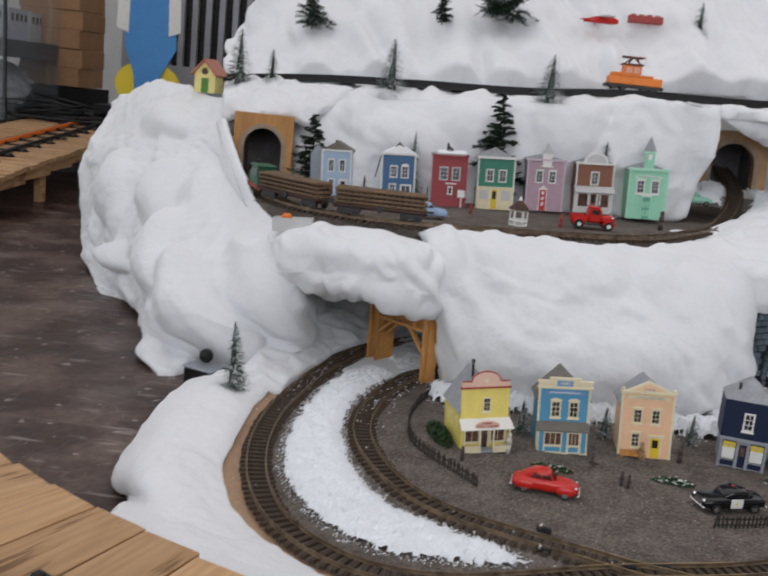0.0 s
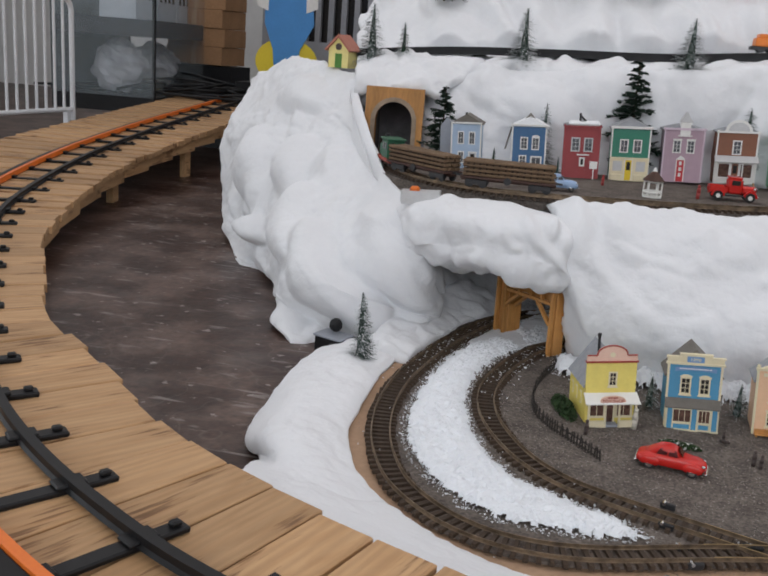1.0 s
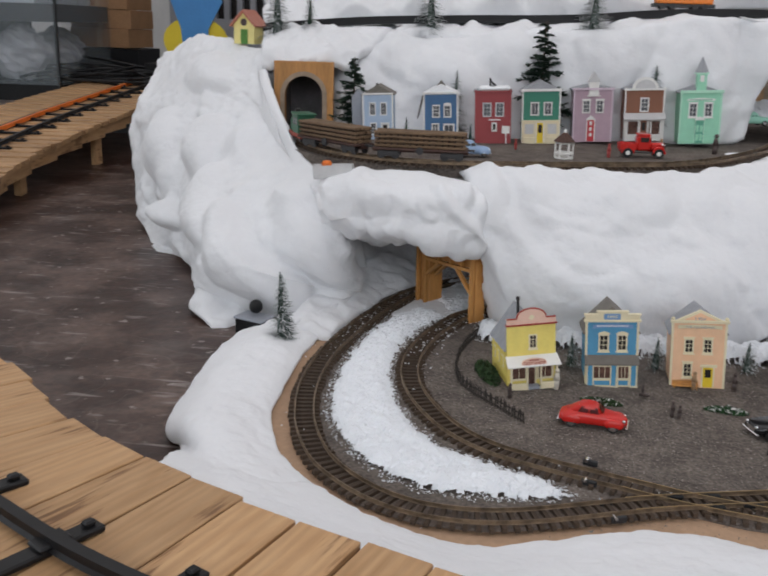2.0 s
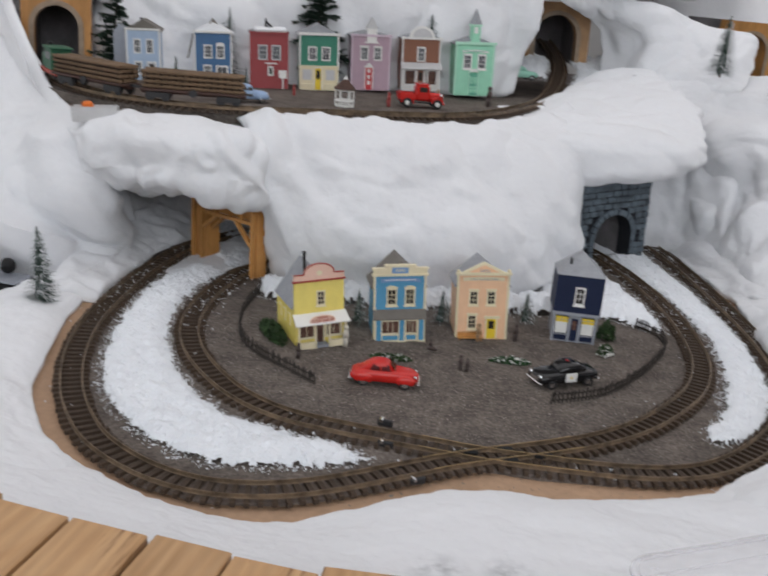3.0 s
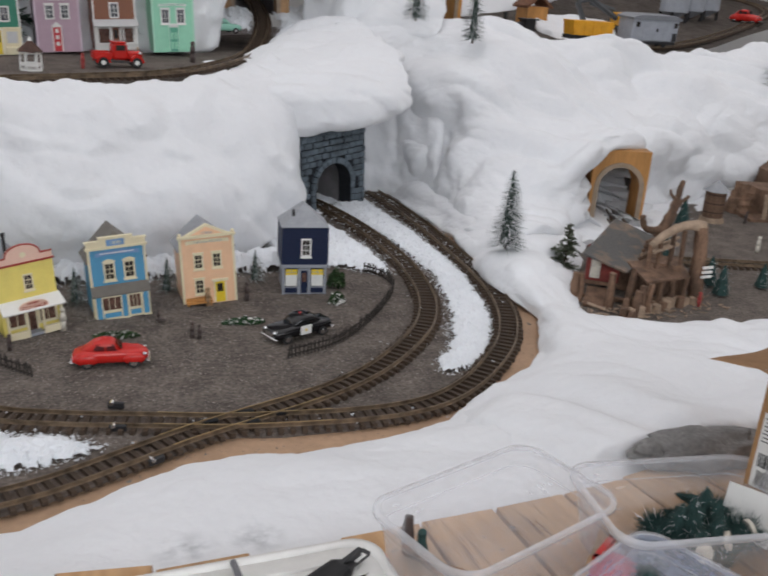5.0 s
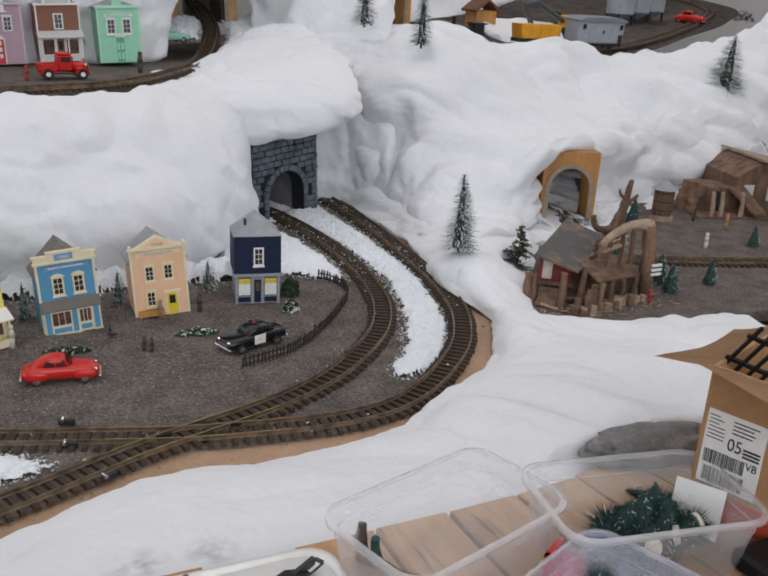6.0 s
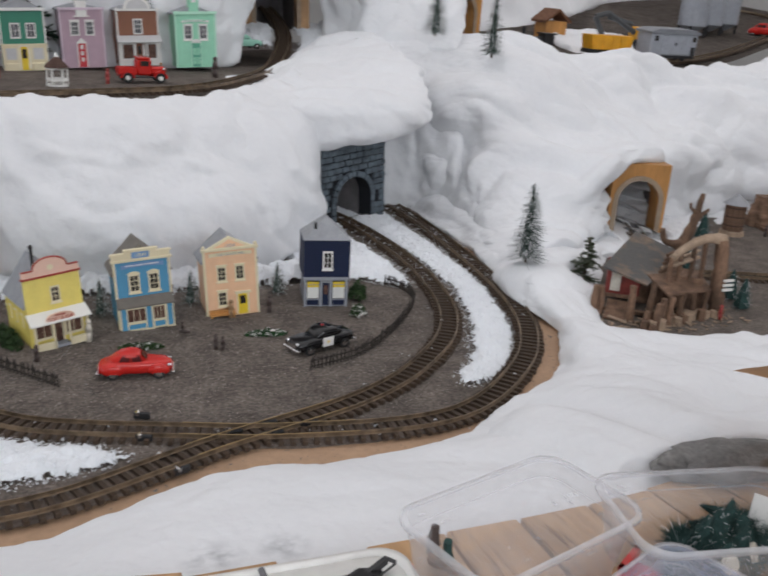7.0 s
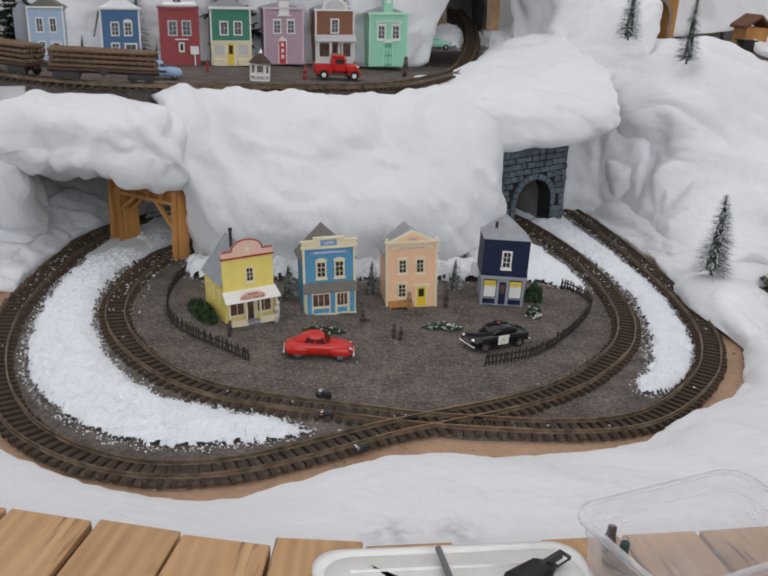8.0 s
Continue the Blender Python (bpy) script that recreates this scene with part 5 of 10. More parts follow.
LIGHTBLUE = paint("pale_blue_paint", (0.36, 0.47, 0.62))
MIDBLUE = paint("mid_blue_paint", (0.028, 0.115, 0.26))
RED = paint("red_paint", (0.28, 0.018, 0.022))
GREEN = paint("green_paint", (0.012, 0.19, 0.115))
MAUVE = paint("mauve_paint", (0.42, 0.285, 0.345))
BROWN = paint("brown_paint", (0.22, 0.075, 0.03))
MINT = paint("mint_paint", (0.30, 0.66, 0.46))
REDDOOR = paint("red_door", (0.55, 0.03, 0.04), False)
MINTDARK = paint("dark_mint", (0.12, 0.42, 0.28), False)
PALEGREY = paint("pale_grey", (0.55, 0.55, 0.55), False)


def town_house(name, label, x, y, w, h, wall, trim, roof, windows, rot=5.0, d=0.13, ridge=0.03, lower=None, door_at=None, lean=0.0):
    """windows: (u, v, width, height, rows, arch) in parts of the front."""
    root = empty(name, pose(x, y, tz(x, y) - 0.003, lean, -3, rot - 3), label, "toy house", "upper town houses")
    shell(root, w, d, h, wall, roof, trim, ridge)
    if lower:
        part("shopfront", boxes((-0.001, -0.003, 0, w + 0.001, 0.0, h * 0.42)), lower, root)
    for u, v, ww, hh, rows, arch in windows:
        window(root, w * u, h * v, ww * 1.15, hh * 1.05, trim, GLASSGREY, rows, 2, -0.003 if lower and v < 0.42 else 0, sill=False, arch=arch)
    if door_at:
        u, leaf, dw, dh = door_at
        door(root, w * u, 0.003, dw, dh, trim, leaf, GLASSDARK, -0.0032 if lower else 0)
    return root


def sloped(x0, x1, y0, z0, y1, z1, t=0.004):
    """A thin board that slopes from (y0, z0) down to (y1, z1)."""
    bm = bmesh.new()
    vs = [bm.verts.new(p) for p in ((x0, y0, z0), (x1, y0, z0), (x1, y1, z1), (x0, y1, z1), (x0, y0, z0 - t), (x1, y0, z0 - t), (x1, y1, z1 - t), (x0, y1, z1 - t))]
    for q in ((0, 3, 2, 1), (4, 5, 6, 7), (0, 1, 5, 4), (2, 3, 7, 6), (1, 2, 6, 5), (3, 0, 4, 7)):
        bm.faces.new([vs[i] for i in q])
    return bm


def pale_blue_house():
    w, h = 0.112, 0.176
    ob = town_house("pale_blue_house", "pale blue clapboard toy house with four windows", -0.335, 3.07, w, h, LIGHTBLUE, WHITE, SLATEROOF, [(0.32, 0.66, 0.015, 0.040, 2, False), (0.70, 0.66, 0.015, 0.040, 2, False), (0.34, 0.24, 0.015, 0.036, 2, False)], rot=6, door_at=(0.74, PALEGREY, 0.026, 0.058))
    part("gable_wing", upright(bmesh.new(), [(-0.05, 0.0), (-0.002, 0.0), (-0.002, h * 0.95), (-0.028, h * 1.06), (-0.05, h * 0.88)], 0.05, 0.12), GREYTRIM, ob, "grey side wing")
    part("chimney", tube(bmesh.new(), (0.05, 0.05, h * 0.9), (0.05, 0.05, h + 0.034), 0.004), DARKIRON, ob)
    part("cornice", boxes((-0.002, -0.004, h - 0.006, w + 0.002, 0.002, h)), WHITE, ob)


def mid_blue_house():
    w, h = 0.128, 0.184
    ob = town_house("mid_blue_house", "mid blue toy house with white arched windows and snowy roof", -0.105, 3.11, w, h, MIDBLUE, WHITE, FROST, [(0.36, 0.62, 0.018, 0.038, 3, False), (0.70, 0.62, 0.018, 0.038, 3, True), (0.34, 0.24, 0.018, 0.038, 3, False), (0.74, 0.20, 0.028, 0.046, 1, False)], rot=6, ridge=0.030)
    part("cornice", boxes((-0.006, -0.006, h - 0.005, w + 0.006, 0.004, h + 0.002)), WHITE, ob)
    part("rear_gable", upright(bmesh.new(), [(w * 0.3, h + 0.012), (w * 0.7, h + 0.012), (w * 0.5, h + 0.042)], 0.05, 0.09), SLATEROOF, ob)
    part("side_roof", upright(bmesh.new(), [(-0.03, h * 0.46), (-0.026, h * 0.46), (0.0, h * 0.98), (-0.006, h * 0.98)], 0.03, 0.12), SLATEROOF, ob, "dark sloping side roof")


def red_house():
    w, h = 0.132, 0.203
    ob = town_house("red_house", "red toy house with snow along its flat roof", 0.092, 3.115, w, h, RED, RED, GREYROOF, [], rot=5, ridge=0.012)
    for u in (0.33, 0.69):
        window(ob, w * u, h * 0.63, 0.024, 0.044, PALEGREY, GLASSGREY, 3, 2, 0.0, sill=False)
    part("roof_snow", boxes((w * 0.10, -0.008, h - 0.004, w * 0.98, 0.10, h + 0.010), bevel=0.005), FROST, ob, "strip of white snow")
    part("cornice", boxes((-0.004, -0.006, h - 0.010, w + 0.004, 0.002, h - 0.004)), RED, ob)
    fr = door(ob, w * 0.54, 0.003, 0.026, 0.082, RED, RED, None, 0.0)
    part("door_glass", boxes((w * 0.54 - 0.010, -0.003, 0.046, w * 0.54 + 0.010, -0.0012, 0.080)), WHITE, fr, "white door glass")
    part("door_pane", boxes((w * 0.54 - 0.005, -0.0036, 0.052, w * 0.54 + 0.005, -0.003, 0.075)), GLASSDARK, fr)
    part("door_hood", boxes((w * 0.38, -0.006, 0.088, w * 0.72, 0.0, 0.092)), WHITE, ob, "white door hood")
    nb = part("notice", boxes((w * 0.76, -0.020, 0.040, w * 0.98, -0.016, 0.068)), WHITE, ob, "white notice board")
    part("notice_post", boxes((w * 0.86, -0.0195, 0.0, w * 0.89, -0.0165, 0.040)), WHITE, nb)
    bm = tube(bmesh.new(), (w * 0.42, 0.05, h - 0.01), (w * 0.42, 0.05, h + 0.04), 0.004)
    tube(bm, (w * 0.42, 0.05, h + 0.03), (w * 0.62, 0.06, h + 0.005), 0.004)
    part("chimney", bm, DARKIRON, ob, "black bent stove pipe")


def green_house():
    w, h = 0.142, 0.205
    ob = town_house("green_house", "green toy shop with cream shopfront and yellow door", 0.270, 3.185, w, h, GREEN, WHITE, GREYROOF, [(0.33, 0.65, 0.020, 0.040, 2, False), (0.68, 0.65, 0.020, 0.040, 2, False)], rot=5, lower=CREAM, door_at=(0.48, YELLOWDOOR, 0.024, 0.078), ridge=0.034)
    part("cornice", boxes((-0.006, -0.007, h - 0.006, w + 0.006, 0.004, h + 0.003)), WHITE, ob)
    part("belt", boxes((-0.003, -0.006, h * 0.42 - 0.002, w + 0.003, 0.0, h * 0.42 + 0.004)), CREAM, ob)
    for u in (0.05, 0.66):
        fr = part("shop_window", boxes((w * u, -0.0050, 0.034, w * u + 0.040, -0.003, 0.080)), CREAM, ob)
        part("pane", boxes((w * u + 0.003, -0.0056, 0.038, w * u + 0.037, -0.0050, 0.076)), PALEGREY, fr)
        part("ledge", boxes((w * u - 0.003, -0.012, 0.0, w * u + 0.043, -0.003, 0.026), bevel=0.002), CREAM, ob)


def mauve_house():
    w, h = 0.146, 0.208
    pale = paint("pale_mauve", (0.62, 0.50, 0.58), False)
    ob = town_house("mauve_house", "mauve toy house with a red door and white belfry", 0.468, 3.255, w, h, MAUVE, pale, GREYROOF, [], rot=5, ridge=0.012)
    for u in (0.33, 0.68):
        window(ob, w * u, h * 0.66, 0.022, 0.042, WHITE, GLASSGREY, 3, 2, 0.0, sill=False, hood=0.004)
    door(ob, w * 0.46, 0.003, 0.026, 0.082, WHITE, REDDOOR, None)
    for k in range(3):
        part("door_light", boxes((w * 0.46 - 0.005, -0.0022, 0.022 + 0.022 * k, w * 0.46 + 0.005, -0.0012, 0.036 + 0.022 * k)), CURTAIN, ob)
    part("door_hood", upright(bmesh.new(), [(w * 0.34, 0.088), (w * 0.58, 0.088), (w * 0.46, 0.104)], -0.006, 0.0), WHITE, ob)
    part("cornice", boxes((-0.006, -0.006, h - 0.008, w + 0.006, 0.003, h)), pale, ob)
    part("belfry", boxes((w * 0.38, -0.004, h - 0.028, w * 0.64, 0.03, h + 0.022), bevel=0.002), WHITE, ob, "white belfry")
    part("belfry_roof", upright(bmesh.new(), [(w * 0.34, h + 0.022), (w * 0.68, h + 0.022), (w * 0.51, h + 0.062)], -0.005, 0.031), PALEGREY, ob)
    part("belfry_ledge", boxes((w * 0.33, -0.007, h - 0.032, w * 0.69, 0.003, h - 0.028)), WHITE, ob)


def brown_house():
    w, h = 0.147, 0.205
    ob = town_house("brown_house", "brown toy shop with arched white sign and porch", 0.668, 3.30, w, h, BROWN, WHITE, GREYROOF, [(0.5, 0.68, 0.021, 0.044, 3, False)], rot=4, lower=WHITE, ridge=0.012)
    for u in (0.23, 0.78):
        fr = part("shop_window", boxes((w * u - 0.024, -0.0045, 0.022, w * u + 0.024, -0.003, 0.080)), WHITE, ob)
        part("pane", boxes((w * u - 0.020, -0.0052, 0.026, w * u + 0.020, -0.0045, 0.076)), GLASSBROWN, fr)
    door(ob, w * 0.5, 0.003, 0.024, 0.076, WHITE, BROWN, GLASSDARK, -0.0032)
    arc = [(w * 0.5 + 0.050 * math.cos(a), h - 0.006 + 0.046 * math.sin(a)) for a in [math.pi * k / 14 for k in range(15)]]
    sg = part("arched_sign", upright(bmesh.new(), arc[::-1], -0.005, 0.003), WHITE, ob, "white arched sign with pale strokes")
    part("sign_field", upright(bmesh.new(), [(w * 0.5 + (x - w * 0.5) * 0.78, h + 0.001 + (z - h) * 0.74) for x, z in arc][::-1], -0.0062, -0.005), PALEGREY, sg)
    part("cornice", boxes((-0.006, -0.007, h - 0.010, w + 0.006, 0.004, h - 0.003)), WHITE, ob)
    part("porch_roof", sloped(-0.006, w + 0.006, -0.001, 0.108, -0.034, 0.088), PALEGREY, ob, "pale grey porch roof")
    for u in (0.02, 0.34, 0.66, 0.98):
        part("porch_post", boxes((w * u - 0.0022, -0.032, 0, w * u + 0.0022, -0.028, 0.088)), WHITE, ob)
    part("porch_rail", boxes((w * 0.02, -0.031, 0.024, w * 0.34, -0.029, 0.028), (w * 0.66, -0.031, 0.024, w * 0.98, -0.029, 0.028)), WHITE, ob)


def mint_house():
    w, h = 0.150, 0.203
    pale = paint("pale_mint", (0.45, 0.75, 0.58), False)
    ob = town_house("mint_house", "mint green toy church with a grey-capped steeple", 0.878, 3.295, w, h, MINT, pale, GREYROOF, [], rot=3, ridge=0.022)
    for u in (0.31, 0.69):
        window(ob, w * u, h * 0.64, 0.024, 0.046, WHITE, GLASSGREY, 3, 2, 0.0, sill=True, hood=0.003)
    door(ob, w * 0.5, 0.003, 0.030, 0.086, pale, MINTDARK, None)
    for k in range(2):
        for sx in (-1, 1):
            part("door_panel", boxes((w * 0.5 + sx * 0.007 - 0.005, -0.003, 0.012 + 0.034 * k, w * 0.5 + sx * 0.007 + 0.005, -0.0012, 0.038 + 0.034 * k)), MINT, ob)
    part("door_hood", upright(bmesh.new(), [(w * 0.36, 0.092), (w * 0.64, 0.092), (w * 0.5, 0.106)], -0.008, 0.0), WHITE, ob)
    st = part("steeple", boxes((w * 0.36, -0.003, h - 0.004, w * 0.60, 0.034, h + 0.066), bevel=0.001), MINT, ob)
    part("steeple_louvre", boxes((w * 0.43, -0.0045, h + 0.034, w * 0.53, -0.003, h + 0.058)), WHITE, st)
    part("steeple_cornice", boxes((w * 0.33, -0.006, h + 0.062, w * 0.63, 0.037, h + 0.068)), pale, st)
    part("spire", tube(bmesh.new(), (w * 0.48, 0.016, h + 0.068), (w * 0.48, 0.016, h + 0.126), 0.026, 0.001, 4), GREYROOF, ob, "grey pointed spire")
    part("belt", boxes((-0.006, -0.006, h - 0.008, w + 0.006, 0.003, h + 0.002)), pale, ob)
    sc = scroll(ob, w * 0.16, w * 0.84, h * 0.83, 0.008, -0.0005, WHITE, 0.003)
    bars(sc, w * 0.22, w * 0.78, h * 0.84, -0.0022, MINTDARK, 9, 0.003)


pale_blue_house(), mid_blue_house(), red_house(), green_house(), mauve_house(), brown_house(), mint_house()

# gazebo
gz = empty("gazebo", pose(0.41, 2.80, tz(0, 2.8) + 0.001), "white toy gazebo with a brown hexagonal roof", "gazebo")
for k in range(6):
    a = math.pi / 3 * k
    part("post", boxes((0.03 * math.cos(a) - 0.0025, 0.03 * math.sin(a) - 0.0025, 0.004, 0.03 * math.cos(a) + 0.0025, 0.03 * math.sin(a) + 0.0025, 0.058)), WHITE, gz)
    b = math.pi / 3 * (k + 1)
    part("railing", tube(bmesh.new(), (0.03 * math.cos(a), 0.03 * math.sin(a), 0.018), (0.03 * math.cos(b), 0.03 * math.sin(b), 0.018), 0.005, sides=4), WHITE, gz)
    part("arch", tube(bmesh.new(), (0.03 * math.cos(a), 0.03 * math.sin(a), 0.054), (0.03 * math.cos(b), 0.03 * math.sin(b), 0.054), 0.004, sides=4), WHITE, gz)
part("floor_plate", tube(bmesh.new(), (0, 0, 0), (0, 0, 0.005), 0.036, sides=6), WHITE, gz)
part("roof", tube(bmesh.new(), (0, 0, 0.057), (0, 0, 0.088), 0.042, 0.008, 6), mat("brown_shingle", (0.07, 0.035, 0.025), 0.8, 0.3, 60, 0.001, 200), gz, "dark brown roof")
part("cupola", tube(bmesh.new(), (0, 0, 0.088), (0, 0, 0.102), 0.008, 0.002, 6), WHITE, gz)


# ---- trees ----
NEEDLE = mat("frosted_needles", (0.035, 0.07, 0.05), 0.85, 0.4, 90, fine=0.1, second=(0.42, 0.47, 0.46), mix=(0.46, 0.76))
DARKNEEDLE = mat("dark_needles", (0.018, 0.042, 0.025), 0.85, 0.4, 60, fine=0.1)
GREENNEEDLE = mat("green_needles", (0.02, 0.055, 0.05), 0.85, 0.35, 60, fine=0.1)
BARK = mat("bark", (0.07, 0.045, 0.03), 0.9, 0.3, 40, 0.001, 90, fine=0.1)


def brush_tree(m, h, r, needles=NEEDLE, snow=0.35, label="frosted bottle-brush fir tree", turns=38, per=54, seed=0, droop=0.25, tiers=0, group="frosted fir trees", core=0.34):
    """A twisted-wire fir: rings of fine bristles, shorter to the top, with white tips."""
    rnd = random.Random(seed)
    root = empty("fir_tree", m, label, "tree", group)
    part("trunk", tube(bmesh.new(), (0, 0, 0), (0, 0, h * 0.97), h * 0.017, h * 0.004, 6), BARK, root)
    bm, bw = bmesh.new(), bmesh.new()
    for i in range(turns):
        u = (i + 0.5) / turns
        z = h * (0.07 + 0.92 * u)
        rr = 1.5 * r * (1 - u) ** 0.62 + h * 0.012
        if tiers:
            rr *= 0.62 + 0.38 * abs(math.sin(u * math.pi * tiers))
        for k in range(max(7, int(per * (1 - u * 0.7)))):
            a = rnd.uniform(0, 2 * math.pi)
            ln = rr * rnd.uniform(0.6, 1.12)
            zz = z + rnd.uniform(-0.5, 0.5) * h / turns
            d = Vector((math.cos(a), math.sin(a), -droop + rnd.uniform(-0.2, 0.35)))
            s = Vector((-math.sin(a), math.cos(a), 0.3)) * (h * 0.0065)
            p0, p1 = Vector((0, 0, zz)), Vector((0, 0, zz)) + d * ln
            mid = p0 * 0.45 + p1 * 0.55
            bm.faces.new([bm.verts.new(q) for q in (p0, mid + s, p1, mid - s)])
            if rnd.random() < snow * 1.6:
                s2 = s * 0.9
                up = Vector((0, 0, h * 0.006))
                bw.faces.new([bw.verts.new(q + up) for q in (mid + s2, p1 * 1.0 + d * ln * 0.03, mid - s2)])
    last = None
    for i in range(14):
        u = i / 13
        rr = r * core * (1 - u) ** 0.8 + h * 0.004
        ring = []
        for k in range(12):
            a = 2 * math.pi * k / 12
            ring.append(bm.verts.new((math.cos(a) * rr * (0.9 + 0.2 * (k % 2)), math.sin(a) * rr * (0.9 + 0.2 * (k % 2)), h * (0.07 + 0.9 * u) + rnd.uniform(-0.02, 0.02) * h)))
        if last:
            for k in range(12):
                bm.faces.new((last[k], last[(k + 1) % 12], ring[(k + 1) % 12], ring[k]))
        last = ring
    part("crown", bm, needles, root)
    if snow:
        part("snow_flock", bw, FROST, root, "white flock on the tips")
    else:
        bw.free()
    return root


def spread_tree(m, h, r, seed=0, label="dark green spreading fir tree", needles=None, boughs=88):
    """A sparse fir with long separate boughs."""
    rnd = random.Random(seed)
    root = empty("fir_tree", m, label, "tree", "dark fir trees")
    part("trunk", tube(bmesh.new(), (0, 0, 0), (0, 0, h), h * 0.02, h * 0.005, 6), BARK, root)
    bm = bmesh.new()
    for i in range(boughs):
        u = (i + rnd.uniform(-2.5, 2.5)) / boughs
        u = min(max(u, 0.0), 0.99)
        z = h * (0.08 + 0.90 * u)
        ln = r * (1 - u) ** 0.75 * rnd.choice((0.55, 0.8, 1.0, 1.2)) + h * 0.03
        a = rnd.uniform(0, 6.283)
        rise, droop = rnd.uniform(0.05, 0.65), rnd.uniform(0.1, 0.5)
        d = Vector((math.cos(a), math.sin(a), rise))
        for k in range(22):
            v = (k + 1) / 22
            p = Vector((0, 0, z)) + d * ln * v - Vector((0, 0, droop * ln * v * v))
            for side in (-1, 1):
                b = a + side * rnd.uniform(0.4, 1.2)
                e = Vector((math.cos(b), math.sin(b), rnd.uniform(-0.5, 0.5))) * (ln * 0.30 * (1.15 - v * 0.6) + 0.004)
                w = Vector((-e.y, e.x, rnd.uniform(-0.6, 0.6) * e.length)).normalized() * h * 0.015
                bm.faces.new([bm.verts.new(q) for q in (p, p + e * 0.5 + w, p + e, p + e * 0.5 - w)])
    part("crown", bm, needles or DARKNEEDLE, root)
    return root


# front village
for i, (x, y, h) in enumerate(((0.43, 2.03, 0.10), (0.665, 2.06, 0.10), (0.915, 2.09, 0.095))):
    brush_tree(pose(x, y, 0.0, 0, 0, i * 40), h, h * 0.30, seed=i + 1, snow=0.22, turns=18, per=22, label="small frosted bottle-brush fir beside the houses")
# hill and mound
brush_tree(pose(1.625, 1.93, 0.10, -3, 2, 0), 0.238, 0.045, seed=11, snow=0.5, turns=34, per=40)
brush_tree(pose(-0.385, 2.0, 0.02, 2, -1, 0), 0.215, 0.034, seed=12, snow=0.35, turns=34, per=28, label="slim frosted bottle-brush fir")
brush_tree(pose(1.86, 3.1, 0.66), 0.23, 0.040, seed=13, snow=0.5, turns=30, per=30)
brush_tree(pose(2.01, 2.9, 0.60), 0.26, 0.036, seed=14, snow=0.35, turns=30, per=30)
brush_tree(pose(3.70, 2.9, 0.43, 0, 5, 0), 0.27, 0.085, NEEDLE, 0.25, seed=15, turns=28, per=36, label="green frosted fir leaning on the snow")
spread_tree(pose(1.85, 1.93, 0.0), 0.17, 0.055, 16, label="dusted green fir beside the wooden shack", needles=mat("dusted_needles", (0.085, 0.115, 0.055), 0.85, 0.5, 70, fine=0.1, second=(0.34, 0.36, 0.29), mix=(0.48, 0.75)), boughs=44)
# upper tier
for i, (x, y, z, h, r, nd) in enumerate(((-0.79, 3.5, 0.80, 0.29, 0.06, NEEDLE), (-0.66, 3.55, 0.82, 0.20, 0.035, DARKNEEDLE), (-0.14, 3.55, 0.86, 0.25, 0.058, NEEDLE), (0.53, 3.5, 0.88, 0.23, 0.06, NEEDLE))):
    brush_tree(pose(x, y, z), h, r, nd, 0.6 if nd is NEEDLE else 0.2, seed=20 + i, turns=28, per=28, label="frosted bottle-brush fir on the top bank")
brush_tree(pose(-1.61, 4.3, 0.5), 0.2, 0.035, seed=30, snow=0.6, turns=24, per=22, label="slim white-flocked fir beside the mound")
for i, (x, y, z, h, r) in enumerate(((-0.59, 4.06, 1.14, 0.17, 0.09), (0.03, 4.08, 1.22, 0.16, 0.05), (0.36, 4.08, 1.26, 0.2, 0.11), (0.27, 4.10, 1.27, 0.14, 0.08))):
    spread_tree(pose(x, y, z), h, r, 35 + i, "dark green fir on the top slope")
brush_tree(pose(1.23, 4.06, 1.24), 0.2, 0.04, seed=38, snow=0.3, turns=24, per=26, label="slim frosted fir on the top slope")
# town
spread_tree(pose(-0.40, 3.20, TZ), 0.30, 0.075, 51, "bushy dark green fir behind the pale house")
spread_tree(pose(0.335, 3.36, TZ + 0.03), 0.43, 0.105, 52, "tall dark green fir behind the green shop")
brush_tree(pose(0.0, 3.25, TZ), 0.27, 0.045, seed=41, snow=0.55, turns=26, per=24)
brush_tree(pose(0.78, 3.40, TZ + 0.06), 0.25, 0.05, seed=42, snow=0.55, turns=26, per=24)
brush_tree(pose(-0.165, 3.0, TZ), 0.10, 0.022, DARKNEEDLE, 0.0, seed=43, turns=16, per=18, label="small dark green fir by the pale house", group="dark fir trees")
brush_tree(pose(0.075, 3.02, TZ), 0.085, 0.02, GREENNEEDLE, 0.1, seed=44, turns=16, per=16, label="small blue-green fir by the blue house", group="dark fir trees")


# ---- shrubs and beds ----
LEAF = mat("shrub_leaf", (0.025, 0.055, 0.015), 0.8, 0.5, 60, fine=0.1)
BEDLEAF = mat("bed_leaf", (0.02, 0.065, 0.02), 0.8, 0.4, 60, fine=0.1)


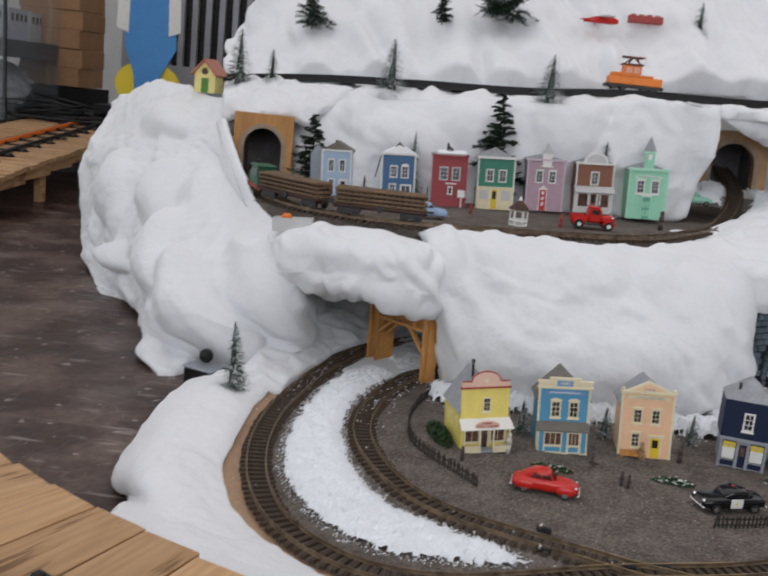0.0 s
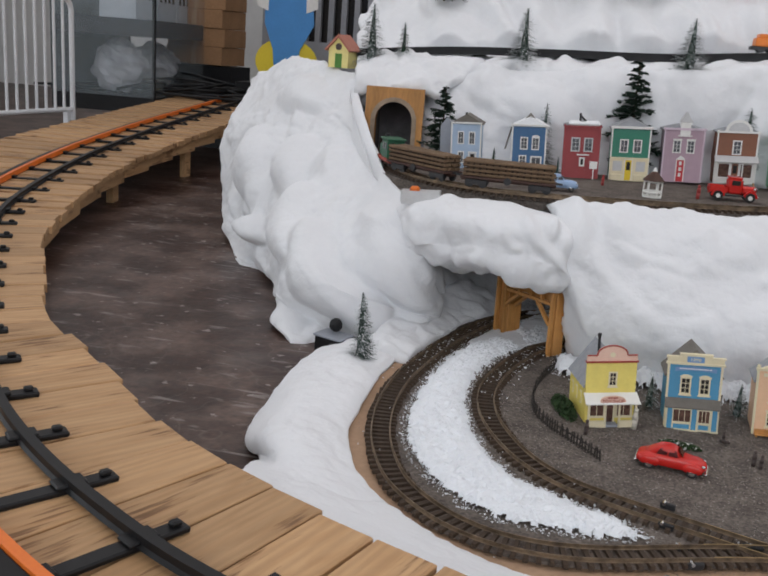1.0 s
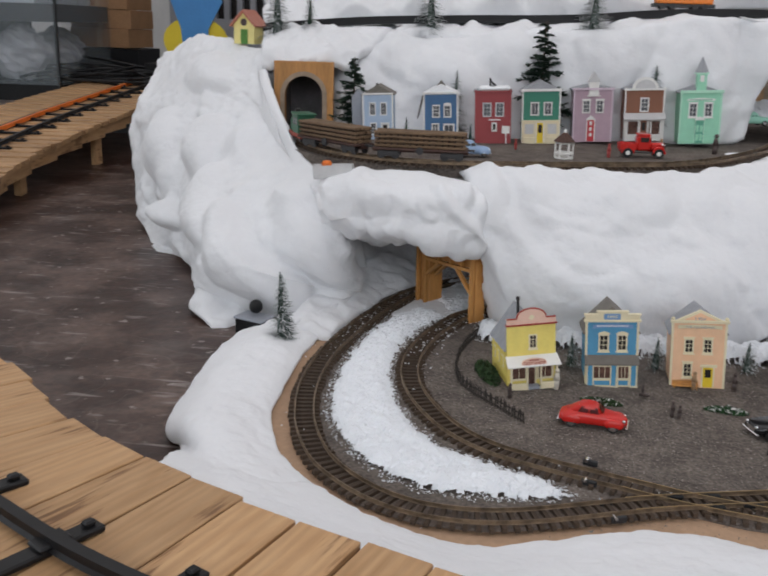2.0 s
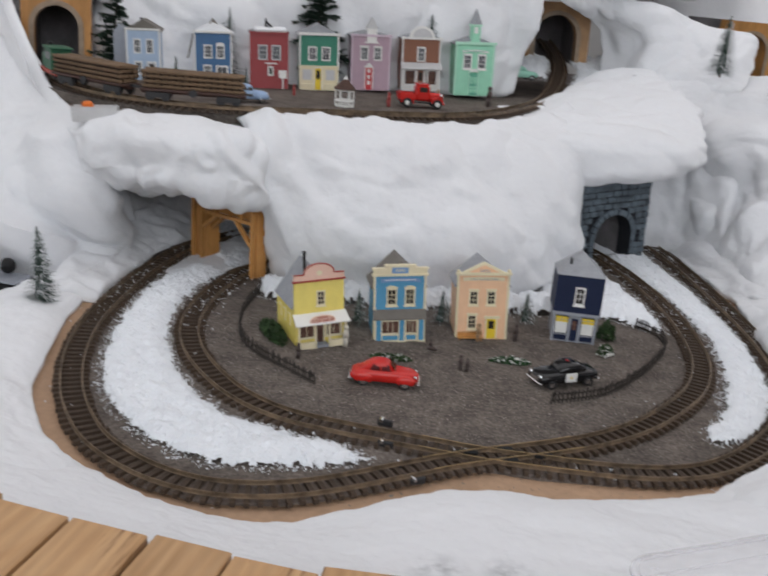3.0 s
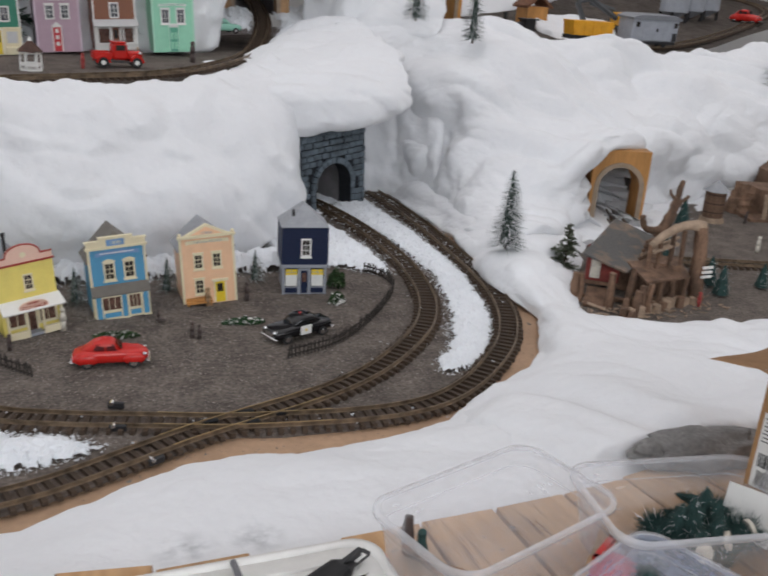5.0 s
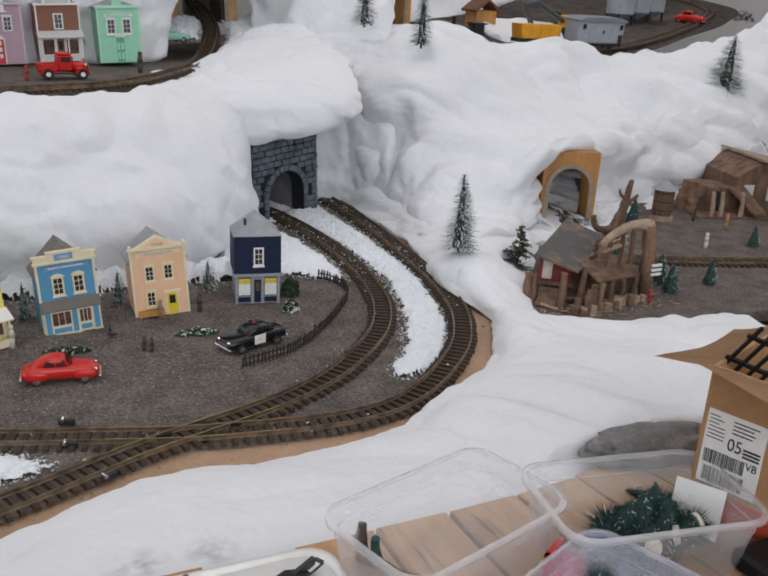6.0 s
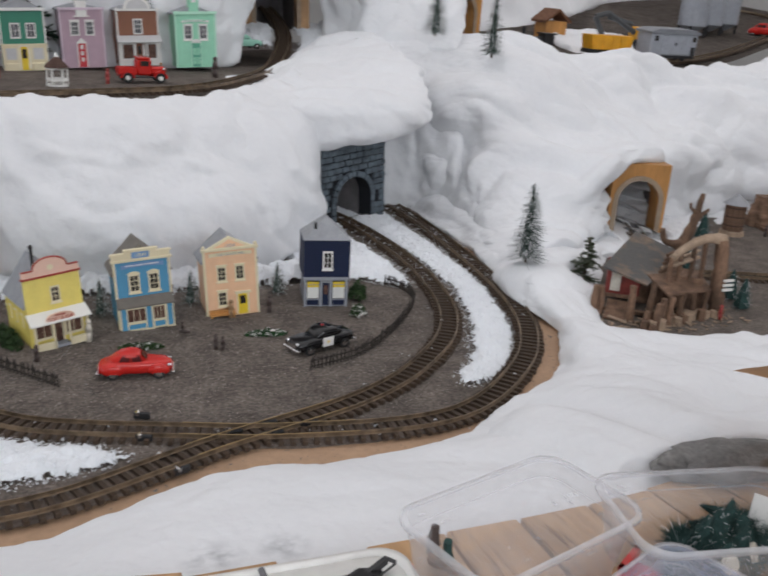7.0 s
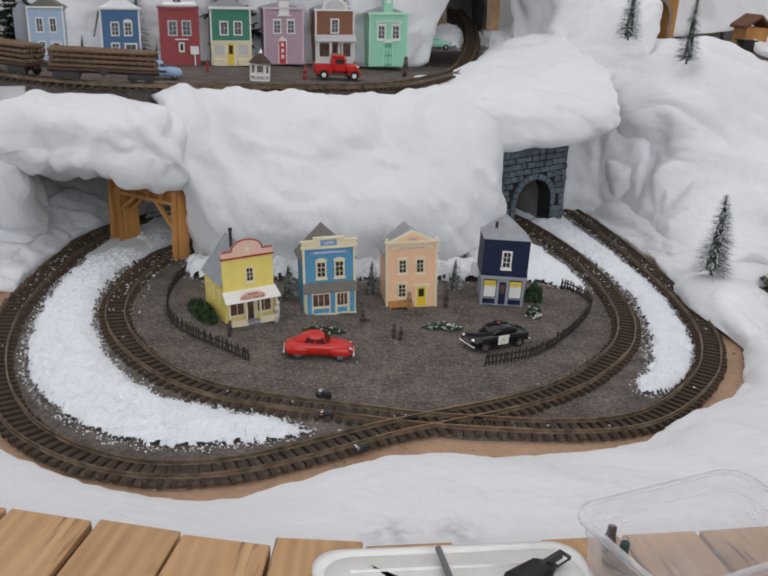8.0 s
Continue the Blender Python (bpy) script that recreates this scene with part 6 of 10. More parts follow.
def shrub(name, m, sx, sy, sz, label, leaf, n=420, dots=None, seed=0):
    rnd = random.Random(seed)
    root = empty(name, m, label, "shrub")
    bm, bf = bmesh.new(), bmesh.new()
    for i in range(n):
        a, u = rnd.uniform(0, 2 * math.pi), rnd.random() ** 0.5
        x, y = sx * u * math.cos(a), sy * u * math.sin(a)
        z = sz * math.sqrt(max(0, 1 - u * u)) * rnd.uniform(0.4, 1.1) * (0.8 + 0.4 * noise.noise(Vector((x * 60, y * 60, seed))))
        q = Euler([rnd.uniform(-1, 1) for _ in range(3)]).to_matrix() @ Matrix.Diagonal((0.006, 0.0035, 0.004))
        into = bf if dots and rnd.random() < 0.22 else bm
        into.faces.new([into.verts.new(Vector((x, y, z + 0.003)) + q @ Vector(c)) for c in ((-1, 0, 0), (0, -1, 0.3), (1, 0, 0), (0, 1, 0.3))])
    part("foliage", bm, leaf, root)
    if dots:
        part("blossom", bf, dots, root, "white flecks")
    else:
        bf.free()
    return root


shrub("shrub", pose(0.205, 1.915, 0, 0, 0, 108), 0.080, 0.026, 0.034, "low dark green hedge against the yellow shop", LEAF, 700, seed=1)
shrub("flower_bed", pose(0.495, 1.79, 0, 0, 0, -8), 0.052, 0.013, 0.014, "small flower bed with white flecks", LEAF, 360, WHITE, 2)
shrub("flower_bed", pose(0.80, 1.80, 0, 0, 0, -8), 0.052, 0.014, 0.014, "green flower bed with white blossom", BEDLEAF, 380, WHITE, 3)
shrub("shrub", pose(1.12, 1.99, 0), 0.025, 0.025, 0.062, "dark green shrub beside the navy house", LEAF, 420, seed=4)
shrub("shrub", pose(1.075, 1.87, 0), 0.022, 0.018, 0.034, "small dark shrub by the navy house", LEAF, 220, WHITE, 5)


# ---- fences ----
def picket_fence(ctrl, label, gap=0.0105, h=0.034):
    root = empty("picket_fence", Matrix(), label, "fence", "garden fences")
    n = int(spline([(*p, 0) for p in ctrl], 40)[1] / gap)
    line = spline([(*p, 0) for p in ctrl], n)[0]
    for i, p in enumerate(line):
        d = (line[min(i + 1, n - 1)] - line[max(i - 1, 0)]).normalized()
        hh = h * random.uniform(0.88, 1.08)
        bm = upright(bmesh.new(), [(-0.0022, 0), (0.0022, 0), (0.0022, hh * 0.86), (0, hh), (-0.0022, hh * 0.86)], -0.0008, 0.0008)
        o = part("picket", bm, FENCE, root)
        o.matrix_basis = Matrix.Translation(p) @ pose(0, 0, 0, random.uniform(-5, 5), random.uniform(-5, 5), math.degrees(math.atan2(d.y, d.x)))
    for z in (0.009, 0.023):
        part("fence_rail", sweep(bmesh.new(), line, [(-0.001, z - 0.0016), (0.001, z - 0.0016), (0.001, z + 0.0016), (-0.001, z + 0.0016)], 0.0015), FENCE, root)
    return root


FENCE = mat("dark_fence", (0.03, 0.024, 0.02), 0.8, 0.3, 60, fine=0.08)
picket_fence([(0.17, 2.24), (0.135, 2.12), (0.12, 2.0), (0.125, 1.88), (0.165, 1.79), (0.24, 1.70), (0.30, 1.63)], "dark picket fence curving round the yellow shop")
picket_fence([(1.25, 2.09), (1.285, 2.02), (1.27, 1.93), (1.20, 1.83), (1.10, 1.72), (0.98, 1.62), (0.84, 1.575)], "dark picket fence curving past the black car")


# ---- toy cars ----
def hull(bm, sections):
    """sections along x: (x, half width, z low, z high, roundness)."""
    last = None
    for x, w, z0, z1, r in sections:
        c, hh = (z0 + z1) / 2, (z1 - z0) / 2
        ring = []
        for k in range(16):
            a = 2 * math.pi * k / 16
            ca, sa = math.cos(a), math.sin(a)
            ring.append(bm.verts.new((x, w * math.copysign(abs(ca) ** r, ca), c + hh * math.copysign(abs(sa) ** r, sa))))
        if last:
            for k in range(16):
                bm.faces.new((last[k], last[(k + 1) % 16], ring[(k + 1) % 16], ring[k]))
        else:
            bm.faces.new(ring[::-1])
        last = ring
    bm.faces.new(last)
    return bm


def toy_car(m, label, colour, L=0.165, style="coupe", roof=None, door_panel=None, glass=None):
    glass = glass or GLASSDARK
    root = empty("toy_car", m, label, "toy car", "toy cars")
    s = L
    W = 0.19 * s
    bm = bmesh.new()
    if style == "coupe":
        hull(bm, [(-0.50, 0.6, 0.09, 0.17, 0.7), (-0.47, 0.82, 0.07, 0.22, 0.6), (-0.36, 0.95, 0.06, 0.27, 0.55), (-0.2, 1.0, 0.06, 0.29, 0.5), (0.05, 1.0, 0.06, 0.29, 0.5), (0.2, 0.94, 0.06, 0.285, 0.55), (0.36, 0.74, 0.07, 0.27, 0.6), (0.46, 0.55, 0.08, 0.24, 0.7), (0.50, 0.3, 0.1, 0.19, 0.8)])
        cab = [(-0.40, 0.45, 0.20, 0.25, 0.8), (-0.30, 0.66, 0.2, 0.33, 0.7), (-0.19, 0.75, 0.2, 0.405, 0.55), (-0.08, 0.77, 0.2, 0.425, 0.5), (0.02, 0.76, 0.2, 0.415, 0.5), (0.075, 0.73, 0.2, 0.37, 0.6), (0.13, 0.64, 0.22, 0.285, 0.8)]
    else:
        hull(bm, [(-0.50, 0.75, 0.09, 0.19, 0.6), (-0.47, 0.92, 0.07, 0.235, 0.5), (-0.3, 1.0, 0.06, 0.25, 0.45), (0, 1.0, 0.06, 0.255, 0.45), (0.28, 1.0, 0.06, 0.25, 0.45), (0.44, 0.96, 0.07, 0.23, 0.5), (0.50, 0.85, 0.09, 0.2, 0.6)])
        cab = [(-0.32, 0.6, 0.2, 0.25, 0.7), (-0.24, 0.78, 0.2, 0.33, 0.6), (-0.14, 0.82, 0.2, 0.375, 0.5), (0.02, 0.83, 0.2, 0.38, 0.5), (0.1, 0.8, 0.2, 0.35, 0.6), (0.19, 0.72, 0.2, 0.25, 0.7)]
    for v in bm.verts:
        v.co = Vector((v.co.x * s, v.co.y * W, v.co.z * s))
    body = part("body", bm, colour, root, smooth=True)
    bm = hull(bmesh.new(), cab)
    for v in bm.verts:
        v.co = Vector((v.co.x * s, v.co.y * W, v.co.z * s))
    cabin = part("cabin", bm, roof or colour, root, smooth=True)
    # glass bands set into the cabin
    for side in (-1, 1):
        for x0, x1, t0, t1 in ((-0.22, -0.07, -0.17, -0.07), (-0.05, 0.09, -0.05, 0.055)):
            bm = bmesh.new()
            zb, zt = (0.285, 0.385) if style == "coupe" else (0.265, 0.345)
            q = [(x0, zb), (x1, zb), (t1, zt), (t0, zt)]
            vs = [bm.verts.new((x * s, side * (W * (0.835 if z < 0.3 else 0.70)), z * s)) for x, z in q]
            bm.faces.new(vs)
            bmesh.ops.solidify(bm, geom=bm.faces[:], thickness=0.0012)
            part("side_window", bm, glass, cabin)
    for x0, x1 in (((0.155, 0.075)), ((-0.30, -0.215))):
        bm = bmesh.new()
        zb, zt = (0.29, 0.385) if style == "coupe" else (0.265, 0.35)
        vs = [bm.verts.new(p) for p in ((x0 * s, -W * 0.6, zb * s), (x0 * s, W * 0.6, zb * s), (x1 * s, W * 0.5, zt * s), (x1 * s, -W * 0.5, zt * s))]
        bm.faces.new(vs)
        bmesh.ops.solidify(bm, geom=bm.faces[:], thickness=0.0015)
        part("windscreen", bm, glass, cabin)
    for side in (-1, 1):
        for x, big in ((0.31, 1.0), (-0.30, 1.05)):
            if style == "coupe":
                bm = ball(bmesh.new(), (x * s * 1.0, side * W * 0.86, 0.14 * s), 0.115 * s * big, (1.35, 0.42, 0.85), 14, 9)
                part("fender", bm, colour, root, smooth=True)
            wl = part("wheel", tube(bmesh.new(), (x * s, side * W * 0.80, 0.075 * s), (x * s, side * W * 1.07, 0.075 * s), 0.076 * s, sides=14), RUBBER, root)
            part("hubcap", tube(bmesh.new(), (x * s, side * W * 1.07, 0.075 * s), (x * s, side * W * 1.09, 0.075 * s), 0.045 * s, 0.03 * s, 12), CHROME, wl, "chrome hubcap")
        part("headlight", ball(bmesh.new(), (0.45 * s if style == "coupe" else 0.49 * s, side * W * 0.62, 0.2 * s), 0.028 * s), CHROME, root, "chrome headlight")
    for x in (0.5, -0.5):
        part("bumper", boxes((x * s - 0.003, -W * 0.95, 0.075 * s, x * s + 0.003, W * 0.95, 0.11 * s), bevel=0.0012), CHROME, root, "chrome bumper")
    if door_panel:
        for side in (-1, 1):
            part("door_panel", boxes((-0.10 * s, side * W * 0.985 - 0.001, 0.09 * s, 0.09 * s, side * W * 0.985 + 0.001, 0.245 * s), bevel=0.0006), door_panel, root, "white door panel")
            part("door_badge", tube(bmesh.new(), (0, side * W * 0.99, 0.17 * s), (0, side * (W * 0.99 + 0.0016), 0.17 * s), 0.02 * s, sides=6), YELLOWDOOR, root, "gold badge shape")
        part("roof_lamp", ball(bmesh.new(), (-0.02 * s, 0, 0.385 * s), 0.02 * s), REDDOOR, root)
        part("grille", boxes((0.495 * s, -W * 0.5, 0.12 * s, 0.508 * s, W * 0.5, 0.19 * s)), CHROME, root)
    return root


CARRED = mat("red_car_paint", (0.55, 0.02, 0.015), 0.25, 0.04, 10, fine=0.0)
CARBLACK = mat("black_car_paint", (0.008, 0.008, 0.009), 0.12, 0.04, 10, fine=0.0)
CARBLUE = mat("pale_blue_car_paint", (0.32, 0.45, 0.66), 0.3, 0.04, 10, fine=0.0)
CARMINT = mat("mint_car_paint", (0.30, 0.58, 0.46), 0.3, 0.04, 10, fine=0.0)
toy_car(pose(0.462, 1.655, 0.003, 0, 0, -10) @ Matrix.Diagonal((1, 1, 0.86, 1)), "red toy coupe with chrome bumpers parked on gravel", CARRED, 0.158, glass=mat("red_tinted_window", (0.14, 0.012, 0.012), 0.2, 0.1, 20))
toy_car(pose(0.905, 1.695, 0.003, 0, 0, 197) @ Matrix.Diagonal((1, 1, 0.88, 1)), "black and white toy patrol car parked by the fence", CARBLACK, 0.168, "sedan", CARBLACK, WHITE)


def toy_pickup(m, label):
    """A vintage pickup: narrow hood, cab, open bed, swept fenders."""
    root = empty("toy_pickup", m, label, "toy car")
    part("hood", boxes((0.02, -0.018, 0.024, 0.066, 0.018, 0.048), bevel=0.006), CARRED, root)
    part("grille", boxes((0.066, -0.014, 0.022, 0.069, 0.014, 0.046), bevel=0.001), CHROME, root)
    part("cab", boxes((-0.022, -0.025, 0.022, 0.022, 0.025, 0.070), bevel=0.006), CARRED, root)
    part("cab_roof", boxes((-0.022, -0.024, 0.070, 0.020, 0.024, 0.075), bevel=0.002), CARRED, root)
    part("windscreen", boxes((0.022, -0.018, 0.050, 0.0232, 0.018, 0.065)), GLASSDARK, root)
    for s in (-1, 1):
        part("side_window", boxes((-0.012, s * 0.0254 - 0.0006, 0.050, 0.014, s * 0.0254 + 0.0006, 0.065)), GLASSDARK, root)
        part("bed_side", boxes((-0.074, s * 0.026 - 0.002, 0.024, -0.023, s * 0.026 + 0.002, 0.044), bevel=0.001), CARRED, root)
        part("running_board", boxes((-0.03, s * 0.030 - 0.005, 0.016, 0.03, s * 0.030 + 0.005, 0.020)), DARKIRON, root)
        part("headlight", ball(bmesh.new(), (0.058, s * 0.024, 0.042), 0.005), CHROME, root)
        for x in (0.048, -0.050):
            w = part("wheel", tube(bmesh.new(), (x, s * 0.022, 0.015), (x, s * 0.032, 0.015), 0.015, sides=16), RUBBER, root)
            part("hubcap", tube(bmesh.new(), (x, s * 0.032, 0.015), (x, s * 0.0335, 0.015), 0.007, sides=12), WHITE, w)
            part("fender", upright(bmesh.new(), [(x + 0.021 * math.cos(a), 0.015 + 0.021 * math.sin(a)) for a in [math.pi * k / 10 for k in range(11)]] + [(x + 0.016 * math.cos(a), 0.015 + 0.016 * math.sin(a)) for a in [math.pi * k / 10 for k in range(10, -1, -1)]], s * 0.027 - 0.007, s * 0.027 + 0.007), CARRED, root)
    part("bed_floor", boxes((-0.074, -0.026, 0.022, -0.022, 0.026, 0.026)), DARKIRON, root)
    part("tailgate", boxes((-0.076, -0.026, 0.024, -0.073, 0.026, 0.044)), CARRED, root)
    part("bumper", boxes((0.070, -0.026, 0.014, 0.073, 0.026, 0.020), bevel=0.001), CHROME, root)
    return root


toy_pickup(pose(0.69, 2.93, tz(0, 2.93) + 0.002, 0, 0, 3) @ Matrix.Scale(1.1, 4), "red vintage toy pickup on the upper terrace")
toy_car(pose(0.095, 2.72, tz(0, 2.72) + 0.003, 0, 0, 10), "pale blue toy car beside the log train", CARBLUE, 0.13)
toy_car(pose(1.20, 3.55, tz(0, 3.55) + 0.003, 0, 0, 15), "mint green toy car near the tunnel", CARMINT, 0.155, "sedan")


# ---- tunnel portals ----
def arch_portal(name, m, label, w, h, d, ow, spring, material, ring, stones=None):
    """A slab with a round-headed opening through it."""
    root = empty(name, m, label, "tunnel portal")
    n = 14
    inner = [(ow / 2, 0)] + [(ow / 2 * math.cos(a), spring + ow / 2 * math.sin(a)) for a in [math.pi * k / n for k in range(n + 1)]] + [(-ow / 2, 0)]
    outer = [(w / 2, 0), (w / 2, h), (-w / 2, h), (-w / 2, 0)]
    bm = bmesh.new()
    for y in (0, d):
        # faces between the opening and the outline, in two halves
        for sgn in (1, -1):
            half = [p for p in inner if p[0] * sgn >= -1e-6]
            half = half if sgn > 0 else half[::-1]
            poly = half + [(0, h), (sgn * w / 2, h), (sgn * w / 2, 0)]
            vs = [bm.verts.new((x, y, z)) for x, z in poly]
            bm.faces.new(vs if (sgn > 0) == (y > 0) else vs[::-1])
    for pts in (inner, outer[::-1]):
        a = [bm.verts.new((x, 0, z)) for x, z in pts]
        b = [bm.verts.new((x, d, z)) for x, z in pts]
        for i in range(len(pts) - 1):
            bm.faces.new((a[i], a[i + 1], b[i + 1], b[i]))
    bmesh.ops.remove_doubles(bm, verts=bm.verts[:], dist=1e-5)
    bmesh.ops.recalc_face_normals(bm, faces=bm.faces[:])
    part("slab", bm, material, root)
    bm = bmesh.new()
    t = 0.018
    for i in range(len(inner) - 1):
        (xa, za), (xb, zb) = inner[i], inner[i + 1]
        ca, cb = Vector((xa, za - min(za, spring))), Vector((xb, zb - min(zb, spring)))
        oa = ca.normalized() * t if ca.length > 1e-6 else Vector((t, 0))
        ob_ = cb.normalized() * t if cb.length > 1e-6 else Vector((t, 0))
        q = [(xa, za), (xb, zb), (xb + ob_.x, zb + ob_.y), (xa + oa.x, za + oa.y)]
        lo = [bm.verts.new((x, -0.006, z)) for x, z in q]
        hi = [bm.verts.new((x, 0.0, z)) for x, z in q]
        bm.faces.new(lo)
        for k in range(4):
            bm.faces.new((lo[k], hi[k], hi[(k + 1) % 4], lo[(k + 1) % 4]))
    bmesh.ops.remove_doubles(bm, verts=bm.verts[:], dist=1e-5)
    part("arch_ring", bm, ring, root)
    return root, inner


TANWOOD = mat("tan_portal_board", (0.45, 0.27, 0.14), 0.75, 0.2, 14, 0.0006, 70, fine=0.08)
RINGGREY = mat("grey_arch", (0.33, 0.25, 0.18), 0.75, 0.15, 30, fine=0.06)
STONE = mat("dark_blue_stone", (0.11, 0.138, 0.162), 0.8, 0.4, 30, 0.0015, 120, fine=0.1)
STONEJ = mat("dark_joint", (0.012, 0.014, 0.018), 0.9, 0.2, 30, fine=0.05)
# Grey that puts the shade of the snowy tunnel insides into the colour.
TUNNEL = mat("tunnel_shade_grey", (0.19, 0.18, 0.185), 0.9, 0.3, 10, fine=0.05)

p1, _ = arch_portal("tunnel_portal", pose(-0.605, 3.2, TZ, 0, 0, 8), "stained wooden tunnel portal half buried in batting", 0.235, 0.275, 0.06, 0.15, 0.145, WOODP, RINGGREY)
p2, _ = arch_portal("tunnel_portal", pose(1.425, 3.82, 0.612, 0, -3, -8), "tan board tunnel portal with a grey arch", 0.30, 0.262, 0.08, 0.185, 0.115, TANWOOD, RINGGREY)
p3, _ = arch_portal("tunnel_portal", pose(2.435, 2.425, 0.0, 0, 0, -22), "orange-brown wooden tunnel portal at the foot of the hill", 0.215, 0.275, 0.10, 0.155, 0.135, WOODP, RINGGREY)
for p in (p1, p2, p3):
    for sx in (1,):
        bm = boxes((-0.10, 0.38, -0.01, 0.10, 0.40, 0.245), (-0.10, 0.07, -0.01, -0.09, 0.38, 0.245), (0.09, 0.07, -0.01, 0.10, 0.38, 0.245), (-0.10, 0.07, 0.245, 0.10, 0.40, 0.252))
        part("lining", bm, TUNNEL, p, "grey lining added for the shade inside the tunnel")

# stone portal, stone by stone
PW, PH, OW, SP = 0.31, 0.292, 0.165, 0.10
g, inner = arch_portal("stone_portal", pose(1.415, 2.765, -0.006, 0, -4, 20), "dark blue-grey stone tunnel portal beside the tracks", PW, PH, 0.06, OW, SP, STONEJ, STONEJ)
course, z = 0, 0.003
while z < PH - 0.012:
    hh = 0.0225
    x = -PW / 2 + 0.002 - (0.018 if course % 2 else 0)
    while x < PW / 2 - 0.002:
        ww = random.uniform(0.026, 0.044)
        x0, x1 = max(x, -PW / 2), min(x + ww - 0.0032, PW / 2)
        zc = z + hh / 2
        far = [abs(px) < OW / 2 + 0.020 and (zc < SP or math.hypot(px, zc - SP) < OW / 2 + 0.022) for px in (x0, x1, (x0 + x1) / 2)]
        if x1 - x0 > 0.008 and not any(far):
            part("stone", boxes((x0, -random.uniform(0.005, 0.012), z, x1, 0.0, z + hh - 0.0032), bevel=0.003), STONE, g)
        x += ww
    z += hh
    course += 1
for k in range(13):
    a0, a1 = math.pi * k / 13 + 0.02, math.pi * (k + 1) / 13 - 0.02
    r0, r1 = OW / 2 + 0.001, OW / 2 + 0.021
    poly = [(r0 * math.cos(a0), SP + r0 * math.sin(a0)), (r1 * math.cos(a0), SP + r1 * math.sin(a0)), (r1 * math.cos(a1), SP + r1 * math.sin(a1)), (r0 * math.cos(a1), SP + r0 * math.sin(a1))]
    part("arch_stone", upright(bmesh.new(), poly[::-1], -random.uniform(0.009, 0.012), 0.0), STONE, g)
for sx in (-1, 1):
    for k in range(4):
        x0, x1 = sorted((sx * (OW / 2 + 0.001), sx * (OW / 2 + 0.021)))
        part("jamb_stone", boxes((x0, -random.uniform(0.008, 0.012), 0.004 + k * 0.0245, x1, 0.0, 0.0255 + k * 0.0245), bevel=0.002), STONE, g)
    for k in range(12):
        x0, x1 = sorted((sx * PW / 2, sx * (PW / 2 + random.uniform(0.003, 0.007))))
        part("stone", boxes((x0, 0.004, 0.004 + k * 0.0235, x1, 0.056, 0.0235 + k * 0.0235), bevel=0.0015), STONE, g)
for k in range(8):
    x0 = -PW / 2 + 0.004 + k * 0.0385
    part("coping_stone", boxes((x0, -0.010, PH, x0 + 0.034, 0.062, PH + random.uniform(0.006, 0.012)), bevel=0.002), STONE, g)

# Added lining that keeps light off the wall behind the arch.
ring_ = [(OW / 2 + 0.004, 0.0)] + [((OW / 2 + 0.004) * math.cos(a), SP + (OW / 2 + 0.004) * math.sin(a)) for a in [math.pi * k / 14 for k in range(15)]] + [(-OW / 2 - 0.004, 0.0)]
outer_ = [(x * 1.12, z * 1.05) for x, z in ring_]
part("lining", upright(bmesh.new(), ring_ + outer_[::-1], 0.061, 0.26), TUNNEL, g, "grey lining added for the shade inside the tunnel")

# timber portal over the inner loop
tp = empty("timber_portal", pose(0.067, 2.431, -0.002, 0, -2, -45), "stained timber tunnel portal with diagonal braces", "tunnel portal")
HW, H2 = 0.108, 0.213


def beam(name, a, b, t=0.008, y=-0.006, depth=0.012):
    """A squared timber between two points (x, z) of the portal's front."""
    d = (Vector(b) - Vector(a)).normalized() * 0.5 * t
    q = Vector((-d.y, d.x))
    poly = [Vector(a) + q, Vector(a) - q, Vector(b) - q, Vector(b) + q]
    return part(name, upright(bmesh.new(), [(p.x, p.y) for p in poly], y - depth, y), WOODP, tp)


part("side_wall", boxes((-HW - 0.050, 0.0, 0, -HW, 0.058, H2 - 0.004), bevel=0.002), WOODP, tp)
part("side_wall", boxes((HW, 0.0, 0, HW + 0.012, 0.040, H2 - 0.004), bevel=0.002), WOODP, tp)
part("buttress", boxes((-HW - 0.062, 0.004, 0, -HW - 0.051, 0.05, 0.062), bevel=0.002), WOODP, tp, "pale sawn block")
part("roof_board", boxes((-HW - 0.055, -0.002, H2 - 0.003, HW + 0.022, 0.06, H2 + 0.004), bevel=0.002), WOODP, tp)
part("head_board", boxes((-HW + 0.001, 0.001, H2 - 0.040, HW - 0.001, 0.008, H2 - 0.004)), WOODP, tp)
for x in (-HW - 0.044, -HW - 0.004, HW + 0.004):
    beam("post", (x, 0.0), (x, H2 - 0.004), 0.010)
beam("top_plate", (-HW - 0.052, H2 - 0.004), (HW + 0.016, H2 - 0.004), 0.009, -0.003)
beam("rail", (-HW, H2 - 0.044), (HW, H2 - 0.044), 0.010, -0.004)
for x in (-HW * 0.45, HW * 0.08, HW * 0.55):
    beam("stud", (x, H2 - 0.040), (x, H2 - 0.008), 0.009, -0.003)
beam("brace", (-HW + 0.002, H2 - 0.094), (-HW + 0.062, H2 - 0.048), 0.009)
beam("brace", (HW - 0.002, H2 - 0.112), (HW - 0.066, H2 - 0.048), 0.010)
o = beam("brace", (-HW + 0.008, H2 - 0.100), (-HW + 0.066, H2 - 0.052), 0.008)
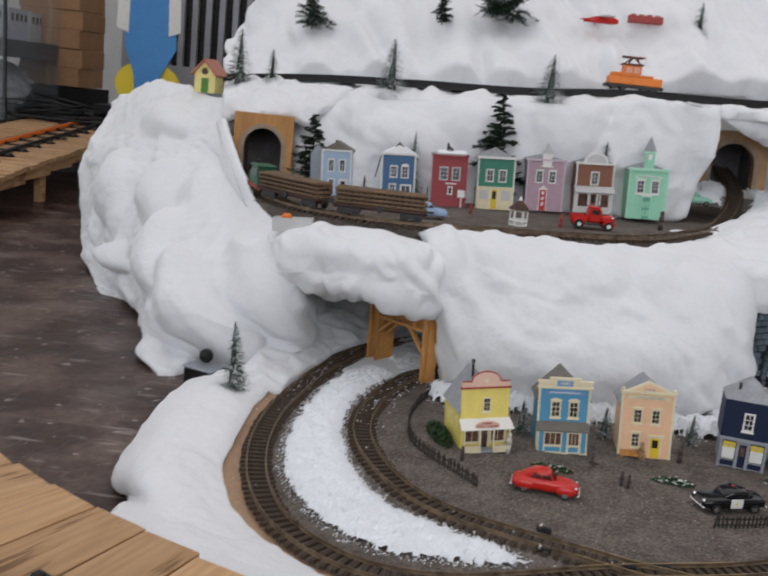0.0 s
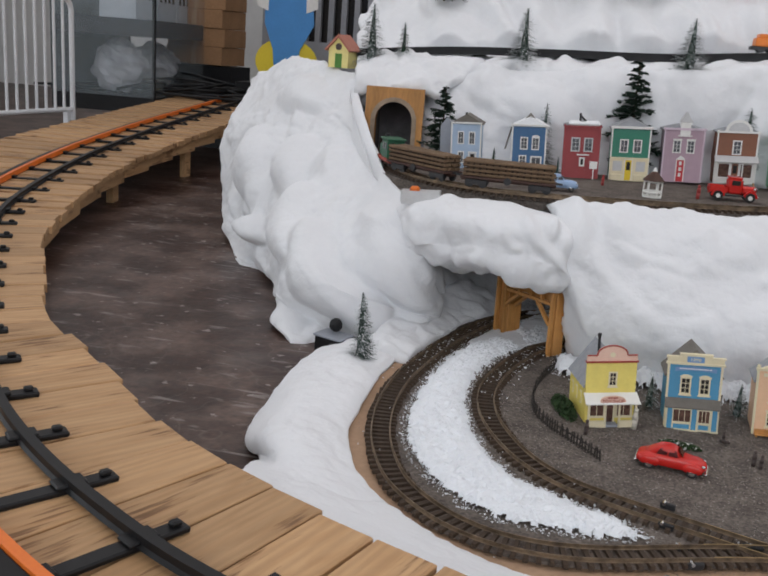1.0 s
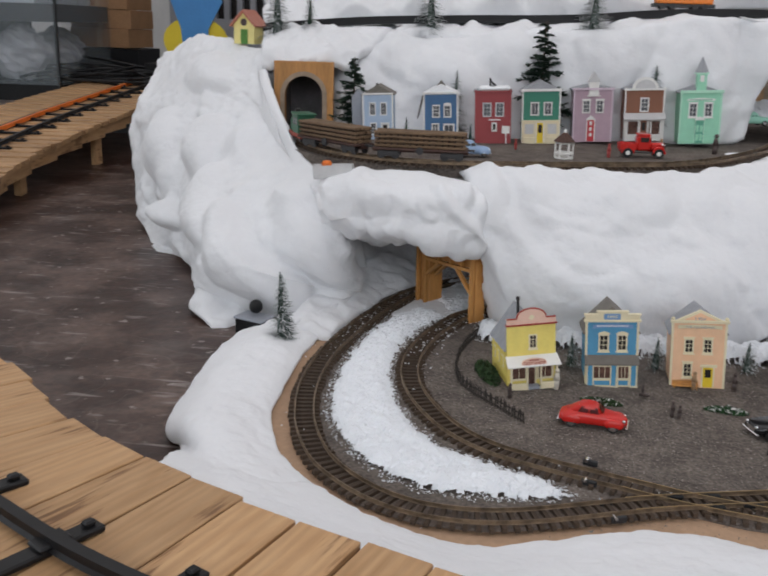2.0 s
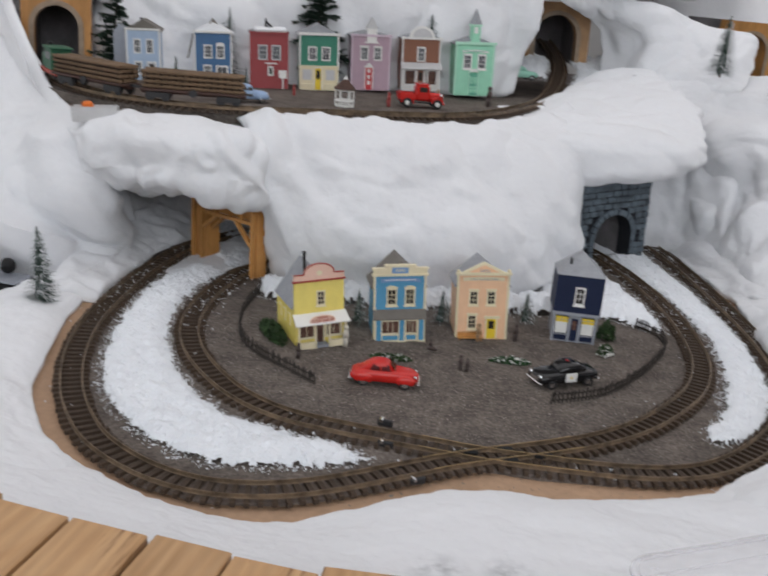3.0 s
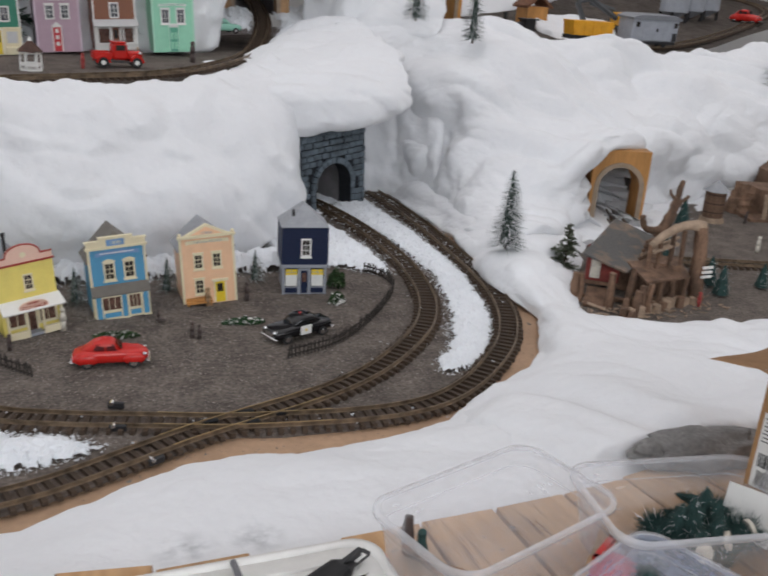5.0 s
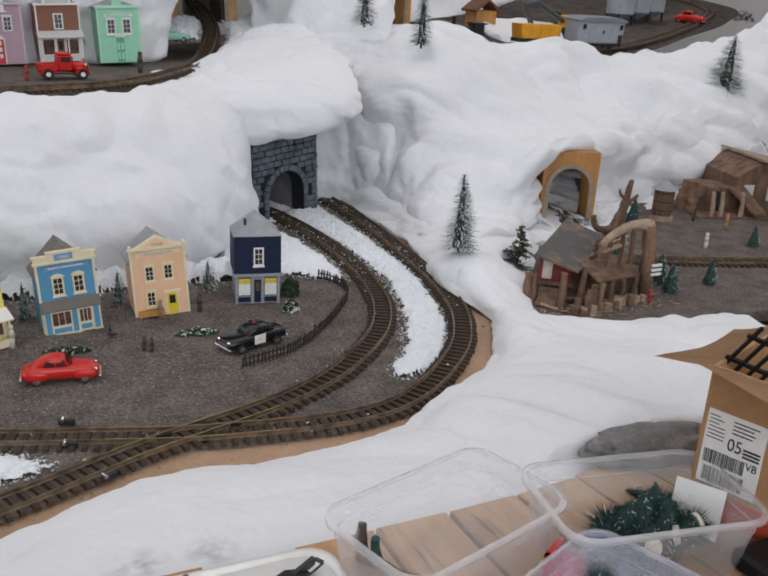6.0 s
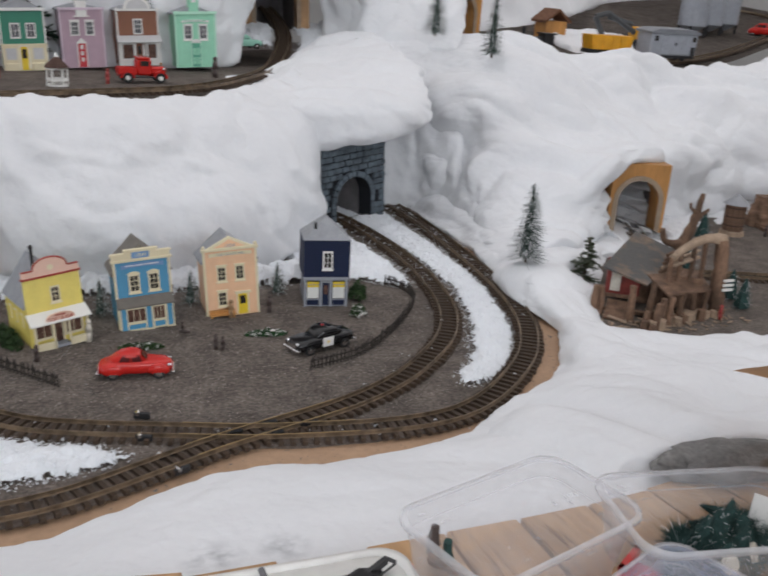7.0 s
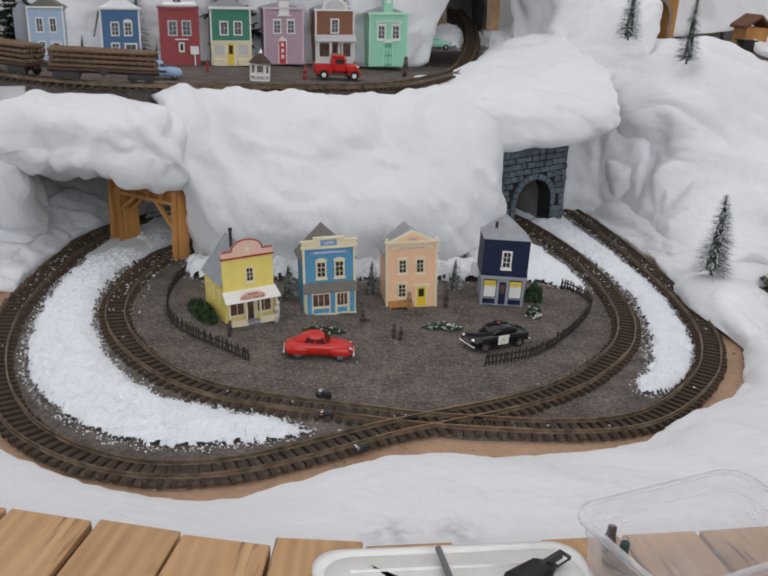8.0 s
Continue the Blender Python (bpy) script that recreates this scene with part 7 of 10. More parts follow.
o.location = (0.004, 0.030, 0)
for k in range(3):
    part("batten", boxes((-HW - 0.037 + k * 0.012, -0.003, 0, -HW - 0.031 + k * 0.012, 0.0, H2 - 0.008), bevel=0.001), WOODP, tp)


# ---- log train and locomotive ----
LOGDARK = mat("dark_timber", (0.035, 0.02, 0.012), 0.85, 0.3, 40, fine=0.1)
LOG = mat("sawn_timber", (0.155, 0.098, 0.056), 0.8, 0.35, 30, 0.0008, 120, fine=0.12, stretch=(0.3, 1, 1))
FREIGHT = mat("freight_brown", (0.055, 0.025, 0.018), 0.7, 0.25, 40, fine=0.08)


def log_car(m):
    root = empty("log_car", m, "brown flat wagon stacked with sawn timber", "toy wagon", "log wagons")
    L, w = 0.30, 0.082
    part("deck_frame", boxes((-L / 2, -w / 2, 0.028, L / 2, w / 2, 0.036), bevel=0.002), FREIGHT, root)
    part("sill", boxes((-L / 2, -0.012, 0.020, L / 2, 0.012, 0.028)), FREIGHT, root)
    bar = tube(bmesh.new(), (-L / 2 + 0.008, 0, 0), (L / 2 - 0.008, 0, 0), 0.0056, 0.0052, 7)
    me = mesh_from(bar, "timber")
    me.materials.append(LOG)
    for r in range(4):
        for c in range(6):
            o = new("timber", me)
            o.parent = root
            o.matrix_basis = pose(random.uniform(-0.005, 0.005), -0.031 + c * 0.0124, 0.042 + r * 0.0135, random.uniform(-9, 9), random.uniform(-0.4, 0.4), random.uniform(-0.4, 0.4))
    stick = mesh_from(boxes((-0.0032, -0.041, -0.0021, 0.0032, 0.041, 0.0021), bevel=0.0008), "spacer")
    stick.materials.append(LOGDARK)
    for r in range(3):
        for k in range(14):
            o = new("spacer", stick)
            o.parent = root
            o.matrix_basis = pose(-0.13 + k * 0.02 + random.uniform(-0.002, 0.002), random.uniform(-0.002, 0.002), 0.0487 + r * 0.0135)
    for x in (-0.10, 0.10):
        tr = part("bogie", boxes((x - 0.034, -0.031, 0.010, x + 0.034, -0.025, 0.026), (x - 0.034, 0.025, 0.010, x + 0.034, 0.031, 0.026), (x - 0.01, -0.028, 0.018, x + 0.01, 0.028, 0.032), bevel=0.001), DARKIRON, root)
        for dx in (-0.022, 0.022):
            for s in (-1, 1):
                part("wheel", tube(bmesh.new(), (x + dx, s * 0.020, 0.0145), (x + dx, s * 0.026, 0.0145), 0.0145, sides=14), DARKIRON, tr)
    part("brake_wheel", tube(bmesh.new(), (0.0, -0.043, 0.030), (0.0, -0.047, 0.030), 0.012, sides=8), DARKIRON, root)
    part("coupler", boxes((-L / 2 - 0.02, -0.005, 0.03, -L / 2, 0.005, 0.036), (L / 2, -0.005, 0.03, L / 2 + 0.02, 0.005, 0.036)), DARKIRON, root)
    return root


RZ = TZ + 0.002 + 0.0185
log_a = log_car(pose(-0.055, 2.470, RZ, 0, 0, 1))
copy_thing(log_a, pose(-0.355, 2.585, RZ, 0, 0, -38))
GREENP = mat("green_engine_paint", (0.015, 0.10, 0.05), 0.45, 0.15, 30, fine=0.05)
loco = empty("toy_locomotive", pose(-0.512, 2.785, RZ, 0, 0, -62) @ Matrix.Scale(0.78, 4), "green toy locomotive with red running board leaving a tunnel", "toy locomotive")
part("frame", boxes((-0.11, -0.042, 0.018, 0.11, 0.042, 0.036), bevel=0.003), mat("red_frame", (0.30, 0.04, 0.02), 0.5, 0.2, 30), loco, "red frame")
part("cab", boxes((-0.03, -0.04, 0.036, 0.075, 0.04, 0.118), bevel=0.003), GREENP, loco)
part("cab_roof", boxes((-0.042, -0.047, 0.118, 0.087, 0.047, 0.126), bevel=0.004), GREENP, loco)
part("hood", boxes((-0.105, -0.03, 0.036, -0.03, 0.03, 0.092), bevel=0.006), GREENP, loco)
for s in (-1, 1):
    for x in (-0.01, 0.03):
        part("cab_window", boxes((x, s * 0.0405 - 0.001, 0.075, x + 0.026, s * 0.0405 + 0.001, 0.105)), GLASSDARK, loco)
for y in (-0.022, 0.008):
    part("end_window", boxes((0.0745, y, 0.078, 0.0762, y + 0.016, 0.105)), GLASSDARK, loco)
part("smokestack", tube(bmesh.new(), (-0.08, 0, 0.09), (-0.08, 0, 0.135), 0.008, 0.011, 10), DARKIRON, loco)
part("coupler", boxes((0.11, -0.005, 0.024, 0.135, 0.005, 0.032)), DARKIRON, loco)
for x in (-0.06, 0.06):
    for s in (-1, 1):
        part("wheel", tube(bmesh.new(), (x, s * 0.020, 0.017), (x, s * 0.027, 0.017), 0.017, sides=14), DARKIRON, loco)

# grey open wagon body half sunk in the batting, with a red load
tub_car = empty("grey_trough", pose(-0.315, 2.37, 0.435, 0, -3, 3), "pale grey model trough half sunk in batting with a red block", "toy wagon")
part("trough", boxes((-0.06, -0.012, 0, 0.06, 0.03, 0.006), (-0.06, -0.014, 0.006, 0.06, -0.010, 0.042), (-0.06, 0.028, 0.006, 0.06, 0.032, 0.042), (-0.062, -0.012, 0.006, -0.058, 0.03, 0.042), (0.058, -0.012, 0.006, 0.062, 0.03, 0.042)), PALEGREY, tub_car)
part("red_block", boxes((-0.035, -0.002, 0.006, -0.005, 0.02, 0.055), bevel=0.006), ORANGE, tub_car, "orange-red block")


# ---- loose snow inside the loops ----
def flake_patch(name, ring, label, n, seed, hgt=0.017, ground=None):
    """A heap of loose flakes: a low lumpy bed, with crumbs lying all over it and ragged along its edge."""
    ground = ground or (lambda x, y: 0.0)
    poly = np.array([[p.x, p.y] for p in spline([(*p, 0) for p in ring] + [(*ring[0], 0)], 260)[0][:-1]])
    px, py = poly[:, 0], poly[:, 1]
    qx, qy = np.roll(px, 1), np.roll(py, 1)
    slope = (qx - px) / np.where(qy == py, 1e-9, qy - py)
    rnd = np.random.RandomState(seed)
    step = 0.006
    (x0, y0), (x1, y1) = poly.min(0) - 0.03, poly.max(0) + 0.03
    nx, ny = int((x1 - x0) / step) + 2, int((y1 - y0) / step) + 2
    x, y = np.meshgrid(x0 + np.arange(nx) * step, y0 + np.arange(ny) * step)
    depth = np.empty((ny, nx))
    for r in range(ny):
        dist = np.sqrt(np.min((x[r][:, None] - px) ** 2 + (y[r][:, None] - py) ** 2, axis=1))
        hit = ((py > y[r][:, None]) != (qy > y[r][:, None])) & (x[r][:, None] < slope * (y[r][:, None] - py) + px)
        depth[r] = np.where(hit.sum(1) % 2, dist, -dist)
    depth += 0.018 * lattice(x * 20, y * 20, seed) + 0.013 * lattice(x * 55, y * 55, seed + 1) + 0.008 * lattice(x * 120, y * 120, seed + 2)
    k = np.clip(depth / 0.03, 0, 1) ** 0.6
    z = 0.0028 + hgt * k * (0.8 + 0.6 * lattice(x * 26, y * 26, seed + 3)) + k * (0.006 * lattice(x * 75, y * 75, seed + 4) + rnd.uniform(0, 0.0045, x.shape))
    base = np.array([[ground(u, v) for u, v in zip(a, b)] for a, b in zip(x, y)])
    jit = rnd.uniform(-0.002, 0.002, (2, ny, nx))
    verts = np.stack([x + jit[0], y + jit[1], z + base], 2).reshape(-1, 3).tolist()
    q = (np.arange(ny - 1)[:, None] * nx + np.arange(nx - 1)[None, :])
    ok = depth[:-1, :-1] > 0
    faces = [(c, c + 1, c + nx + 1, c + nx) for c in q[ok].tolist()]
    rows_, cols_ = np.nonzero((depth > -0.016) & (depth < 0.02))
    tops, tcols = np.nonzero(depth > 0.02)
    for m, (rr, cc, share) in enumerate(((rows_, cols_, 0.6), (tops, tcols, 0.4))):
        for t in rnd.randint(0, max(1, len(rr)), int(n * 8 * share)) if len(rr) else ():
            r, c = rr[t], cc[t]
            e = rnd.uniform(0.0016, 0.0042)
            mid = np.array((x[r, c] + rnd.uniform(-0.005, 0.005), y[r, c] + rnd.uniform(-0.005, 0.005), z[r, c] + base[r, c] + 0.3 * e))
            b = len(verts)
            verts += (mid + rnd.uniform(-e, e, (4, 3)) * (1, 1, 0.75)).tolist()
            faces += [(b, b + 1, b + 2), (b, b + 2, b + 3), (b, b + 3, b + 1), (b + 1, b + 3, b + 2)]
    me = bpy.data.meshes.new(name)
    me.from_pydata(verts, [], faces)
    me.materials.append(FLAKES)
    return tagged(new(name, me), label, "snow", kind="stuff")


flake_patch("loose_snow", [(-0.03, 2.46), (-0.11, 2.33), (-0.155, 2.18), (-0.18, 1.98), (-0.185, 1.79), (-0.165, 1.62), (-0.12, 1.48), (-0.05, 1.38), (0.05, 1.29), (0.18, 1.265), (0.29, 1.27), (0.39, 1.295), (0.33, 1.355), (0.2, 1.41), (0.1, 1.47), (0.015, 1.6), (-0.045, 1.8), (-0.06, 1.95), (-0.055, 2.08), (-0.01, 2.26), (0.05, 2.37)], "loose white snow flakes heaped between two tracks", 700, 1)
flake_patch("loose_snow", [(1.58, 2.85), (1.575, 2.44), (1.55, 2.1), (1.52, 1.95), (1.455, 1.73), (1.38, 1.58), (1.28, 1.46), (1.18, 1.40), (1.16, 1.44), (1.24, 1.54), (1.31, 1.66), (1.38, 1.82), (1.43, 2.0), (1.45, 2.2), (1.455, 2.44), (1.43, 2.65), (1.42, 2.8)], "loose white snow flakes between curving tracks", 500, 2)
flake_patch("loose_snow", [(1.26, 2.75), (1.33, 2.5), (1.345, 2.3), (1.335, 2.13), (1.29, 2.06), (1.18, 2.15), (1.05, 2.2), (1.05, 2.4), (1.2, 2.65)], "loose white snow behind the navy house", 200, 3, 0.02)
flake_patch("loose_snow", [(-0.1, 2.95), (0.1, 2.95), (0.5, 2.9), (0.5, 2.6), (0.2, 2.56), (0.12, 2.46), (0.06, 2.44), (0.0, 2.52), (-0.02, 2.6), (0.05, 2.75), (-0.1, 2.8)], "loose white snow in the cave mouth", 200, 4, 0.015)
flake_patch("loose_snow", [(0.17, 2.32), (0.26, 2.3), (0.27, 2.2), (0.22, 2.16), (0.17, 2.22)], "heap of white snow at the portal's foot", 60, 5, 0.045)
flake_patch("loose_snow", [(0.3, 2.30), (0.9, 2.26), (1.05, 2.3), (1.05, 2.16), (0.85, 2.15), (0.6, 2.16), (0.42, 2.17), (0.3, 2.2)], "bank of white snow behind the houses", 200, 6, 0.05)

flake_patch("loose_snow", [(1.30, 2.72), (1.36, 2.70), (1.37, 2.82), (1.45, 2.84), (1.62, 2.95), (1.6, 3.08), (1.3, 3.08)], "thin white snow inside the stone portal", 120, 9, 0.006)
flake_patch("loose_snow", [(1.20, 3.62), (1.31, 3.58), (1.36, 3.70), (1.40, 3.86), (1.28, 3.88), (1.16, 3.78)], "loose white snow inside the upper curve", 160, 7, 0.03, tz)
flake_patch("loose_snow", [(1.30, 3.24), (1.37, 3.38), (1.49, 3.66), (1.54, 3.9), (1.78, 3.9), (1.72, 3.5), (1.5, 3.2)], "loose white snow beside the upper track", 260, 8, 0.03, tz)

# flakes caught between the ties at the back of the loops
def dusting(name, ctrl, y_from, n, label, seed, z=0.011):
    rnd = random.Random(seed)
    line = spline([(*p, 0) for p in ctrl], 400)[0]
    far = [i for i in range(1, 399) if line[i].y > y_from]
    bm = bmesh.new()
    for k in range(n):
        i = far[rnd.randrange(len(far))]
        if rnd.random() > (line[i].y - y_from) / 0.35 + 0.12:
            continue
        d = (line[i + 1] - line[i]).normalized()
        c = line[i] + Vector((d.y, -d.x, 0)) * rnd.gauss(0, 0.026) + Vector((0, 0, z * rnd.uniform(0.4, 1.0)))
        s = rnd.uniform(0.002, 0.0055)
        vs = [bm.verts.new(c + Vector((rnd.uniform(-s, s), rnd.uniform(-s, s), rnd.uniform(-s, s) * 0.6))) for _ in range(5)]
        for q in ((0, 1, 2), (0, 2, 3), (0, 3, 1), (1, 3, 2), (4, 0, 2), (4, 1, 3)):
            bm.faces.new([vs[t] for t in q])
    tagged(part(name, bm, FLAKES), label, "snow", kind="stuff")


dusting("snow_dust", LOOP_A, 1.9, 1700, "white flakes caught between the ties", 11)
dusting("snow_dust", LOOP_B, 1.9, 1700, "white flakes caught between the ties", 12, 0.0125)
dusting("snow_dust", LOOP_A, 0.0, 110, "white flakes scattered on the inner track", 13)
dusting("snow_dust", LOOP_B, 0.0, 110, "white flakes scattered on the outer track", 14)

# pale grit on the plaza and round the tracks
PALEGRIT = mat("pale_grit", (0.36, 0.32, 0.29), 0.9, 0.3, 90)
rnd = random.Random(77)
bm = bmesh.new()
for i in range(9000):
    a, u = rnd.uniform(0, 6.28), rnd.random() ** 0.5
    c = Vector((0.62 + 0.74 * u * math.cos(a), 1.74 + 0.47 * u * math.sin(a), 0.0025))
    s = rnd.uniform(0.0009, 0.0030)
    vs = [bm.verts.new(c + Vector((rnd.uniform(-s, s), rnd.uniform(-s, s), rnd.uniform(0, s)))) for _ in range(4)]
    for q in ((0, 1, 2), (0, 2, 3), (0, 3, 1), (1, 3, 2)):
        bm.faces.new([vs[t] for t in q])
tagged(part("gravel_grit", bm, PALEGRIT), "pale grit scattered over dark gravel", "gravel", kind="stuff")

# stones between the tracks
rnd = random.Random(5)
bm = bmesh.new()
for i in range(7000):
    a = rnd.uniform(0, 6.28)
    rr = rnd.random() ** 0.5
    x, y = 0.65 + 0.95 * rr * math.cos(a), 1.72 + 0.62 * rr * math.sin(a)
    s = rnd.uniform(0.001, 0.0028) * (2.2 if rnd.random() < 0.03 else 1)
    vs = [bm.verts.new((x + rnd.uniform(-s, s), y + rnd.uniform(-s, s), 0.002 + rnd.uniform(-0.3 * s, s))) for _ in range(4)]
    for q in ((0, 1, 2), (0, 2, 3), (0, 3, 1), (1, 3, 2)):
        bm.faces.new([vs[t] for t in q])
tagged(part("gravel_chips", bm, mat("grey_chips", (0.16, 0.15, 0.14), 0.9, 0.5, 50, fine=0.1)), "scattered pale gravel chips", "gravel", kind="stuff")

# crossing guard plates, worn brass rail heads and track joints
xr = empty("rail_crossing", pose(0.665, 1.312, 0.004, 0, 0, 0), "black plastic crossing pieces where the tracks meet", "rail crossing")
for ctrl, lift_ in ((LOOP_A, 0.0), (LOOP_B, 0.0015)):
    near = [p for p in spline([(*p, 0) for p in ctrl], 600)[0] if abs(p.x - 0.665) < 0.17 and p.y < 1.5]
    for side in (-1, 1):
        strip = [Vector((p.x - 0.665, p.y - 1.312, 0.0)) for p in near]
        part("rail_head", sweep(bmesh.new(), strip, [(-0.0012, 0.0160 + lift_), (0.0012, 0.0160 + lift_), (0.0012, 0.0168 + lift_), (-0.0012, 0.0168 + lift_)], side * 0.0225), RAILBRIGHT, xr, "worn bright brass rail head")
for dx, dy in ((-0.075, 0.006), (0.0, 0.022), (0.0, -0.020), (0.078, 0.0)):
    part("frog", boxes((dx - 0.022, dy - 0.006, 0.004, dx + 0.022, dy + 0.006, 0.0165), bevel=0.003), BLACK, xr)
for pts, rz in ((((0.44, 1.44), (0.43, 1.35)), -18), (((0.455, 1.275), (0.475, 1.215)), 20)):
    for x, y in pts:
        j = empty("rail_joint", pose(x, y, 0.004, 0, 0, rz), "dark screw clamp on a rail joint", "rail joint", "rail joints")
        part("clamp", boxes((-0.016, -0.004, 0, 0.016, 0.004, 0.014), bevel=0.002), DARKIRON, j)
        part("screw", tube(bmesh.new(), (-0.008, -0.006, 0.012), (-0.008, 0.006, 0.012), 0.004, sides=8), CHROME, j)


# ---- figurines: plain turned shapes ----
def figurine(m, label, h, c1):
    bm = bmesh.new()
    tube(bm, (0, 0, 0), (0, 0, h * 0.45), h * 0.12, h * 0.13, 8)
    tube(bm, (0, 0, h * 0.45), (0, 0, h * 0.78), h * 0.15, h * 0.10, 8)
    ball(bm, (0, 0, h * 0.89), h * 0.11)
    ob = part("figurine", bm, c1, smooth=True)
    ob.matrix_basis = m
    return tagged(ob, label, "figurine", "figurines")


TAN = mat("tan_figure", (0.35, 0.22, 0.12), 0.6, 0.3, 90)
DARKF = mat("dark_figure", (0.07, 0.05, 0.045), 0.6, 0.4, 90)
PALEF = mat("pale_figure", (0.62, 0.58, 0.50), 0.6, 0.2, 90)
REDF = mat("red_figure", (0.35, 0.05, 0.045), 0.6, 0.3, 90)
for x, y, z, h, c, lab in ((0.745, 1.935, 0.002, 0.05, TAN, "tan seated figurine on a bench"), (0.85, 1.945, 0.002, 0.052, DARKF, "dark standing figurine beside the peach hall"), (0.385, 1.86, 0.002, 0.058, PALEF, "pale standing figurine by the yellow shop"), (0.66, 1.745, 0.002, 0.04, DARKF, "small dark figurine on gravel"), (0.675, 1.735, 0.002, 0.036, DARKF, "small dark figurine on gravel"), (0.265, 1.775, 0.002, 0.04, DARKF, "dark brown figurine by the fence"), (0.605, 1.862, 0.002, 0.03, DARKF, "dark crouching figurine on the gravel"), (0.57, 2.88, tz(0, 2.9), 0.05, REDF, "red figurine beside the pickup"), (0.98, 3.12, tz(0, 3.1), 0.075, DARKF, "dark figurine by the mint church"), (-0.33, 2.92, tz(0, 2.9), 0.07, REDF, "red figurine beside the pale house"), (0.245, 2.98, tz(0, 2.9), 0.04, REDF, "small red figurine by the red house"), (0.79, 3.15, tz(0, 3.1), 0.045, TAN, "tan figurine by the brown shop")):
    figurine(pose(x, y, z), lab, h, c)
figurine(pose(0.60, 1.862, 0.006, 75, 0, 30), "fallen dark figurine on gravel", 0.035, DARKF)

# cave interiors: batting walls in the dark
CAVE_L = [
    [(-0.36, 2.55, 0.42), (-0.3, 2.95, 0.42), (0.0, 3.1, 0.42), (0.35, 3.05, 0.42)],
    [(-0.34, 2.5, 0.2), (-0.26, 2.9, 0.2), (0.02, 3.05, 0.2), (0.35, 3.0, 0.2)],
    [(-0.30, 2.38, -0.01), (-0.20, 2.82, -0.01), (0.05, 2.97, -0.01), (0.4, 2.95, -0.01)],
]
loft("snow_cave", CAVE_L, "shaded white batting lining the cave", fold=0.03, size=0.12, stretch=1.3, slant=0.3, seed=21, step=0.010)
CAVE_R = [
    [(1.2, 3.0, 0.5), (1.5, 3.12, 0.5), (1.75, 3.1, 0.5), (1.9, 2.9, 0.5)],
    [(1.2, 3.0, 0.25), (1.5, 3.1, 0.25), (1.74, 3.05, 0.25), (1.86, 2.8, 0.25)],
    [(1.2, 2.98, -0.01), (1.5, 3.05, -0.01), (1.72, 2.95, -0.01), (1.80, 2.66, -0.01)],
]
loft("snow_cave", CAVE_R, "shaded white batting lining the second cave", fold=0.03, size=0.12, stretch=1.3, slant=0.3, seed=22, step=0.010)
part_top = [
    [(-0.75, 3.50, 0.80), (-0.3, 3.50, 0.84), (0.2, 3.48, 0.86), (0.7, 3.48, 0.90), (1.3, 3.5, 0.94), (1.9, 3.5, 0.96)],
    [(-0.75, 3.62, 0.83), (-0.3, 3.60, 0.88), (0.2, 3.60, 0.90), (0.7, 3.60, 0.93), (1.3, 3.6, 0.97), (1.9, 3.6, 0.98)],
    [(-0.75, 3.95, 0.84), (-0.3, 3.95, 0.90), (0.2, 3.95, 0.92), (0.7, 3.95, 0.95), (1.3, 3.95, 0.98), (1.9, 3.95, 1.0)],
]
loft("snow_bench", part_top, "white batting on the upper bank", fold=0.04, size=0.14, stretch=1.3, slant=0.3, seed=23, step=0.010, edge=0.045)
BACKR = [
    [(1.1, 3.45, 0.97), (1.4, 3.6, 0.96), (1.75, 3.5, 0.90), (2.1, 3.3, 0.80)],
    [(1.55, 3.7, 0.78), (1.62, 3.65, 0.78), (1.8, 3.4, 0.74), (2.05, 3.2, 0.72)],
    [(1.58, 3.65, 0.55), (1.62, 3.6, 0.55), (1.75, 3.3, 0.58), (1.95, 3.1, 0.62)],
]
loft("snow_shoulder", BACKR, "white batting beside the second tunnel", fold=0.05, size=0.2, stretch=1.6, slant=0.3, seed=24, step=0.010)
# ---- black track girder on the top bank, with an orange overhead-line car ----
girder = empty("railway_girder", Matrix(), "black plastic track bed along the top bank", "railway track", kind="structure")
TOPLINE = [(-0.9, 3.72, 0.865), (-0.45, 3.70, 0.905), (0.0, 3.70, 0.925), (0.45, 3.70, 0.94), (0.9, 3.70, 0.975), (1.4, 3.70, 0.985), (2.2, 3.72, 1.0)]
gl = spline(TOPLINE, 90)[0]
part("bed", sweep(bmesh.new(), gl, [(-0.05, -0.008), (0.05, -0.008), (0.05, 0.012), (-0.05, 0.012)], 0), BLACK, girder)
for s in (-1, 1):
    part("rail", sweep(bmesh.new(), gl, [(-0.003, 0.012), (0.003, 0.012), (0.003, 0.026), (-0.003, 0.026)], s * 0.03), BLACK, girder)
ORC = mat("orange_wagon_paint", (0.75, 0.20, 0.02), 0.45, 0.12, 20, fine=0.05)
BRW = mat("brown_gear", (0.12, 0.04, 0.03), 0.6, 0.3, 40, fine=0.08)
oc = empty("work_car", pose(0.90, 3.70, 0.998, 0, 0, 1), "orange toy rail work car with brown roof gear", "toy wagon")
part("chassis", boxes((-0.125, -0.035, 0.010, 0.125, 0.035, 0.024), bevel=0.002), DARKIRON, oc)
part("body", boxes((-0.112, -0.04, 0.024, 0.115, 0.04, 0.058), bevel=0.004), ORC, oc)
part("hood", boxes((-0.10, -0.036, 0.058, -0.055, 0.036, 0.074), (0.02, -0.036, 0.058, 0.075, 0.036, 0.068), bevel=0.003), ORC, oc)
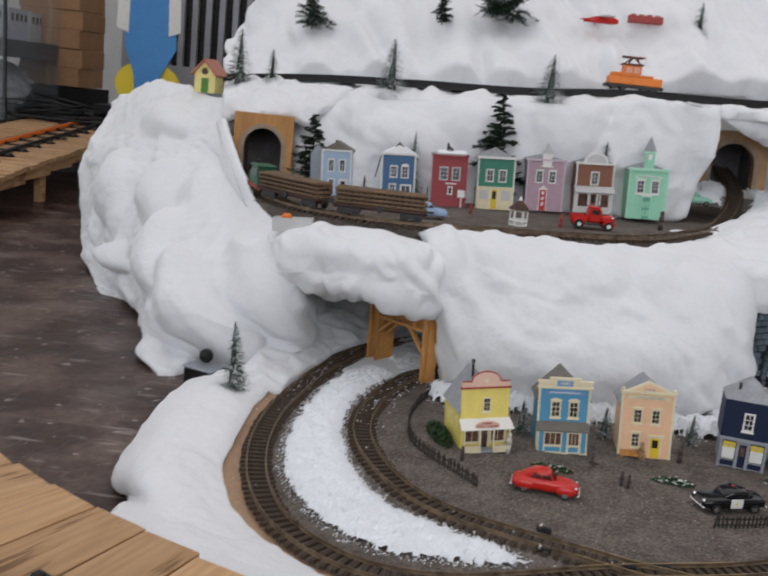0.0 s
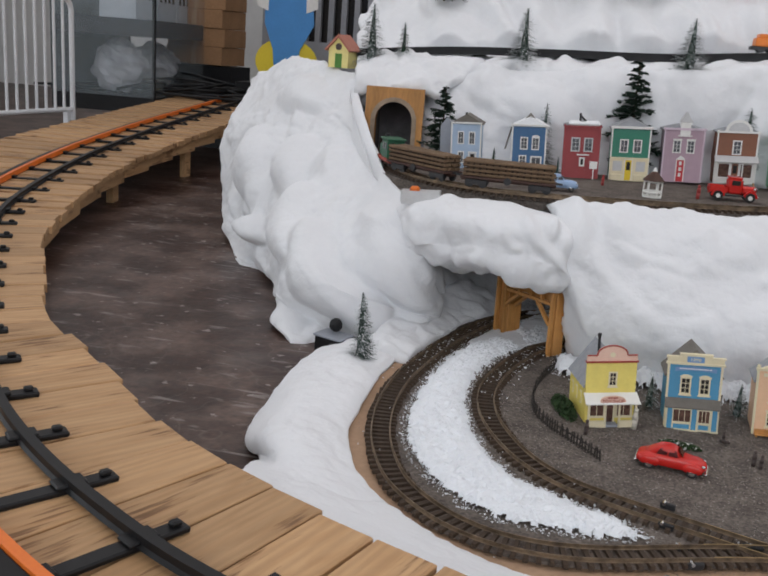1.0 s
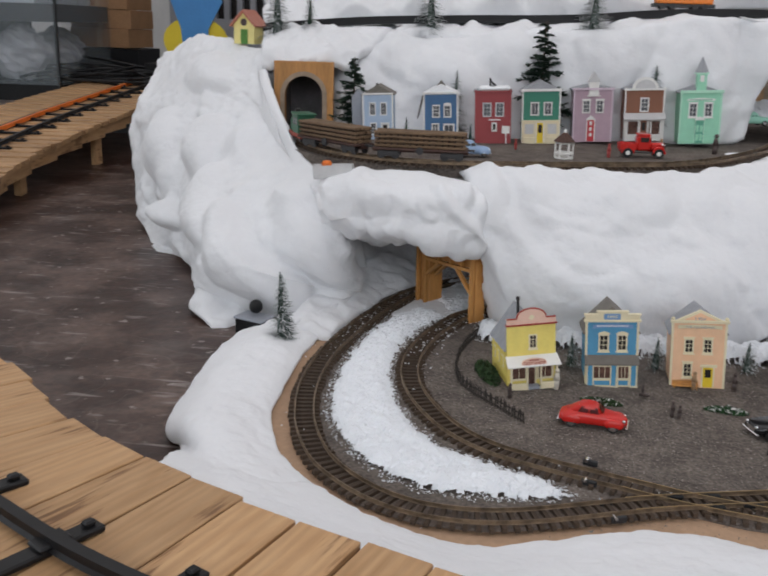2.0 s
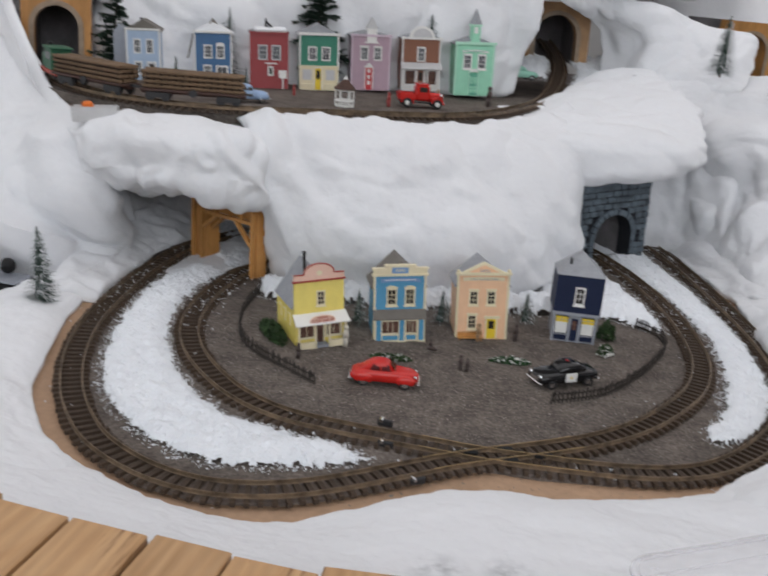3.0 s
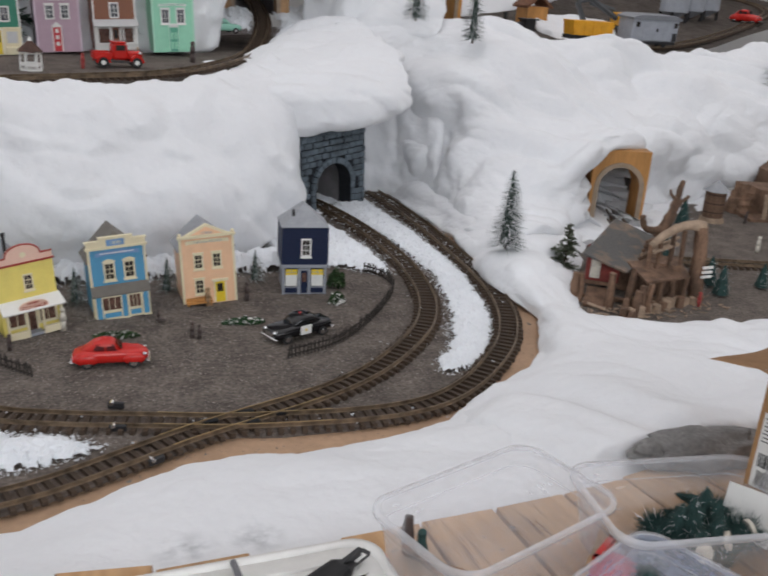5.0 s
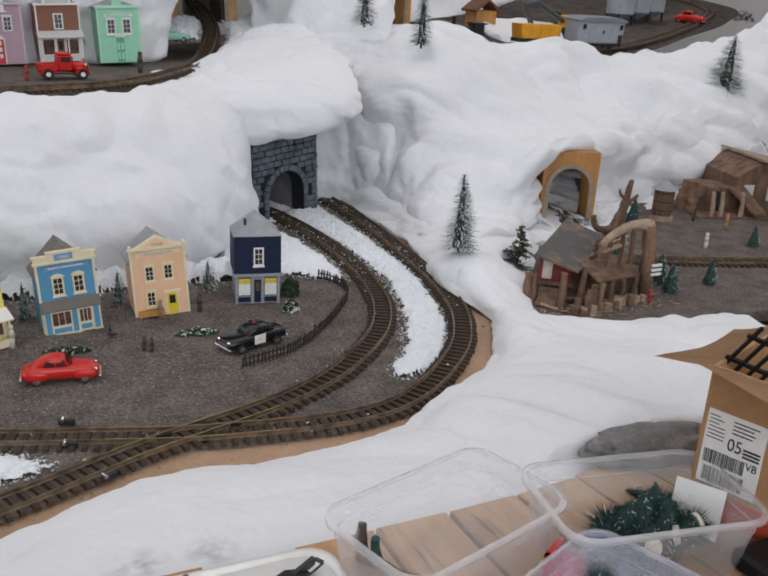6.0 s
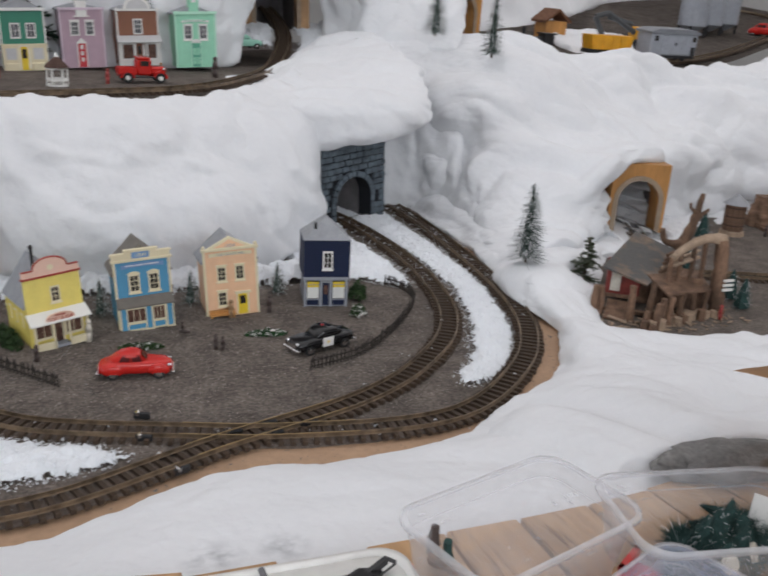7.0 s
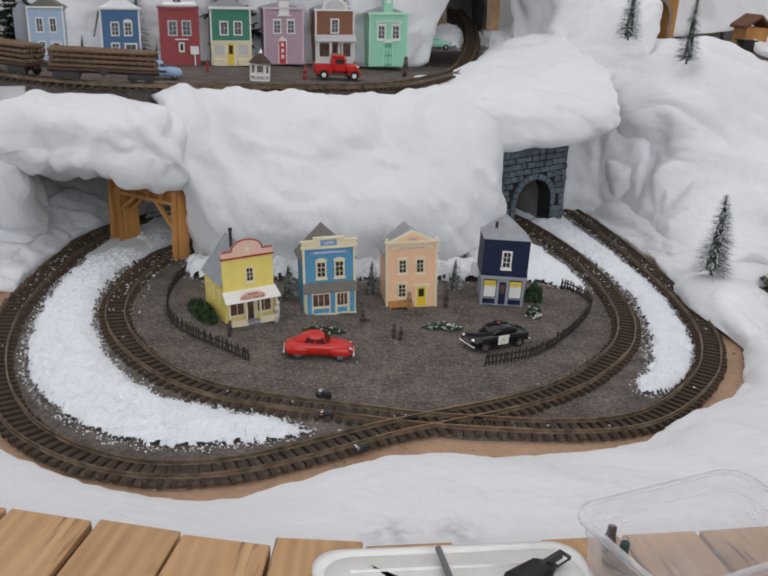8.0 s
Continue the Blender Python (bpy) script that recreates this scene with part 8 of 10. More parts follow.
part("cab", boxes((-0.055, -0.036, 0.058, 0.02, 0.036, 0.106), bevel=0.003), ORC, oc)
part("cab_roof", boxes((-0.062, -0.042, 0.106, 0.028, 0.042, 0.113), bevel=0.003), BRW, oc)
for x in (-0.045, -0.012):
    part("cab_window", boxes((x, -0.0375, 0.074, x + 0.024, -0.036, 0.098)), paint("pink_window", (0.7, 0.35, 0.25), False), oc)
bm = bmesh.new()
for a, b in (((-0.05, 0, 0.113), (-0.02, 0, 0.138)), ((0.02, 0, 0.113), (-0.01, 0, 0.138)), ((-0.065, 0, 0.142), (0.035, 0, 0.142)), ((-0.06, -0.03, 0.139), (0.03, -0.03, 0.139)), ((-0.06, 0.03, 0.139), (0.03, 0.03, 0.139)), ((-0.04, -0.03, 0.113), (-0.02, -0.03, 0.139)), ((0.01, -0.03, 0.113), (-0.01, -0.03, 0.139))):
    tube(bm, a, b, 0.0035, sides=6)
part("pantograph", bm, BRW, oc, "brown roof frame")
for x in (-0.085, -0.045, 0.045, 0.085):
    for s in (-1, 1):
        part("wheel", tube(bmesh.new(), (x, s * 0.03, 0.014), (x, s * 0.036, 0.014), 0.014, sides=12), DARKIRON, oc)
# little yellow hut on the mound
hut = empty("toy_hut", pose(-1.02, 3.62, 0.80, 0, 0, -12), "small yellow toy hut with red roof and green door", "toy house")
part("wall", upright(bmesh.new(), [(0, 0), (0.10, 0), (0.10, 0.085), (0.05, 0.135), (0, 0.085)], 0, 0.09), paint("pale_yellow", (0.80, 0.70, 0.28), False), hut)
part("roof", upright(bmesh.new(), [(-0.016, 0.078), (0.05, 0.146), (0.116, 0.078), (0.11, 0.072), (0.05, 0.134), (-0.01, 0.072)], -0.015, 0.105), paint("faded_red", (0.42, 0.16, 0.11), False), hut, "faded red gabled roof")
part("door", boxes((0.035, -0.003, 0.0, 0.068, 0, 0.062)), paint("leaf_green", (0.08, 0.22, 0.04), False), hut)
part("round_window", tube(bmesh.new(), (0.05, 0, 0.092), (0.05, -0.003, 0.092), 0.015, sides=14), DARKF, hut)
# red glider and wooden piece high on the slope
gl1 = empty("toy_biplane", pose(0.78, 4.08, 1.30, 0, 0, 15), "red and grey toy aeroplane lying on the slope", "toy aeroplane")
part("fuselage", hull(bmesh.new(), [(-0.09, 0.004, 0.0, 0.012, 0.8), (-0.03, 0.014, 0.0, 0.03, 0.8), (0.05, 0.018, 0.0, 0.036, 0.8), (0.08, 0.01, 0.006, 0.026, 0.8)]), CARRED, gl1, smooth=True)
part("wing", boxes((-0.02, -0.09, 0.03, 0.03, 0.09, 0.034), bevel=0.001), PALEGREY, gl1)
part("tail", boxes((-0.10, -0.03, 0.01, -0.08, 0.03, 0.013)), CARRED, gl1)
gl2 = empty("toy_sled", pose(0.98, 4.08, 1.32, 0, 0, -10), "red and tan wooden toy sled with slats", "toy sled")
for k in range(4):
    part("slat", boxes((-0.07 + k * 0.037, -0.03, 0.03, -0.045 + k * 0.037, 0.03, 0.037)), TAN if k % 2 else REDF, gl2)
for s in (-1, 1):
    part("runner", boxes((-0.08, s * 0.028 - 0.003, 0.0, 0.08, s * 0.028 + 0.003, 0.03)), REDF, gl2)


# ---- driftwood village beside the loop ----
DRIFT = mat("driftwood", (0.15, 0.088, 0.056), 0.85, 0.5, 30, 0.003, 90, fine=0.2, stretch=(1, 1, 0.3))
DRIFTPALE = mat("pale_driftwood", (0.33, 0.24, 0.17), 0.85, 0.3, 25, 0.0012, 80, fine=0.12)
BARNRED = mat("barn_red", (0.20, 0.035, 0.028), 0.75, 0.3, 40, 0.0006, 120, fine=0.08)
TARROOF = mat("tar_roof", (0.13, 0.125, 0.12), 0.8, 0.3, 18, 0.0008, 90, fine=0.1, second=(0.20, 0.14, 0.10), mix=(0.5, 0.7))

RIGHT_BASE = [(1.66, 1.86), (1.70, 1.70), (1.80, 1.55), (1.98, 1.40), (2.3, 1.45), (2.8, 1.40), (3.6, 1.35), (4.2, 1.6), (4.2, 2.9), (3.2, 2.9), (2.4, 2.9), (2.1, 2.5), (1.85, 2.05)]
tagged(part("gravel_yard", blob(RIGHT_BASE, z0=-0.035, z1=0.001, wob=0.02), GRAVEL), "dark gravel yard of the driftwood village", "gravel", kind="structure")
tagged(part("yard_board", blob([(1.64, 1.90), (1.67, 1.72), (1.78, 1.56), (1.86, 1.70), (1.80, 1.90), (1.72, 1.98)], z0=-0.02, z1=-0.001, wob=0.01), BOARD), "brown board edge under the shack", "board", kind="structure")
railway("railway_track_yard", [(2.05, 2.06), (2.25, 1.97), (2.45, 1.89), (2.72, 1.79), (3.05, 1.72), (3.45, 1.72), (4.0, 1.85)], 0.002, "brown model railway track through the gravel yard")
railway("railway_track_tunnel", [(2.58, 2.66), (2.47, 2.46), (2.36, 2.28), (2.22, 2.12)], 0.002, "short model railway track leaving a tunnel")


def slab(pts, t):
    """A thin sloping board through four corners."""
    bm = bmesh.new()
    top = [bm.verts.new(p) for p in pts]
    low = [bm.verts.new(Vector(p) - Vector((0, 0, t))) for p in pts]
    bm.faces.new(top)
    bm.faces.new(low[::-1])
    for i in range(4):
        bm.faces.new((top[i], low[i], low[(i + 1) % 4], top[(i + 1) % 4]))
    bmesh.ops.recalc_face_normals(bm, faces=bm.faces[:])
    return bm


def branch(bm, pts, r0, r1, sides=8):
    """One gnarled, tapering limb along a curve."""
    line = spline(pts, 16)[0]
    last = None
    for i, c in enumerate(line):
        d = (line[min(i + 1, 15)] - line[max(i - 1, 0)]).normalized()
        s = d.orthogonal().normalized()
        if last and s.dot(last[0]) < 0:
            s = -s
        if last:
            s = (last[0] - d * last[0].dot(d)).normalized()
        t = d.cross(s)
        r = r0 + (r1 - r0) * i / 15
        ring = []
        for k in range(sides):
            a = 2 * math.pi * k / sides
            o = s * math.cos(a) + t * math.sin(a)
            ring.append(bm.verts.new(c + o * r * (1 + 0.3 * noise.noise((c + o * r) * 55))))
        if last:
            for k in range(sides):
                bm.faces.new((last[1][k], last[1][(k + 1) % sides], ring[(k + 1) % sides], ring[k]))
        else:
            bm.faces.new(ring[::-1])
        last = (s, ring)
    bm.faces.new(last[1])
    return bm


shack = empty("wooden_shack", Matrix(), "rustic red shack of driftwood and bark with a grey lean-to roof", "toy house")
ang = math.radians(22)
part("roof", slab([(1.79, 1.775, 0.128), (1.885, 1.69, 0.092), (2.17, 1.86, 0.112), (2.05, 1.965, 0.165)], 0.006), TARROOF, shack, "grey weathered roof")
sh = Matrix.Translation((1.83, 1.80, 0)) @ Matrix.Rotation(math.radians(-38), 4, "Z")
bm = boxes((0.0, 0.0, 0.035, 0.095, 0.14, 0.105))
part("wall", bm, BARNRED, shack).matrix_basis = sh
part("door", boxes((0.012, -0.002, 0.045, 0.04, 0.0, 0.10)), PALEF, shack, "pale door").matrix_basis = sh
bm = boxes((0.095, 0.05, 0.0, 0.27, 0.14, 0.10))
part("rear_wall", bm, DRIFT, shack).matrix_basis = sh
part("porch_roof", slab([(1.925, 1.74, 0.104), (1.90, 1.62, 0.086), (2.085, 1.645, 0.078), (2.13, 1.755, 0.096)], 0.006), DRIFT, shack, "brown bark porch roof")
for (x, y), h in zip(((1.76, 1.73), (1.865, 1.645), (1.90, 1.60), (1.925, 1.63), (2.07, 1.65), (2.12, 1.74), (1.975, 1.64), (2.02, 1.645), (2.10, 1.70), (1.82, 1.60), (1.99, 1.74)), (0.085, 0.12, 0.085, 0.08, 0.075, 0.092, 0.08, 0.08, 0.085, 0.05, 0.10)):
    part("post", branch(bmesh.new(), [(x, y, 0), (x + random.uniform(-0.004, 0.004), y, h * 0.5), (x + random.uniform(-0.006, 0.006), y, h)], 0.0105, 0.008), DRIFT, shack)
for k in range(7):
    x, y = 1.80 + 0.02 * k, 1.735 - 0.017 * k
    part("plank", boxes((-0.055, -0.005, 0, 0.055, 0.005, 0.006), bevel=0.001), DRIFT, shack).matrix_basis = pose(x, y, 0.006 + 0.004 * (k % 3), 0, random.uniform(-6, 6), random.uniform(-50, -25))
for k in range(13):
    a, b = 1.80 + 0.026 * k + random.uniform(-0.008, 0.008), 1.585 + 0.0035 * k + random.uniform(-0.012, 0.012)
    h = random.uniform(0.018, 0.035)
    part("stump", tube(bmesh.new(), (a, b, 0), (a, b, h), 0.013, 0.012, 9), DRIFTPALE if k % 3 else DRIFT, shack)
for k in range(6):
    u = k / 5
    part("shelf", boxes((-0.045, -0.004, 0, 0.045, 0.004, 0.005)), DRIFTPALE, shack).matrix_basis = pose(2.11 + 0.03 * u, 1.83 - 0.02 * u, 0.085 + 0.009 * k, 0, -8, 12)
part("bench", boxes((1.98, 1.625, 0.018, 2.05, 1.645, 0.022), (1.985, 1.63, 0, 1.99, 1.64, 0.018), (2.04, 1.63, 0, 2.045, 1.64, 0.018)), DRIFTPALE, shack)
for k in range(16):
    u = random.random()
    x, y = 1.78 + 0.36 * u, 1.60 + random.uniform(-0.02, 0.05) + 0.05 * u
    part("log", tube(bmesh.new(), (x, y, 0.006), (x + random.uniform(-0.05, 0.05), y + random.uniform(-0.03, 0.03), 0.010 + random.uniform(0, 0.01)), 0.005, 0.004, 6), DRIFT if k % 2 else DRIFTPALE, shack)
for k in range(5):
    part("gable_board", boxes((-0.055 + 0.008 * k, -0.004, 0, 0.055 - 0.008 * k, 0.004, 0.009), bevel=0.001), DRIFTPALE if k == 1 else DRIFT, shack).matrix_basis = pose(2.03, 1.775, 0.102 + 0.011 * k, 0, -4, 24)
part("ridge_board", boxes((-0.052, -0.008, 0, 0.052, 0.008, 0.008), bevel=0.001), DRIFTPALE, shack, "pale sawn board").matrix_basis = pose(2.02, 1.70, 0.148, 0, -9, 6)
for x, y, z0, z1 in ((1.965, 1.70, 0.09, 0.165), (2.00, 1.70, 0.09, 0.178), (2.045, 1.70, 0.09, 0.195), (2.075, 1.69, 0.02, 0.205)):
    part("gable_post", branch(bmesh.new(), [(x, y, z0), (x + 0.003, y, (z0 + z1) / 2), (x, y, z1)], 0.008, 0.007, 6), DRIFT, shack)
for x, y, h in ((1.742, 1.732, 0.088), (1.812, 1.658, 0.105), (1.80, 1.552, 0.030), (1.845, 1.585, 0.075), (1.875, 1.60, 0.082)):
    part("post", branch(bmesh.new(), [(x, y, 0), (x + random.uniform(-0.005, 0.005), y, h * 0.5), (x + random.uniform(-0.007, 0.007), y, h)], 0.012, 0.009), DRIFT, shack)
part("red_sill", boxes((0.0, -0.006, 0.026, 0.10, 0.004, 0.036)), DRIFT, shack).matrix_basis = sh
part("ramp", slab([(1.745, 1.69, 0.008), (1.79, 1.655, 0.008), (1.86, 1.73, 0.028), (1.82, 1.77, 0.028)], 0.006), DRIFT, shack, "brown sloping ramp board")
arch = empty("driftwood_arch", Matrix(), "brown driftwood trunk carrying a beam beside the shack", "driftwood")
part("trunk", branch(bmesh.new(), [(2.128, 1.652, 0.0), (2.120, 1.66, 0.075), (2.122, 1.664, 0.15), (2.108, 1.665, 0.222)], 0.023, 0.018, 9), DRIFT, arch, smooth=True)
part("beam", branch(bmesh.new(), [(2.118, 1.662, 0.222), (2.065, 1.68, 0.222), (2.015, 1.695, 0.196), (1.965, 1.70, 0.162)], 0.017, 0.011, 7), DRIFTPALE, arch, smooth=True)
for k in range(3):
    part("stripe", boxes((2.112, 1.628, 0.075 + k * 0.014, 2.148, 1.634, 0.082 + k * 0.014)), WHITE, arch)
rnd = random.Random(91)
bm = bmesh.new()
for k in range(260):
    u = rnd.random()
    x, y = 1.70 + 0.46 * u + rnd.uniform(-0.03, 0.03), 1.60 + 0.06 * u + rnd.gauss(0.02, 0.055)
    a, e = rnd.uniform(0, 6.28), rnd.uniform(0.006, 0.022)
    tube(bm, (x, y, 0.004), (x + e * math.cos(a), y + e * math.sin(a), 0.004 + rnd.uniform(0, 0.006)), rnd.uniform(0.0012, 0.003), sides=5)
tagged(part("wood_litter", bm, DRIFTPALE), "splinters of pale wood strewn before the shack", "wood litter", kind="stuff")
bm = branch(bmesh.new(), [(2.44, 2.18, 0.0), (2.45, 2.17, 0.05), (2.48, 2.17, 0.12), (2.51, 2.18, 0.22)], 0.026, 0.008)
branch(bm, [(2.46, 2.17, 0.05), (2.40, 2.17, 0.045), (2.36, 2.17, 0.06), (2.345, 2.17, 0.10)], 0.014, 0.010)
branch(bm, [(2.49, 2.17, 0.15), (2.46, 2.17, 0.17), (2.45, 2.17, 0.19)], 0.009, 0.004)
branch(bm, [(2.50, 2.17, 0.14), (2.53, 2.17, 0.155), (2.54, 2.17, 0.165)], 0.009, 0.005)
tagged(part("driftwood_stump", bm, DRIFT, smooth=True), "forked brown driftwood stump standing in snow", "driftwood")

wt = empty("water_tower", pose(2.87, 2.36, 0.0), "brown wooden model water tower with a grey cone roof", "water tower")
part("base", tube(bmesh.new(), (0, 0, 0), (0, 0, 0.02), 0.05, 0.045, 10), DRIFTPALE, wt)
for k in range(12):
    a = math.pi * 2 * k / 12
    part("stave", boxes((-0.0095, -0.003, 0.02, 0.0095, 0.003, 0.125), bevel=0.001), DRIFT, wt).matrix_basis = Matrix.Rotation(a, 4, "Z") @ Matrix.Translation((0, -0.036, 0))
for z in (0.04, 0.075, 0.11):
    part("hoop", tube(bmesh.new(), (0, 0, z), (0, 0, z + 0.005), 0.0405, sides=16), FREIGHT, wt)
part("roof", tube(bmesh.new(), (0, 0, 0.125), (0, 0, 0.165), 0.052, 0.002, 16), GREYROOF, wt, "grey cone roof")

hs = empty("driftwood_house", pose(3.16, 2.38, 0.0, 0, 0, -18), "brown driftwood house with snowy bark roof", "toy house")
part("wall", boxes((0.10, 0.0, 0, 0.52, 0.30, 0.155)), DRIFT, hs)
part("gable", upright(bmesh.new(), [(0.10, 0.155), (0.34, 0.155), (0.22, 0.225)], 0.0, 0.30), DRIFT, hs)
part("roof", slab([(0.20, -0.03, 0.235), (0.20, 0.33, 0.235), (0.56, 0.33, 0.165), (0.56, -0.03, 0.165)], 0.01), DRIFTPALE, hs, "pale bark roof dusted with snow")
part("lean_to", slab([(0.36, -0.12, 0.10), (0.36, 0.0, 0.15), (0.60, 0.0, 0.14), (0.60, -0.12, 0.09)], 0.008), DRIFTPALE, hs)
for u in (0.14, 0.25):
    part("window", boxes((u, -0.004, 0.06, u + 0.045, 0.0, 0.125)), PALEGREY, hs, "pale window")
part("porch", boxes((-0.10, -0.10, 0, 0.40, 0.0, 0.012)), DRIFT, hs)
part("side_wall", boxes((-0.05, 0.0, 0.0, 0.10, 0.16, 0.11)), DRIFT, hs)
part("side_door", boxes((0.015, -0.003, 0.012, 0.055, 0.0, 0.095)), GLASSDARK, hs)
part("bark_slab", slab([(0.14, -0.13, 0.03), (0.20, -0.10, 0.03), (0.14, 0.0, 0.12), (0.06, -0.02, 0.12)], 0.012), DRIFT, hs, "slanting bark slab")
for x in (-0.04, 0.0, 0.09, 0.38, 0.5, 0.58):
    part("post", branch(bmesh.new(), [(x, -0.09, 0), (x + 0.004, -0.085, 0.06), (x, -0.08, 0.11)], 0.010, 0.008), DRIFTPALE, hs)
for x0, y0 in ((-0.10, 0.05), (-0.075, 0.02)):
    part("bark_log", branch(bmesh.new(), [(x0, y0, 0), (x0 + 0.01, y0, 0.06), (x0 + 0.03, y0, 0.12)], 0.035, 0.03, 8), DRIFT, hs)
for i, (x, y, h) in enumerate(((2.23, 1.66, 0.10), (2.26, 1.74, 0.10), (2.42, 1.68, 0.085), (2.93, 1.95, 0.085), (2.69, 2.33, 0.11), (2.30, 1.98, 0.10))):
    brush_tree(pose(x, y, 0.001), h, h * 0.3, GREENNEEDLE, 0.16, seed=60 + i, turns=18, per=24, label="small blue-green bottle-brush fir in the yard", group="yard firs", core=0.75)
for x, y, h, c, lab in ((2.72, 1.98, 0.06, PALEF, "pale figurine beside the yard track"), (3.02, 2.16, 0.065, TAN, "tan figurine by the driftwood house"), (2.09, 1.60, 0.045, REDF, "red and white figurine by the shack"), (2.0, 1.665, 0.05, mat("blue_figure", (0.04, 0.09, 0.25), 0.6, 0.2, 80), "blue figurine on the shack porch"), (2.99, 2.30, 0.05, DARKF, "dark figurine near the water tower")):
    figurine(pose(x, y, 0.002), lab, h, c)
tagged(part("driftwood_knot", branch(bmesh.new(), [(3.74, 2.72, 0.14), (3.78, 2.7, 0.16), (3.82, 2.7, 0.17), (3.78, 2.7, 0.22)], 0.035, 0.018), DRIFT, smooth=True), "knotted brown driftwood lying on the snow", "driftwood")

# ---- upper yard on the right-hand hill ----
def yard_z(x, y):
    return 0.545 + 0.12 * (y - 3.2)


YARD = [(2.3, 3.35), (2.8, 3.25), (3.2, 3.22), (3.7, 3.42), (4.4, 3.85), (5.3, 4.4), (6.2, 5.2), (5.8, 6.0), (4.4, 5.4), (3.2, 4.4), (2.3, 4.0)]
ring = spline([(*p, 0) for p in YARD] + [(*YARD[0], 0)], 90)[0][:-1]
bm = bmesh.new()
bm.faces.new([bm.verts.new((p.x, p.y, yard_z(p.x, p.y))) for p in ring])
bmesh.ops.solidify(bm, geom=bm.faces[:], thickness=0.03)
tagged(part("upper_yard", bm, GRAVEL), "dark gravel yard on the upper hill", "gravel", kind="structure")
railway("railway_track_hill", [(2.5, 3.45), (2.9, 3.36), (3.3, 3.36), (3.75, 3.56), (4.35, 3.92), (5.0, 4.36), (5.6, 4.85), (5.75, 5.3), (5.3, 5.55)], 0.6, "brown model railway track round the upper yard", z_of=lambda x, y: yard_z(x, y) + 0.003)
GREYCAR = mat("grey_wagon_paint", (0.34, 0.36, 0.40), 0.5, 0.12, 20, fine=0.06)
YELCAR = mat("yellow_wagon_paint", (0.75, 0.36, 0.02), 0.5, 0.12, 20, fine=0.06)
wg = empty("box_wagon", pose(3.25, 3.36, yard_z(0, 3.36) + 0.018, 3, 0, 6), "grey toy box wagon with rounded roof", "toy wagon")
part("body", boxes((-0.155, -0.05, 0.028, 0.155, 0.05, 0.13), bevel=0.004), GREYCAR, wg)
part("roof", upright(bmesh.new(), [(-0.165, 0.128), (0.165, 0.128), (0.165, 0.138), (0.12, 0.15), (-0.12, 0.15), (-0.165, 0.138)], -0.056, 0.056), mat("dark_grey_roof", (0.20, 0.21, 0.23), 0.6, 0.1, 30), wg)
part("door", boxes((-0.085, -0.053, 0.035, 0.085, -0.05, 0.122), bevel=0.001), MATS["grey_wagon_paint"], wg)
part("badge", boxes((0.0, -0.0545, 0.075, 0.012, -0.053, 0.09)), DARKIRON, wg)
for x in (-0.135, 0.12):
    part("window", boxes((x, -0.0515, 0.095, x + 0.022, -0.050, 0.118)), GLASSDARK, wg)
part("frame", boxes((-0.16, -0.04, 0.014, 0.16, 0.04, 0.028)), DARKIRON, wg)
part("door_end", boxes((0.118, -0.0525, 0.03, 0.145, -0.05, 0.07)), DARKIRON, wg)
for x in (-0.10, 0.10):
    for s in (-1, 1):
        part("wheel", tube(bmesh.new(), (x, s * 0.02, 0.015), (x, s * 0.028, 0.015), 0.016, sides=14), DARKIRON, wg)
hp = empty("hopper_wagon", pose(2.93, 3.40, yard_z(0, 3.4) + 0.02, 0, 0, -4), "yellow toy tipper wagon with dark frame", "toy wagon")
part("hopper", upright(bmesh.new(), [(-0.115, 0.095), (0.115, 0.095), (0.105, 0.03), (-0.105, 0.03)], -0.045, 0.045), YELCAR, hp)
for k in range(5):
    part("rib", boxes((-0.10 + k * 0.048, -0.049, 0.032, -0.092 + k * 0.048, -0.045, 0.092)), YELCAR, hp)
part("frame", boxes((-0.12, -0.03, 0.012, 0.12, 0.03, 0.03)), DARKIRON, hp)
for x in (-0.07, 0.07):
    for s in (-1, 1):
        part("wheel", tube(bmesh.new(), (x, s * 0.02, 0.015), (x, s * 0.028, 0.015), 0.016, sides=14), DARKIRON, hp)
ex = empty("toy_excavator", pose(3.28, 3.72, yard_z(0, 3.72), 0, 0, 0), "yellow toy excavator with a dark grey boom", "toy digger")
part("cab", boxes((0.06, -0.05, 0.045, 0.22, 0.05, 0.11), bevel=0.006), YELCAR, ex)
part("tracks", boxes((0.03, -0.06, 0.0, 0.24, -0.025, 0.045), (0.03, 0.025, 0.0, 0.24, 0.06, 0.045), bevel=0.01), DARKIRON, ex)
bm = bmesh.new()
for a, b in (((0.06, 0, 0.08), (-0.12, 0, 0.17)), ((-0.12, 0, 0.17), (-0.20, 0, 0.15)), ((-0.20, 0, 0.15), (-0.14, 0, 0.05)), ((0.05, 0.02, 0.12), (-0.1, 0.02, 0.15))):
    tube(bm, a, b, 0.014, sides=6)
part("boom", bm, mat("dark_grey_boom", (0.07, 0.075, 0.08), 0.5, 0.2, 30), ex)
lk = empty("toy_steam_engine", pose(2.62, 3.55, yard_z(0, 3.55), 0, 0, 0) @ Matrix.Scale(0.75, 4), "black toy steam engine with tall smokestack", "toy locomotive")
part("boiler", tube(bmesh.new(), (-0.10, 0, 0.06), (0.05, 0, 0.06), 0.03, sides=14), DARKIRON, lk)
